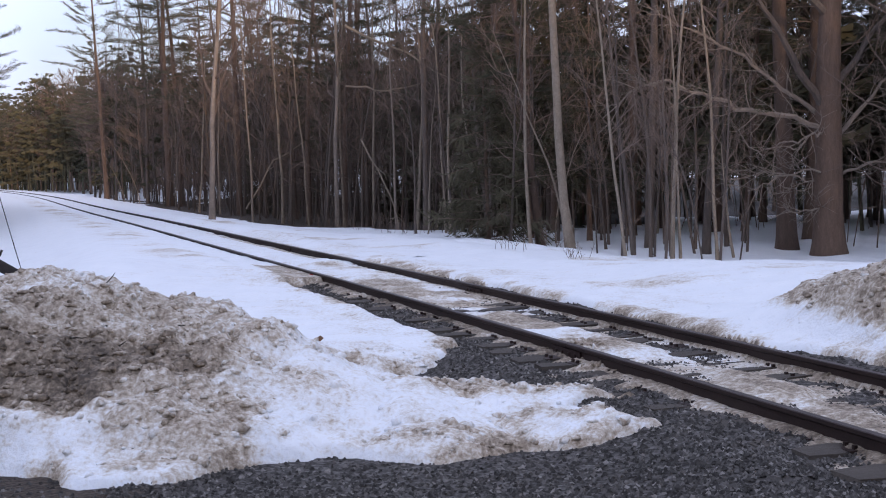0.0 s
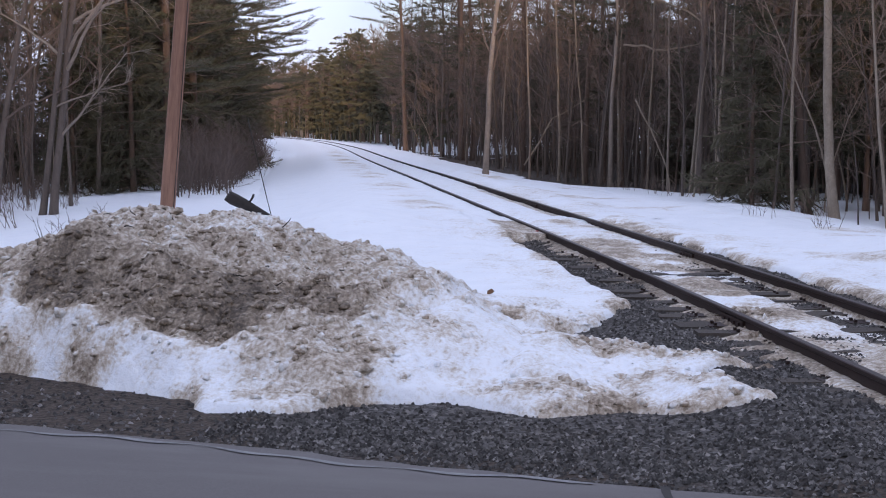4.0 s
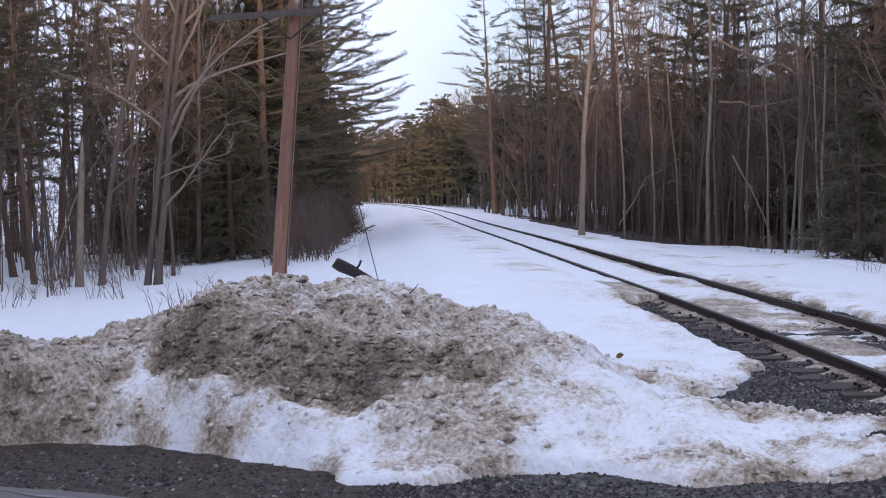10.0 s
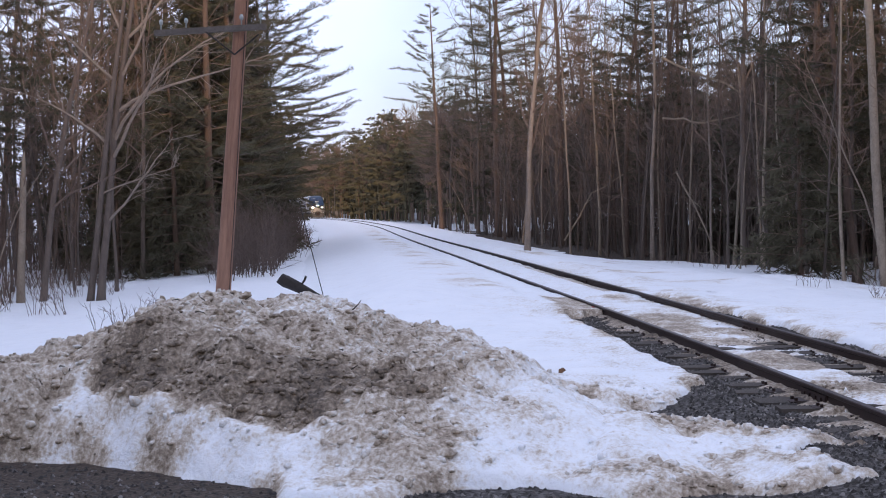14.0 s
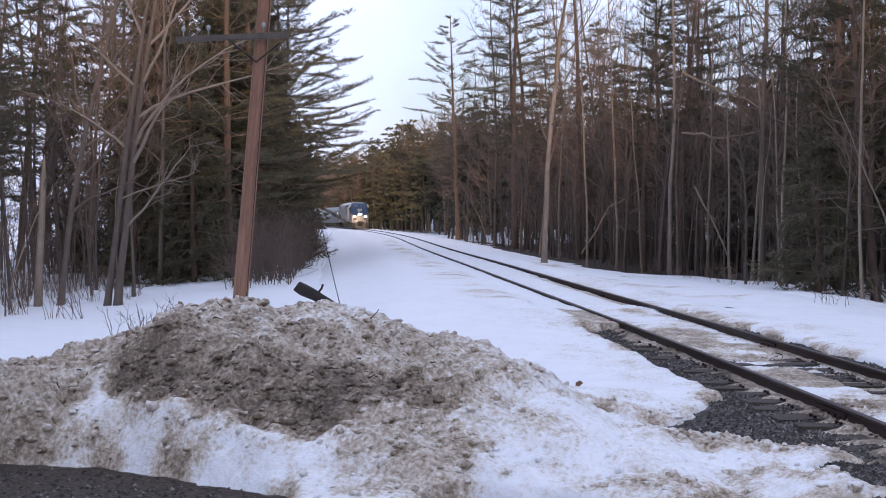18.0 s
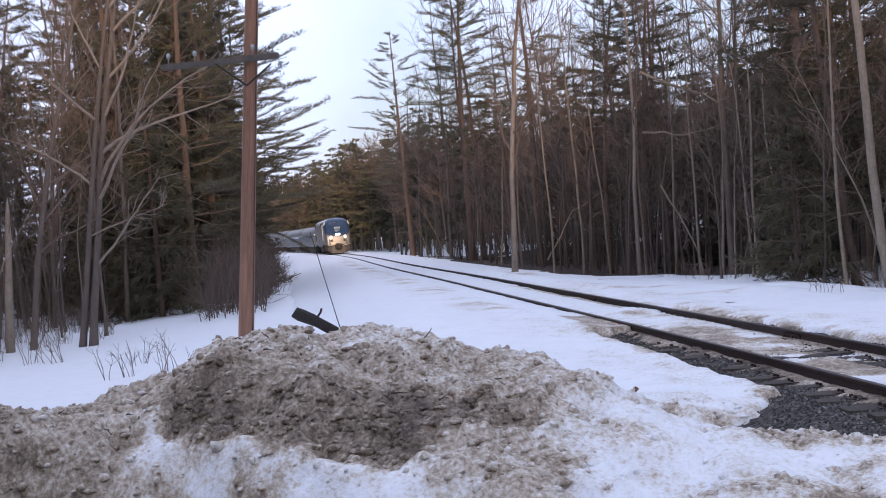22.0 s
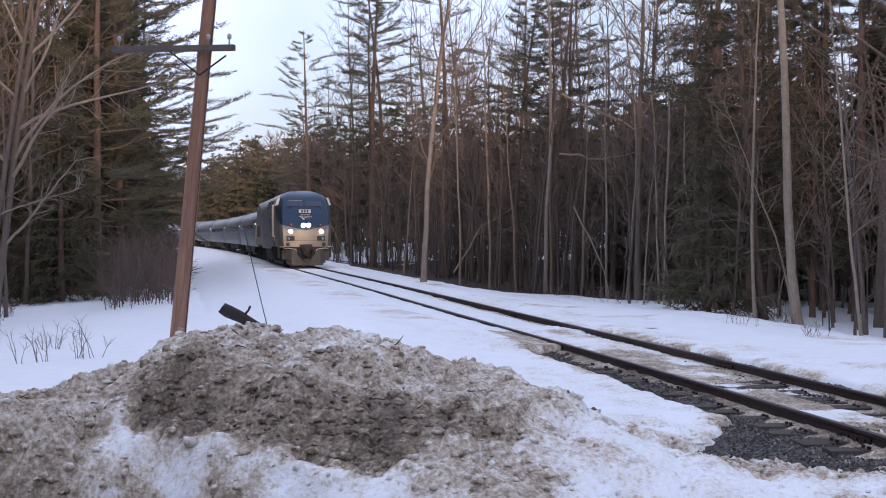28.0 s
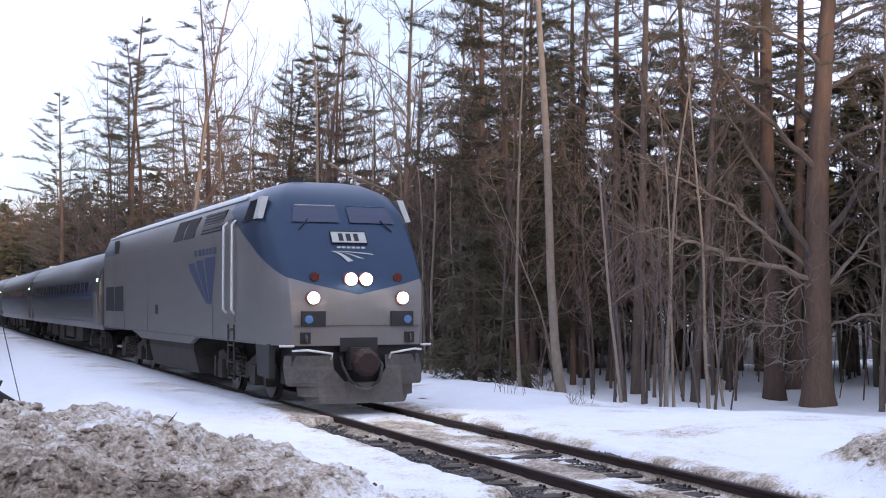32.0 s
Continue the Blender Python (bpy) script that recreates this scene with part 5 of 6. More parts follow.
BROAD = pine_tree(205, 22, 0.24, 0.19, 22, 0.30, (0, 0), 1.25)
for _s0, _lat, _s, _r in ((38, -10.2, 0.86, 0), (44, -9.6, 0.9, 130), (51, -9.7, 0.92, 250), (58, -9.5, 0.9, 40), (66, -9.6, 0.92, 200), (75, -9.7, 0.92, 310), (41, -13.5, 0.95, 170), (48, -13.0, 0.95, 20)):
    _x, _y, _, _ = on_track(_s0, _lat)
    tree("pine_tree", BROAD, _x, _y, _r, "broad dark pine with long boughs beside the cutting", "tree", "pines of the woods", _s)


def dead_limbs():
    """Pale broken limbs hanging and leaning among the trunks at the woods' edge."""
    rr = random.Random(47)
    for pts, r in (([(-9.3, 61.5, 0.1), (-7.93, 61.94, 2.31), (-5.7, 62.62, 3.7)], 0.05), ([(-3.43, 50.78, 7.6), (-1.03, 51.39, 6.5), (1.3, 52.0, 5.1)], 0.05), ([(-3.6, 52.7, 5.3), (-2.0, 53.1, 5.15), (-0.3, 53.6, 5.4)], 0.045),
                   ([(-2.9, 50.8, 3.0), (-1.8, 51.0, 0.6), (-1.36, 51.03, -0.9)], 0.04)):
        base = Vector(pts[0])
        ob = empty("dead_limb", "pale broken limb leaning among the trees", "dead limb", pose(*base), "dead limbs in the woods")
        b = Build()
        line = [Vector(p) - base for p in pts]
        fine = [along(line, k / 8)[0] + Vector((rr.gauss(0, 0.04), rr.gauss(0, 0.04), rr.gauss(0, 0.04))) for k in range(9)]
        b.tube(fine, taper(r, r * 0.45, 9), 6)
        for _ in range(10):
            q, d = along(fine, rr.uniform(0.2, 0.98))
            b.tube(bent(rr, q, side_dir(rr, d, rr.uniform(0, 6.28), rr.uniform(0.5, 1.0)), rr.uniform(0.4, 1.1), 3, -0.02, 0.18), taper(0.016, 0.005, 4), 4, False)
        part("limb", b, M_BIRCH, ob)


dead_limbs()


def shrub(rr, x, y, n, H, label="dry leafless shrub poking out of the snow"):
    ob = empty("shrub", label, "shrub", pose(x, y, height_at(x, y) - 0.05), "shrubs in the snow")
    b = Build()
    for _ in range(n):
        a, sp = rr.uniform(0, 6.28), rr.uniform(0.05, 0.6)
        st = bent(rr, Vector((rr.gauss(0, 0.15), rr.gauss(0, 0.15), 0)), Vector((math.cos(a) * sp, math.sin(a) * sp, 1)), H * rr.uniform(0.5, 1.1), 5, 0, 0.12)
        b.tube(st, taper(0.008, 0.003, 6), 4, False)
        for _ in range(3):
            q, d = along(st, rr.uniform(0.3, 0.9))
            b.tube(bent(rr, q, side_dir(rr, d, rr.uniform(0, 6.28), 0.6), H * 0.3, 3, 0.05, 0.2), taper(0.005, 0.002, 4), 3, False)
    part("twig_clump", b, M_TWIG, ob)


def undergrowth():
    rr = random.Random(91)
    for _ in range(46):
        x, y, _, _ = on_track(rr.uniform(16, 48), rr.uniform(-17.5, -12.5))
        shrub(rr, x, y, 9, rr.uniform(0.6, 1.5))
    for _ in range(34):
        x, y, _, _ = on_track(rr.uniform(30, 80), rr.uniform(-9.0, -6.8))
        shrub(rr, x, y, 12, rr.uniform(0.7, 1.6))
    for _ in range(26):
        x, y, _, _ = on_track(rr.uniform(10, 46), rr.uniform(7.6, 10.5))
        shrub(rr, x, y, 6, rr.uniform(0.3, 0.9))
    for x, y, h in ((-11.9, 24.2, 0.9), (-12.6, 23.6, 0.8), (-13.5, 26.0, 0.6), (3.0, 27.4, 0.4), (1.6, 29.0, 0.45)):
        shrub(rr, x, y, 9, h)


undergrowth()


def small_things():
    rr = random.Random(13)
    leaf = Build()
    leaf.poly((-0.05, -0.02, 0), (0.0, -0.045, 0.02), (0.06, 0.0, 0.035), (0.02, 0.04, 0.05), (-0.04, 0.03, 0.02))
    ob = tagged(new("dead_leaf", leaf.mesh("dead_leaf", M_LEAF)), "curled brown dead leaf lying on the snow", "leaf")
    ob.matrix_basis = pose(-1.27, 13.15, height_at(-1.27, 13.15) + 0.02, 40, 0, 20) @ Matrix.Scale(0.75, 4)
    for x, y, n in ((-4.4, 11.5, 5), (-3.1, 11.9, 4), (-5.6, 10.2, 4), (-2.9, 10.6, 5), (-2.4, 11.2, 3), (-4.9, 10.9, 4)):
        for _ in range(n):
            px, py = x + rr.gauss(0, 0.3), y + rr.gauss(0, 0.2)
            b = Build()
            b.tube(bent(rr, Vector((0, 0, 0)), Vector((rr.gauss(0, 1), rr.gauss(0, 1), 0.25)), rr.uniform(0.05, 0.14), 3, 0, 0.2), [0.007, 0.006, 0.005, 0.003], 5)
            st = tagged(new("dead_stick", b.mesh("dead_stick", M_LOGBARK)), "short dark stick in the dirty snow bank", "stick", "sticks in the snow bank")
            st.matrix_basis = pose(px, py, height_at(px, py) + 0.01)
    # relay cabinet and mast beside the far curve
    cab = empty("signal_cabinet", "grey trackside cabinet with a thin mast", "signal cabinet", pose(-69.3, 194.2, 0.6, 0, 0, 20))
    boxed("cabinet", M_ARMWOOD, cab, (0.55, 0.45, 1.1), (0, 0, 0.6), bevel=0.02)
    rod("mast", M_ARMWOOD, cab, [(-0.25, 0.3, 0), (-0.25, 0.3, 5.2)], 0.06)
    clip = empty("rail_anchor", "small red-painted anchor clamped to the rail", "rail anchor", pose(*on_track(6.4, -0.80, -0.07)[:3], 0, 0, 20))
    boxed("clamp", M_REDPAINT, clip, (0.05, 0.13, 0.07), (0, 0, 0), bevel=0.008)


M_LEAF = plain("dry_leaf", (0.13, 0.065, 0.03), 0.8)
M_LOGBARK = plain("dark_stick", (0.035, 0.028, 0.022), 0.9)
M_REDPAINT = plain("red_paint", (0.30, 0.03, 0.025), 0.6)
small_things()


# ---- utility pole, guy wire, log ----
def utility_pole():
    ob = empty("utility_pole", "leaning reddish-brown wooden utility pole with one crossarm", "utility pole", pose(-8.06, 19.1, -0.4, 0, 5.9, 0))
    b = Build()
    b.tube([Vector((0, 0, z)) for z in (-0.3, 0.5, 3, 6, 9.5)], [0.135, 0.128, 0.118, 0.108, 0.095], 18)
    part("pole", b, M_POLE, ob, smooth=True)
    arm = boxed("crossarm", M_ARMWOOD, ob, (2.15, 0.085, 0.095), pose(-0.48, -0.15, 5.24, 0, -4.2, -8), "weathered grey timber crossarm", 0.008)
    for x in (-0.95, -0.45, 0.62, 0.98):
        b = Build()
        b.tube([Vector((x, 0, z)) for z in (0.05, 0.13, 0.14, 0.19, 0.22)], [0.012, 0.012, 0.032, 0.036, 0.016], 10)
        part("insulator", b, M_GLASSY, arm, "glass insulator on a pin", True)
    for x in (-0.52, 0.42):
        rod("brace", M_IRON, ob, [(0, -0.15, 4.86), (x, -0.19, 5.2)], 0.014)
    rod("bolt", M_STEEL, ob, [(0, -0.24, 5.25), (0, 0.16, 5.25)], 0.014)
    rod("ground_wire", M_IRON, ob, [(0.135, -0.05, 0.3), (0.125, -0.05, 3), (0.11, -0.05, 6), (0.1, -0.04, 9)], 0.006, 5)


M_GLASSY = plain("grey_glass", (0.30, 0.34, 0.34), 0.15)
utility_pole()


def guy_wire():
    ob = empty("guy_wire", "thin steel guy wire anchored in the snow", "guy wire", pose(-7.55, 22.9, 0))
    rod("cable", M_IRON, ob, [(0, 0, -0.1), (-0.15, 0, 0.5), (-0.33, 0, 1.25), (-0.52, 0, 2.05)], 0.009, 6)


def fallen_log():
    ob = empty("fallen_log", "dark broken log sticking out of the snow", "log", pose(-8.1, 22.8, 0.34, 0, 0, 0))
    b = Build()
    rr = random.Random(3)
    pts = [Vector((-0.38, 0, 0.21)), Vector((-0.26, 0.02, 0.14)), Vector((0, 0, 0.02)), Vector((0.2, 0.03, -0.10)), Vector((0.42, 0.08, -0.24))]
    b.tube(pts, [0.10, 0.115, 0.11, 0.10, 0.09], 12)
    for v in b.v:
        v += Vector((rr.gauss(0, 0.012), rr.gauss(0, 0.010), rr.gauss(0, 0.010)))
    part("wood", b, M_LOG, ob, smooth=True)
    rod("branch_stub", M_LOG, ob, [(0.05, 0.0, 0.05), (0.16, -0.06, 0.16), (0.2, -0.08, 0.24)], 0.022, 7)


M_LOG = grained("wet_dark_bark", (0.018, 0.014, 0.012), (0.055, 0.045, 0.04), 9, 0.85, 0, 0.012)
guy_wire()
fallen_log()


# ---- train ----
def livery():
    """Silver below, blue nose and cab, split along a rising line; road grime towards nothing but its own streaks."""
    m, nd, lk, b = material("locomotive_paint", 0.38, 0.25, 0.5)
    xyz = nd.new("ShaderNodeSeparateXYZ")
    lk.new(nd.new("ShaderNodeTexCoord").outputs["Object"], xyz.inputs[0])

    def op(kind, a, c=None):
        n = nd.new("ShaderNodeMath")
        n.operation = kind
        for v, k in ((a, 0), (c, 1)):
            if v is None:
                continue
            if isinstance(v, (int, float)):
                n.inputs[k].default_value = v
            else:
                lk.new(v, n.inputs[k])
        return n.outputs[0]
    x, y, z = xyz.outputs
    d = op("MULTIPLY", y, -1)
    line = op("ADD", 2.08, op("MULTIPLY", 0.22, op("MINIMUM", op("ABSOLUTE", x), 1.25)))
    line = op("ADD", line, op("MULTIPLY", 0.39, op("MAXIMUM", op("SUBTRACT", d, 0.1), 0)))
    nose = op("MULTIPLY", op("GREATER_THAN", z, line), op("LESS_THAN", d, 3.75))
    tail = op("MULTIPLY", op("GREATER_THAN", d, 18.3), op("GREATER_THAN", z, 3.42))
    blue = op("MAXIMUM", nose, op("MULTIPLY", tail, op("LESS_THAN", z, 3.9)))
    roof = op("GREATER_THAN", z, 4.02)
    big = noise_node(nd, lk, 1.1, 4, 0.6, nd.new("ShaderNodeTexCoord").outputs["Object"], (1, 0.4, 2.2))
    streak = noise_node(nd, lk, 3.5, 5, 0.7, nd.new("ShaderNodeTexCoord").outputs["Object"], (3, 3, 0.5))
    silver = mix(nd, lk, big, (0.135, 0.128, 0.124), (0.20, 0.19, 0.185))
    silver = mix(nd, lk, ramp(nd, lk, streak, [(0.45, (0, 0, 0)), (0.8, (0.45, 0.45, 0.45))]), silver, (0.15, 0.13, 0.11))
    c = mix(nd, lk, blue, silver, mix(nd, lk, big, (0.011, 0.029, 0.064), (0.018, 0.043, 0.088)))
    # roof toned paler, painting the sky reflected on its curve
    c = mix(nd, lk, op("MULTIPLY", roof, op("GREATER_THAN", d, 3.0)), c, (0.46, 0.47, 0.49))
    lk.new(c, b.inputs["Base Color"])
    bump(nd, lk, b, big, 0.08, 0.01)
    return m


M_LIVERY = livery()
M_BLUE = plain("blue_paint", (0.025, 0.07, 0.17), 0.35, 0.1)
M_GREYBLUE = plain("slate_blue_film", (0.035, 0.05, 0.095), 0.45)
M_DARK = plain("dark_grille", (0.012, 0.012, 0.013), 0.6)
M_GLASS = plain("dark_window", (0.012, 0.016, 0.035), 0.06, 0.0, 0.6)
M_PLOW = grained("dirty_silver", (0.07, 0.06, 0.052), (0.175, 0.16, 0.142), 2.4, 0.55, 0.3, 0.002)
M_WHITE = plain("white_paint", (0.62, 0.62, 0.6), 0.5)
M_PALE = plain("silver_film", (0.42, 0.44, 0.41), 0.45, 0.1)
M_LAMP = glow("lit_headlamp", (1.0, 0.93, 0.82), 110)
M_UNDER = grained("dark_grey_panel", (0.03, 0.029, 0.03), (0.06, 0.057, 0.055), 3, 0.7, 0.1, 0.001, None, True, 0)
M_TINTED = plain("tinted_windshield", (0.02, 0.03, 0.07), 0.3, 0.0, 0.6)
# bezel reddened to paint the pinkish halo round the lit lamps
M_BEZEL = plain("halo_red_bezel", (0.16, 0.05, 0.045), 0.5)
M_DIM = plain("unlit_red_lens", (0.09, 0.012, 0.012), 0.25)
M_BLULAMP = plain("blue_lens", (0.10, 0.20, 0.36), 0.2)
M_STAINLESS = grained("stainless_steel", (0.11, 0.11, 0.115), (0.195, 0.19, 0.19), 1.3, 0.4, 0.6, 0.001, (1, 0.3, 3), True, 0)
M_BAND = plain("dark_blue_band", (0.035, 0.045, 0.075), 0.4)
M_TRUCK = grained("grimy_bogie", (0.03, 0.026, 0.023), (0.085, 0.074, 0.064), 4, 0.8, 0.2, 0.004, None, True, 0)
M_WHEEL = plain("wheel_steel", (0.09, 0.08, 0.075), 0.45, 0.7)
M_MARK = glow("marker_lamp", (0.55, 1.0, 0.75), 3)


def disc(name, mat, parent, place, r, depth, axis="y", n=20, label=""):
    d = Vector((0, 1, 0)) if axis == "y" else Vector((1, 0, 0))
    b = Build()
    c = Vector(place)
    b.tube([c - d * depth / 2, c + d * depth * 0.3, c + d * depth / 2], [r, r, r * 0.86], n)
    return part(name, b, mat, parent, label)


def wheelset(parent, d, r=0.5):
    ob = new("wheelset")
    ob.parent = parent
    ob.matrix_basis = pose(0, -d, r)
    b = Build()
    b.tube([Vector((-0.8, 0, 0)), Vector((0.8, 0, 0))], [0.09, 0.09], 10)
    part("axle", b, M_TRUCK, ob)
    for s in (-1, 1):
        w = Build()
        w.tube([Vector((s * k, 0, 0)) for k in (0.675, 0.70, 0.705, 0.735, 0.74, 0.81, 0.815)], [r + 0.028, r + 0.028, r, r * 0.995, r * 0.93, r * 0.93, r * 0.6], 28)
        w.box(s * 0.82 - 0.008, -0.03, -r * 0.75, s * 0.82 + 0.008, 0.03, r * 0.75)
        part("wheel", w, M_WHEEL, ob)
    return ob


def truck(parent, d, span, r):
    """A bogie under a vehicle, centred d behind its nose."""
    ob = new("truck")
    ob.parent = parent
    ob.matrix_basis = pose(0, -d, 0)
    for s in (-1, 1):
        b = Build()
        x = s * 1.02
        ring = lambda yy, z0, z1, w: [(x - w, yy, z0), (x + w, yy, z0), (x + w, yy, z1), (x - w, yy, z1)]
        b.loft([ring(-span / 2 - 0.5, 0.62, 0.86, 0.07), ring(-span / 2, 0.62, 0.92, 0.08), ring(-span / 4, 0.4, 0.72, 0.08), ring(span / 4, 0.4, 0.72, 0.08), ring(span / 2, 0.62, 0.92, 0.08), ring(span / 2 + 0.5, 0.62, 0.86, 0.07)])
        part("side_frame", b, M_TRUCK, ob)
        for e in (-1, 1):
            bb = Build()
            bb.box(x - 0.13 * s - 0.16, e * span / 2 - 0.2, r - 0.2, x + 0.16, e * span / 2 + 0.2, r + 0.2)
            part("journal_box", bb, M_TRUCK, ob)
            sp = Build()
            n = 28
            sp.tube([Vector((x + s * 0.14 + 0.09 * math.cos(k * 1.2), e * 0.42 + 0.09 * math.sin(k * 1.2), 0.45 + 0.5 * k / n)) for k in range(n)], [0.02] * n, 5)
            part("spring", sp, M_TRUCK, ob)
    b = Build()
    b.box(-1.0, -0.25, 0.45, 1.0, 0.25, 0.8)
    part("bolster", b, M_TRUCK, ob)
    for e in (-1, 1):
        bb = Build()
        bb.box(0.9, e * span / 2 + (0.62 if e > 0 else -0.78), 0.3, 1.12, e * span / 2 + (0.78 if e > 0 else -0.62), 0.75)
        part("brake_cylinder", bb, M_TRUCK, ob)
    return ob


NOSE = ((1.16, -0.02, 1.20), (1.55, 0.0, 1.24), (2.05, 0.0, 1.27), (2.2, 0.03, 1.28), (2.4, 0.09, 1.28), (2.75, 0.32, 1.27), (3.1, 0.56, 1.25), (3.38, 0.76, 1.22), (3.6, 0.93, 1.18), (3.8, 1.10, 1.12), (3.98, 1.32, 1.03), (4.14, 1.62, 0.90), (4.26, 1.98, 0.74), (4.34, 2.4, 0.5), (4.38, 2.9, 0.25))
SIDE_W = ((1.16, 1.50), (2.2, 1.52), (3.4, 1.52), (3.6, 1.49), (3.8, 1.42), (3.98, 1.33), (4.14, 1.12), (4.26, 0.86), (4.34, 0.56), (4.38, 0.28))


def nose_depth(z):
    return float(np.interp(z, [n[0] for n in NOSE], [n[1] for n in NOSE]))


def on_nose(x, z, out=0.0):
    """A pose on the sloping nose at lateral x and height z, facing outwards; the face turns back towards its sides."""
    slope = math.degrees(math.atan2(nose_depth(z + 0.05) - nose_depth(z - 0.05), 0.1))
    back = 0.07 * max(0.0, abs(x) - 0.2) ** 1.5
    return pose(x, -nose_depth(z) - back + out, z, slope, 0, 0)


def locomotive():
    ob = empty("locomotive", "silver passenger diesel locomotive with a blue nose and lit headlights", "locomotive")
    rings = []
    for z, d0, f in NOSE:
        hw = float(np.interp(z, [s[0] for s in SIDE_W], [s[1] for s in SIDE_W]))
        f = min(f, hw - 0.02)
        ch = 0.85 if z < 3.4 else 0.85 - 0.5 * min(1, (z - 3.4) / 0.9)
        curve = [(f * k / 6, -d0 - 0.07 * max(0.0, abs(f * k / 6) - 0.2) ** 1.5) for k in range(-6, 7)]
        corner = [(f + (hw - f) * u, -d0 - 0.075 - ch * v) for u, v in ((0.28, 0.12), (0.6, 0.34), (0.85, 0.66), (1.0, 1.0))]
        mids = [(hw, -yy) for yy in (2.6, 3.6, 6, 10, 15, 18.4)]
        tail = [(hw - 0.02, -20.55), (hw - 0.14, -20.8)]
        right = corner + mids + tail
        loop = curve + right + [(-x, y) for x, y in right[::-1]]
        rings.append([(x, y, z) for x, y in loop])
    b = Build()
    b.loft(rings)
    body = part("body", b, M_LIVERY, ob, smooth=True)
    body.data.set_sharp_from_angle(angle=radians(32))
    # lower side skirts with cut-outs over the trucks
    for s in (-1, 1):
        sk = Build()
        prof = [(0.65, 1.18), (0.65, 0.55), (1.45, 0.58), (1.6, 1.18), (6.55, 1.18), (6.85, 1.12), (7.35, 1.0), (13.6, 0.98), (14.1, 1.06), (15.2, 1.18)]
        sk.loft([[(s * q, -d, z) for d, z in prof[4:]] for q in (1.40, 1.505)])
        part("side_skirt", sk, M_LIVERY, ob)
        sk = Build()
        sk.loft([[(s * q, -d, z) for d, z in prof[:4]] for q in (1.38, 1.49)])
        part("step_panel", sk, M_UNDER, ob, "dark grey step panel")
        # doors, ladder and hand rails behind the cab
        rec = Build()
        rec.box(s * 1.50 - 0.03, -3.66, 1.55, s * 1.50 + 0.025, -3.08, 3.62)
        part("cab_door", rec, M_LIVERY, ob)
        for d in (3.72, 3.02):
            rod("grab_iron", M_WHITE, ob, [(s * 1.53, -d, 1.72), (s * 1.60, -d, 1.80), (s * 1.60, -d, 3.5), (s * 1.52, -d, 3.58)], 0.026, 8, "pale grab iron")
        lad = new("ladder")
        lad.parent = ob
        for d in (3.62, 3.14):
            rod("stile", M_TRUCK, lad, [(s * 1.5, -d, 0.4), (s * 1.52, -d, 1.5)], 0.022)
        for z in (0.42, 0.75, 1.08, 1.4):
            rod("rung", M_TRUCK, lad, [(s * 1.51, -3.14, z), (s * 1.51, -3.62, z)], 0.022)
        # cab side window, vents, panels
        w = Build()
        w.loft([[(s * q0, -2.5, 3.50), (s * q0, -1.55, 3.50), (s * q1, -1.75, 3.92), (s * q1, -2.35, 3.92)] for q0, q1 in ((1.44, 1.30), (1.525, 1.40))])
        part("cab_window", w, M_GLASS, ob, "cab side window")
        fr = Build()
        fr.loft([[(s * q0, -1.60, 3.52), (s * q0, -1.30, 3.52), (s * q1, -1.42, 3.95), (s * q1, -1.66, 3.95)] for q0, q1 in ((1.44, 1.30), (1.55, 1.43))])
        part("window_deflector", fr, M_PALE, ob, "pale wind deflector")
        for d0, d1 in ((9.2, 8.2), (8.0, 6.9)):
            v = Build()
            v.loft([[(s * q0, -d0, 3.42), (s * q0, -d1, 3.42), (s * q1, -d1 + 0.25, 3.88), (s * q1, -d0 + 0.25, 3.88)] for q0, q1 in ((1.44, 1.30), (1.535, 1.42))])
            part("vent", v, M_DARK, ob, "dark air intake")
        gr = Build()
        gr.loft([[(s * q0, -6.2, 3.44), (s * q0, -4.3, 3.44), (s * q1, -4.15, 3.88), (s * q1, -6.0, 3.88)] for q0, q1 in ((1.44, 1.30), (1.528, 1.415))])
        grille = part("grille", gr, M_DARK, ob)
        for k in range(7):
            z = 3.49 + k * 0.06
            q = 1.54 - 0.27 * max(0, z - 3.42)
            rod("slat", M_LOWER, grille, [(s * q, -6.1, z), (s * q, -4.3, z)], 0.014, 5)
        rv = Build()
        rv.box(s * 1.50 - 0.02, -18.2, 3.45, s * 1.515 + 0.015, -17.6, 3.85)
        part("vent", rv, M_DARK, ob)
        pan = Build()
        pan.box(s * 1.515 - 0.02, -19.9, 1.70, s * 1.515 + 0.012, -18.3, 2.45)
        part("radiator_grille", pan, M_DARK, ob)
        pan = Build()
        pan.box(s * 1.515 - 0.02, -18.15, 1.70, s * 1.515 + 0.012, -16.6, 2.45)
        part("radiator_grille", pan, M_DARK, ob)
        sm = Build()
        sm.box(s * 1.515 - 0.02, -11.5, 1.66, s * 1.515 + 0.010, -11.2, 1.9)
        part("filler_hatch", sm, M_DARK, ob)
        # side emblem: three curved bands fanning up from one foot, and a row of plain marks
        for k, (a0, a1, lift) in enumerate(((7.45, 6.75, 0.0), (6.62, 5.92, 0.04), (5.78, 4.75, 0.08))):
            e = Build()
            n = 8
            for i in range(n):
                quad = []
                for q, lead in ((i / n, True), ((i + 1) / n, True), ((i + 1) / n, False), (i / n, False)):
                    top = a0 if lead else a1
                    foot = 5.55 - 0.16 * k - (0.0 if lead else 0.12)
                    d = top + (foot - top) * q ** 1.7
                    quad.append((s * 1.527, -d, 2.84 + lift * (1 - q) - 0.92 * q + 0.10 * math.sin(math.pi * q)))
                e.poly(*(quad if s > 0 else quad[::-1]))
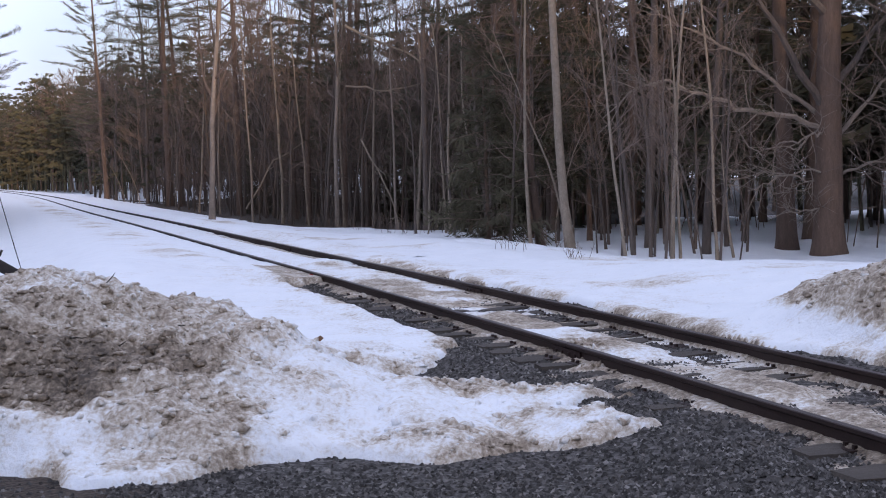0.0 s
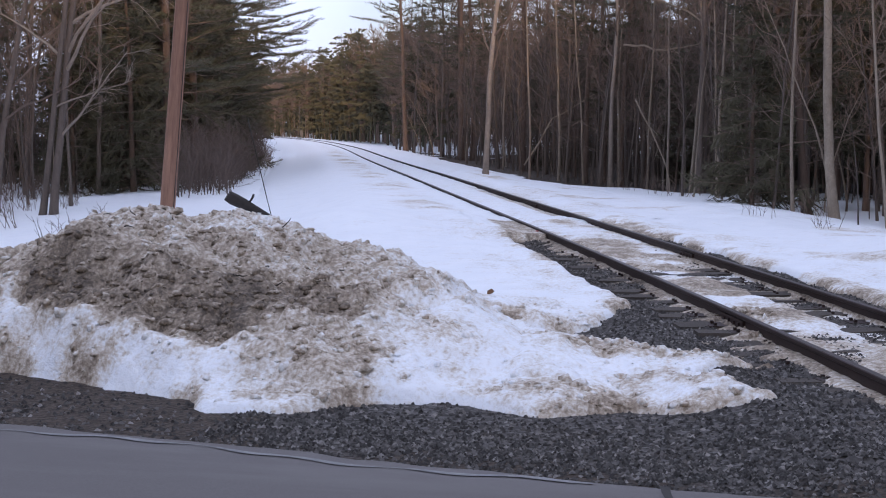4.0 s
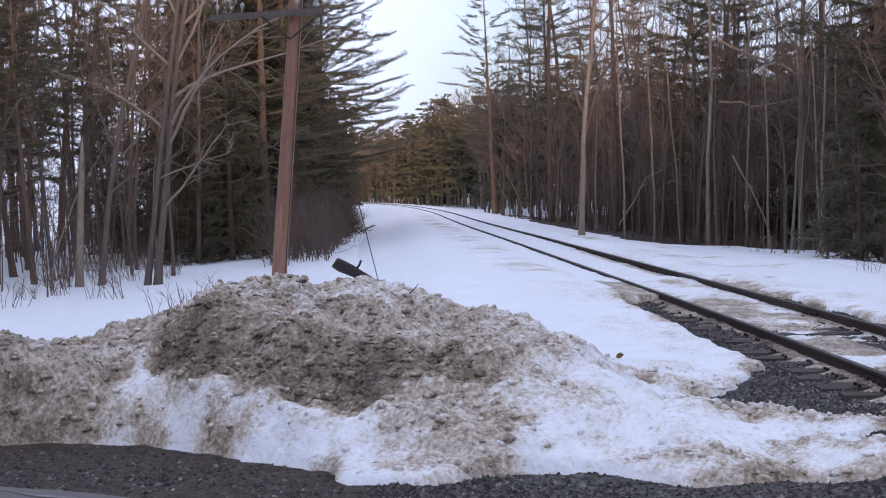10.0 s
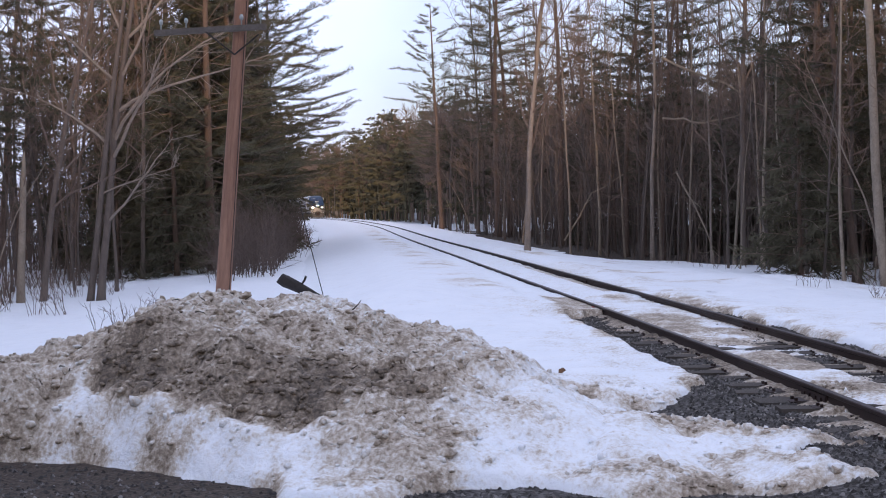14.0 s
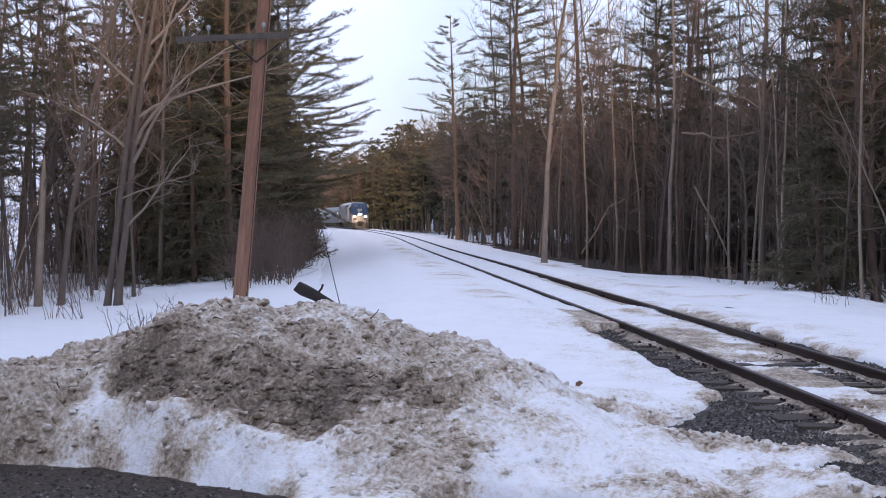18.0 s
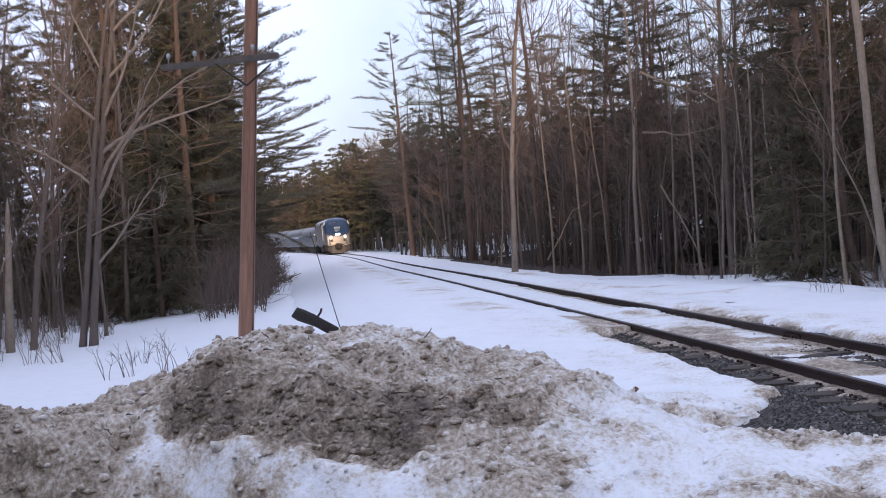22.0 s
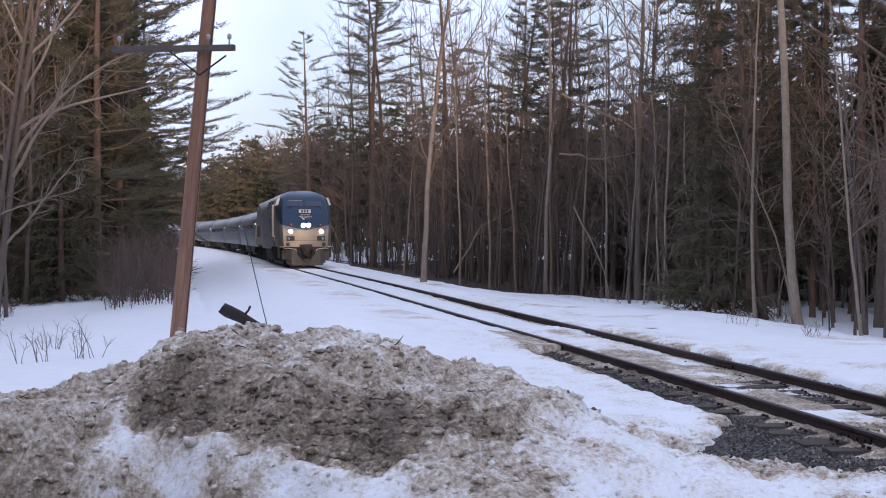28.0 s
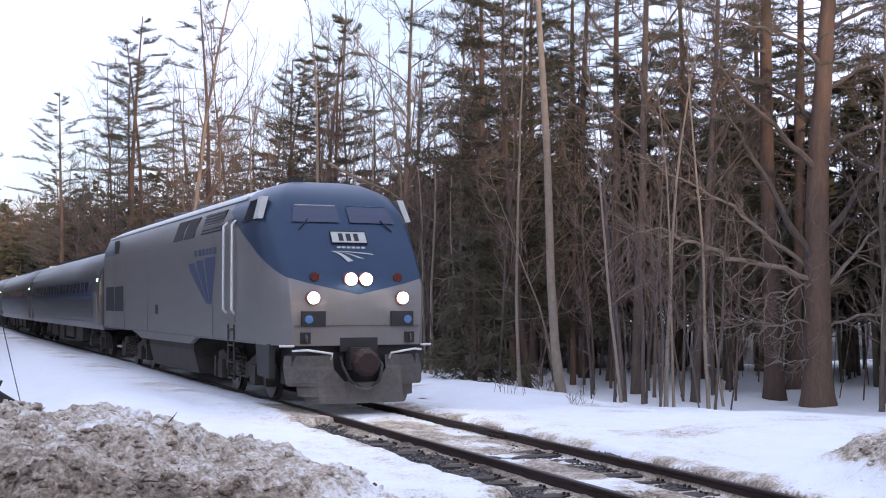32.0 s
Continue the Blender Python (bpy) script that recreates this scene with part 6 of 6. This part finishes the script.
            part("emblem_band", e, M_GREYBLUE, ob, "slate blue emblem band")
        # pale strip along the roof edge, a painted highlight of the sky
        edge = Build()
        edge.loft([[(s * 1.30, -d, 4.0), (s * 1.345, -d, 4.0), (s * 1.30, -d, 4.06), (s * 1.25, -d, 4.06)] for d in (2.9, 8, 14, 20.4)])
        part("roof_shine", edge, M_PALE, ob, "pale strip painting the sky reflection along the roof edge")
        for k in range(6):
            e = Build()
            e.box(s * 1.52 - 0.01, -6.8 + k * 0.37, 2.98, s * 1.52 + 0.008, -6.55 + k * 0.37, 3.12)
            part("lettering_mark", e, M_GREYBLUE, ob)
        seam = Build()
        for d in (5.0, 12.6, 16.3):
            seam.box(s * 1.518 - 0.006, -d - 0.012, 1.2, s * 1.518 + 0.006, -d + 0.012, 3.4)
        seam.box(s * 1.518 - 0.006, -20.3, 1.17, s * 1.518 + 0.006, -1.5, 1.20)
        part("panel_seam", seam, M_LOWER, ob)
    # front face
    for s in (-1, 1):
        wb = Build()
        lo, hi = 3.44, 3.76
        nx, nz = 8, 4
        grid = []
        for j in range(nz + 1):
            z = lo + (hi - lo) * j / nz
            for i in range(nx + 1):
                x = 0.10 + (1.02 - 0.10 * j / nz - 0.10) * i / nx
                grid.append((s * x, -nose_depth(z) - 0.07 * max(0.0, x - 0.2) ** 1.5 + 0.03, z))
        for j in range(nz):
            for i in range(nx):
                k = j * (nx + 1) + i
                cell = (grid[k], grid[k + 1], grid[k + nx + 2], grid[k + nx + 1])
                wb.poly(*(cell if s < 0 else cell[::-1]))
        pane = part("windshield_pane", wb, M_TINTED, ob, "dark windshield pane")
        rod("windshield_trim", M_PALE if s > 0 else M_BLUE, pane, [(s * 0.12, -nose_depth(hi) + 0.02, hi + 0.012), (s * 0.9, -nose_depth(hi) - 0.02, hi + 0.012)], 0.012, 6)
        rod("wiper", M_BLACK, ob, [(s * 0.92, -nose_depth(3.3) - 0.02, 3.28), (s * 0.72, -nose_depth(3.5) + 0.03, 3.5)], 0.012, 6)
        # ditch light, marker, recess with lamp, small opening, grab irons, pilot step
        bz = disc("ditch_light", M_BEZEL, ob, (s * 0.86, -0.015, 2.02), 0.135, 0.06)
        disc("lens", M_LAMP, bz, (s * 0.86, 0.022, 2.02), 0.10, 0.03)
        mk = disc("marker_light", M_IRON, ob, (s * 0.80, -0.13, 2.40), 0.095, 0.10)
        disc("lens", M_DIM, mk, (s * 0.80, -0.07, 2.40), 0.07, 0.03)
        hb = disc("headlight", M_BEZEL, ob, (s * 0.145, -0.05, 2.36), 0.135, 0.12)
        disc("lens", M_LAMP, hb, (s * 0.145, 0.02, 2.36), 0.105, 0.03)
        # solid black blocks paint the dark inside the lamp and jack pockets
        rc = Build()
        rc.box(s * 0.85 - 0.22, -0.1, 1.50, s * 0.85 + 0.22, 0.018, 1.78)
        pocket = part("lamp_pocket", rc, M_DARK, ob, "black block painting the dark of a recessed pocket")
        disc("lamp", M_BLULAMP, pocket, (s * 0.95, 0.03, 1.63), 0.075, 0.03)
        so = Build()
        so.box(s * 1.0 - 0.09, -0.1, 1.20, s * 1.0 + 0.09, 0.012, 1.40)
        hole = part("jack_pocket", so, M_DARK, ob)
        rod("hook", M_PLOW, hole, [(s * 1.0, 0.02, 1.36), (s * 1.0, 0.05, 1.28), (s * 0.98, 0.02, 1.2)], 0.022)
        rod("front_grab_iron", M_WHITE, ob, [(s * 1.24, -0.02, 1.07), (s * 1.02, 0.18, 1.09), (s * 0.56, 0.20, 1.02), (s * 0.56, 0.10, 0.92)], 0.02, 8, "pale bent grab iron")
        rod("uncoupling_lever", M_WHITE, ob, [(s * 1.46, -0.1, 1.16), (s * 1.22, 0.02, 1.16)], 0.02, 8)
        bl = Build()
        ringz = []
        for z, fwd, wdt in ((0.98, 0.0, 1.30), (0.80, 0.03, 1.33), (0.74, 0.06, 1.33), (0.50, 0.12, 1.31), (0.44, 0.13, 1.28), (0.435, 0.13, 1.12), (0.25, 0.19, 1.09), (0.245, 0.19, 1.0), (0.13, 0.22, 0.95)):
            inner = 0.50 if z > 0.5 else 0.30
            ringz.append([(s * inner, fwd + 0.03, z), (s * 0.8, fwd - 0.02, z), (s * wdt, fwd - 0.30, z), (s * wdt, fwd - 0.35, z), (s * 0.8, fwd - 0.07, z), (s * inner, fwd - 0.03, z)])
        bl.loft(ringz)
        part("pilot_blade", bl, M_PLOW, ob, "dirty silver pilot plate")
    lowp = Build()
    lowp.loft([[(-0.31, f + 0.03, z), (0, f + 0.05, z), (0.31, f + 0.03, z), (0.31, f - 0.04, z), (-0.31, f - 0.04, z)] for z, f in ((0.50, 0.12), (0.13, 0.22))])
    part("pilot_centre", lowp, M_PLOW, ob)
    db = Build()
    db.box(-1.2, -0.9, 0.45, 1.2, -0.2, 1.17)
    part("buffer_beam", db, M_DARK, ob)
    # solid dark block on the face, painting the notch's dark hollow
    nt = Build()
    nt.box(-0.36, -0.2, 1.05, 0.36, 0.02, 1.30)
    part("coupler_notch", nt, M_DARK, ob)
    cb = Build()
    cb.loft([[(-0.2, y, 0.72), (0.2, y, 0.72), (0.2, y, 1.12), (-0.2, y, 1.12)] for y in (-0.3, 0.16)])
    dg = part("draft_gear", cb, M_TRUCK, ob)
    ck = Build()
    ck.loft([[(w * math.cos(a) * 0.5, y, 0.86 + w * math.sin(a) * 0.5) for a in [k * math.pi / 5 for k in range(10)]] for y, w in ((0.0, 0.3), (0.2, 0.34), (0.30, 0.52), (0.46, 0.50), (0.52, 0.36))])
    part("coupler", ck, M_RAIL, ob, "rusty knuckle coupler")
    for s in (-1, 1):
        rod("air_hose", M_BLACK, ob, [(s * 0.34, 0.0, 0.95), (s * 0.38, 0.22, 0.8), (s * 0.28, 0.34, 0.55), (s * 0.12, 0.40, 0.42)], 0.03)
    rod("coupler_chain", M_PLOW, ob, [(-0.3, 0.3, 0.55), (-0.15, 0.42, 0.42), (0.0, 0.45, 0.39), (0.15, 0.42, 0.42), (0.3, 0.3, 0.55)], 0.022)
    # number board and front emblem
    nb = Build()
    nb.box(-0.34, -0.03, -0.13, 0.34, 0.02, 0.13)
    board = part("number_board", nb, M_PALE, ob, "pale number board with dark bars", at=on_nose(0, 3.14, 0.01))
    for k in range(3):
        mb = Build()
        mb.box(-0.19 + k * 0.15, 0.02, -0.085, -0.10 + k * 0.15, 0.026, 0.085)
        part("number_bar", mb, M_DARK, board)
    fr = Build()
    for q in ((-0.35, -0.142, 0.35, -0.13), (-0.35, 0.13, 0.35, 0.142), (-0.35, -0.13, -0.34, 0.13), (0.34, -0.13, 0.35, 0.13)):
        fr.box(q[0], -0.03, q[1], q[2], 0.03, q[3])
    part("board_frame", fr, M_DARK, board)
    for k, (x0, z0, wide) in enumerate(((-0.40, 0.04, 0.050), (-0.17, -0.06, 0.060), (0.06, -0.13, 0.062))):
        e = Build()
        curve = lambda q, w: (x0 + (0.40 - x0) * q + w * 0.9, 0.0, z0 + (0.10 - z0) * (1 - (1 - q) ** 1.9) + w * (0.4 - 0.9 * k / 3))
        for i in range(8):
            u, v = i / 8, (i + 1) / 8
            w0, w1 = wide * (1 - 0.85 * u), wide * (1 - 0.85 * v)
            e.poly(curve(u, -w0), curve(v, -w1), curve(v, w1), curve(u, w0))
        part("emblem_stripe", e, M_PALE, ob, "pale curved emblem stripe", at=on_nose(0, 2.80, 0.016))
    em = Build()
    for k in range(6):
        em.box(-0.28 + k * 0.095, 0, -0.02, -0.21 + k * 0.095, 0.006, 0.02)
    part("lettering_mark", em, M_PALE, ob, at=on_nose(0, 2.955, 0.012))
    ln = Build()
    ln.box(-1.2, -0.05, 1.505, 1.2, 0.008, 1.525)
    part("face_seam", ln, M_PLOW, ob)
    for k in range(9):
        disc("rivet", M_PLOW, ob, (-1.0 + 0.25 * k, 0.006, 1.535), 0.012, 0.02, n=6)
    # roof
    for d, w in ((7.5, 0.55), (10.8, 0.6), (13.6, 0.6), (16.6, 0.6)):
        rb = Build()
        rb.tube([Vector((0, -d, 4.36)), Vector((0, -d, 4.46)), Vector((0, -d, 4.47))], [w, w, w - 0.06], 20)
        part("roof_fan", rb, M_LOWER, ob)
    ho = Build()
    ho.box(0.28, -2.75, 4.33, 0.52, -2.5, 4.46)
    part("horn", ho, M_DARK, ob)
    rod("antenna", M_DARK, ob, [(-0.3, -3.2, 4.34), (-0.3, -3.2, 4.5)], 0.015)
    ft = Build()
    ft.loft([[(1.35 * c, -y, 0.75 + 0.45 * n) for c, n in ((-0.9, -1), (0.9, -1), (1.0, 0.2), (1.0, 1), (-1.0, 1), (-1.0, 0.2))] for y in (7.6, 13.2)])
    part("fuel_tank", ft, M_TRUCK, ob)
    rear = Build()
    rear.box(-0.75, -21.05, 1.1, 0.75, -20.75, 3.5)
    part("gangway", rear, M_BLACK, ob)
    truck(ob, 4.35, 2.75, 0.5)
    truck(ob, 17.0, 2.75, 0.5)
    return ob, [wheelset(ob, d) for d in (2.97, 5.73, 15.62, 18.38)]


M_LOWER = grained("grey_panel", (0.12, 0.115, 0.11), (0.24, 0.235, 0.23), 2.5, 0.5, 0.25, 0.001, None, True, 0)


def coach():
    ob = empty("passenger_coach", "stainless steel passenger coach with a dark window band", "railway coach", group="coaches of the train")
    half = ((0.95, 1.40), (1.15, 1.48), (1.6, 1.565), (2.1, 1.595), (2.55, 1.57), (2.95, 1.48), (3.25, 1.32), (3.5, 1.08), (3.68, 0.78), (3.78, 0.42), (3.81, 0.0))
    ring = [(x, z) for z, x in half] + [(-x, z) for z, x in half[-2::-1]]
    b = Build()
    b.loft([[(x * k, -y, 0.95 + (z - 0.95) * k) for x, z in ring] for y, k in ((0.0, 0.985), (0.12, 1.0), (8, 1), (16, 1), (25.58, 1.0), (25.7, 0.985))])
    body = part("body", b, M_STAINLESS, ob, smooth=True)
    body.data.set_sharp_from_angle(angle=radians(40))
    for s in (-1, 1):
        bd = Build()
        strip = [(2.12, 1.602), (2.3, 1.598), (2.5, 1.582), (2.66, 1.555)]
        bd.loft([[(s * x, -y, z) for z, x in strip] + [(s * (x - 0.03), -y, z) for z, x in strip[::-1]] for y in (1.6, 24.1)])
        band = part("window_band", bd, M_BAND, ob)
        for k in range(18):
            y = 3.05 + k * 1.14
            w = Build()
            w.loft([[(s * (1.608 + e), -y - 0.31, 2.24), (s * (1.608 + e), -y + 0.31, 2.24), (s * (1.583 + e), -y + 0.31, 2.58), (s * (1.583 + e), -y - 0.31, 2.58)] for e in (-0.03, 0.004)])
            part("window", w, M_GLASS, band)
        st = Build()
        for z0, z1 in ((2.02, 2.09),):
            st.loft([[(s * q, -1.0, z0), (s * q, -24.7, z0), (s * q, -24.7, z1), (s * q, -1.0, z1)] for q in (1.57, 1.604)])
        part("stripe", st, M_BLUE, ob, "thin blue stripe")
        for y in (0.75, 24.95):
            dr = Build()
            dr.loft([[(s * q, -y - 0.42, 1.1), (s * q, -y + 0.42, 1.1), (s * (q + 0.03), -y + 0.42, 2.1), (s * (q - 0.08), -y + 0.42, 2.95), (s * (q - 0.08), -y - 0.42, 2.95), (s * (q + 0.03), -y - 0.42, 2.1)] for q in (1.48, 1.575)])
            part("door", dr, M_LOWER, ob, "grey vestibule door")
        for k in range(5):
            fl = Build()
            fl.loft([[(s * (1.505 + 0.075 * min(1, k / 2)) + s * e, -1.5, 1.18 + k * 0.15), (s * (1.505 + 0.075 * min(1, k / 2)) + s * e, -24.2, 1.18 + k * 0.15), (s * (1.51 + 0.075 * min(1, k / 2)) + s * e, -24.2, 1.21 + k * 0.15), (s * (1.51 + 0.075 * min(1, k / 2)) + s * e, -1.5, 1.21 + k * 0.15)] for e in (-0.02, 0.018)])
            part("flute", fl, M_STAINLESS, ob)
        ml = Build()
        ml.box(s * 1.56 - 0.03, -0.42, 2.56, s * 1.56 + 0.04, -0.32, 2.66)
        part("marker_lamp", ml, M_MARK, ob, "small lit marker lamp")
    for y0, y1, z0 in ((6.2, 8.2, 0.42), (9.0, 11.6, 0.5), (12.4, 14.0, 0.38), (14.8, 17.2, 0.46), (17.8, 19.3, 0.55)):
        eq = Build()
        eq.box(-1.3, -y1, z0, 1.3, -y0, 0.97)
        part("underfloor_box", eq, M_TRUCK, ob)
    for y in (-0.1, 25.75):
        gw = Build()
        gw.box(-0.6, -y - 0.12, 1.1, 0.6, -y + 0.12, 3.3)
        part("gangway", gw, M_BLACK, ob)
    rv = Build()
    rv.box(-0.5, -24.5, 3.78, 0.5, -1.2, 3.85)
    part("roof_cap", rv, M_STAINLESS, ob)
    for d in (3.6, 22.1):
        truck(ob, d, 2.6, 0.46)
        for e in (-1.3, 1.3):
            wheelset(ob, d + e, 0.46)
    return ob


LOCO, AXLES = locomotive()
COACHES = [coach()]
for _k in range(5):
    COACHES.append(copy_thing(COACHES[0], Matrix()))


# ---- crossing gate ----
M_ALU = grained("brushed_aluminium", (0.36, 0.37, 0.39), (0.50, 0.51, 0.53), 3, 0.35, 0.75, 0.0006, (4, 0.3, 4))
M_RED = plain("red_reflective", (0.30, 0.028, 0.03), 0.3)
M_SILVERFILM = plain("silver_reflective", (0.40, 0.42, 0.46), 0.35, 0.1)
M_REDGLOW = glow("lit_red_lens", (0.8, 0.01, 0.03), 0.32)
M_REDHOT = glow("lit_red_core", (1.0, 0.55, 0.55), 14)
M_REDLENS = plain("red_plastic", (0.5, 0.02, 0.03), 0.2)
GATE_AT = (2.105, -3.4, 1.115)
GATE_YAW = 2.2


def crossing_gate():
    ob = empty("crossing_gate_arm", "red and silver striped crossing gate arm with a lit red lamp", "crossing gate", pose(*GATE_AT, 3, 0, GATE_YAW))
    L = 5.32
    b = Build()
    b.loft([[(-0.027, y, -0.06), (0.027, y, -0.06), (0.027, y, 0.06), (-0.027, y, 0.06)] for y in (-0.6, L)])
    part("arm", b, M_ALU, ob, "brushed aluminium box arm")
    y, k = L - 0.02, 0
    while y > 0.2:
        n = 0.34 if k == 0 else 0.53
        for s in (-1, 1):
            p = Build()
            q = s * 0.0285
            slant = 0.0 if k == 0 else 0.10
            quad = [(q, y + slant, -0.056), (q, y, 0.056), (q, y - n, 0.056), (q, y - n + 0.10, -0.056)]
            p.poly(*(quad if s < 0 else quad[::-1]))
            part("stripe", p, M_RED if k % 2 == 0 else M_SILVERFILM, ob, "red reflective panel" if k % 2 == 0 else "silver reflective panel")
        y -= n
        k += 1
    for yy, zz in ((L - 0.34, 0.048), (L - 0.40, 0.02)):
        bo = Build()
        bo.tube([Vector((-0.028, yy, zz)), Vector((-0.038, yy, zz))], [0.003, 0.003], 8)
        bo.box(-0.041, yy - 0.002, zz - 0.005, -0.038, yy + 0.002, zz + 0.005)
        part("bolt", bo, M_BLACK, ob)
    rod("cable", M_BLACK, ob, [(0.022, L - 0.58, 0.08), (0.024, L - 0.66, 0.07), (0.024, L - 0.9, 0.066), (0.021, L - 1.6, 0.066), (0.022, L - 3, 0.066), (0.018, 0, 0.066)], 0.0058)
    lamp = new("lamp")
    lamp.parent = ob
    lamp.matrix_basis = pose(0.011, L - 0.522, 0.074, 0, 0, 1) @ Matrix.Scale(0.68, 4)
    br = Build()
    br.box(-0.028, -0.045, 0.0, 0.03, 0.05, 0.012)
    br.box(-0.006, -0.04, -0.02, 0.03, 0.03, 0.0)
    br.box(0.012, -0.035, 0.012, 0.03, 0.0, 0.04)
    br.box(-0.02, -0.03, 0.012, 0.012, 0.03, 0.028)
    part("bracket", br, M_BLACK, lamp)
    c = Vector((0, 0, 0.082))
    rim = Build()
    rim.tube([c + Vector((x, 0, 0)) for x in (-0.0172, -0.017, 0.017, 0.0172)], [0.05, 0.060, 0.060, 0.05], 32)
    part("rim", rim, M_RIM, lamp, "grey plastic rim", True)
    for s in (-1, 1):
        ln = Build()
        ln.tube([c + Vector((s * x, 0, 0)) for x in (0.0165, 0.022, 0.028, 0.031)], [0.0525, 0.047, 0.028, 0.010], 32)
        lens = part("lens", ln, M_REDGLOW, lamp, "glowing red lens", True)
        core = Build()
        core.tube([c + Vector((s * x, 0, 0)) for x in (0.030, 0.034)], [0.011, 0.006], 14)
        part("bulb", core, M_REDHOT, lens)
        for a in range(6):
            u = a * math.pi / 3
            rib = Build()
            rib.tube([c + Vector((s * 0.0315, 0.010 * math.cos(u), 0.010 * math.sin(u))), c + Vector((s * 0.0245, 0.040 * math.cos(u), 0.040 * math.sin(u)))], [0.0016, 0.0016], 4)
            part("lens_rib", rib, M_REDLENS, lens)
    return ob


def gate_mast():
    """The post that carries the gate arm."""
    x, y, z = GATE_AT
    ob = empty("gate_mast", "grey steel post carrying the crossing gate arm", "gate mast", pose(x + 0.22, y, -0.23))
    rod("post", M_STEEL, ob, [(0, 0, -0.1), (0, 0, 2.6)], 0.06, 14)
    boxed("mechanism_box", M_STEEL, ob, (0.3, 0.5, 0.7), (0, 0, z + 0.2), bevel=0.02)
    rod("shaft", M_IRON, ob, [(-0.3, 0, z + 0.23), (-0.1, 0, z + 0.23)], 0.035)
    boxed("foot_plate", M_STEEL, ob, (0.4, 0.4, 0.05), (0, 0, 0.03), bevel=0.008)


M_RIM = plain("grey_plastic", (0.33, 0.33, 0.33), 0.5)
GATE = crossing_gate()
gate_mast()

# s of the locomotive's nose at each time
TRAIN = [(0, 366), (6, 304), (12, 244), (15, 214.0), (18, 184.0), (21, 147.0), (24, 107.4), (28, 54.6), (30, 30.5), (31, 19.0), (32, 6.7)]


def vehicle_pose(front, length):
    """A vehicle whose nose is at s = front; its own -y axis points to its rear."""
    a, b = Vector(on_track(front + length * 0.18)[:3]), Vector(on_track(front + length * 0.82)[:3])
    d = (b - a).normalized()
    nose = (a + b) / 2 - d * length / 2
    return pose(nose.x, nose.y, nose.z, 0, 0, math.degrees(math.atan2(-d.x, d.y) + math.pi))


def smooth_run(t):
    """The nose's place between the given times, with an even speed through them."""
    ts, ss = [v[0] for v in TRAIN], [v[1] for v in TRAIN]
    v = np.gradient(np.array(ss, float), np.array(ts, float))
    k = min(max(int(np.searchsorted(ts, t, side="right")) - 1, 0), len(ts) - 2)
    h = ts[k + 1] - ts[k]
    u = (t - ts[k]) / h
    return ((2 * u ** 3 - 3 * u ** 2 + 1) * ss[k] + (u ** 3 - 2 * u ** 2 + u) * h * v[k] + (3 * u ** 2 - 2 * u ** 3) * ss[k + 1] + (u ** 3 - u ** 2) * h * v[k + 1])


def motions():
    times = [k * 0.5 for k in range(65)]
    front = [float(smooth_run(t)) for t in times]
    walk(LOCO, [(t, vehicle_pose(f, 20.8)) for t, f in zip(times, front)])
    for k, c in enumerate(COACHES):
        walk(c, [(t, vehicle_pose(f + 21.2 + 26.0 * k, 25.7)) for t, f in zip(times, front)])
    # wheels roll with the way covered
    fine = [k / 15 for k in range(481)]
    for ax in AXLES:
        base = ax.matrix_basis.copy()
        walk(ax, [(t, base @ pose(0, 0, 0, -math.degrees((front[0] - float(smooth_run(t))) / 0.5))) for t in fine])
    angles = [(0, 62), (2, 36), (4, 10.5), (4.8, 5.7), (5.1, 5.0), (5.5, 3.45), (6, 2.25), (6.5, 1.1), (7.5, 0.0), (32, 0)]
    walk(GATE, [(t, pose(*GATE_AT, a, 0, GATE_YAW)) for t, a in angles])


motions()
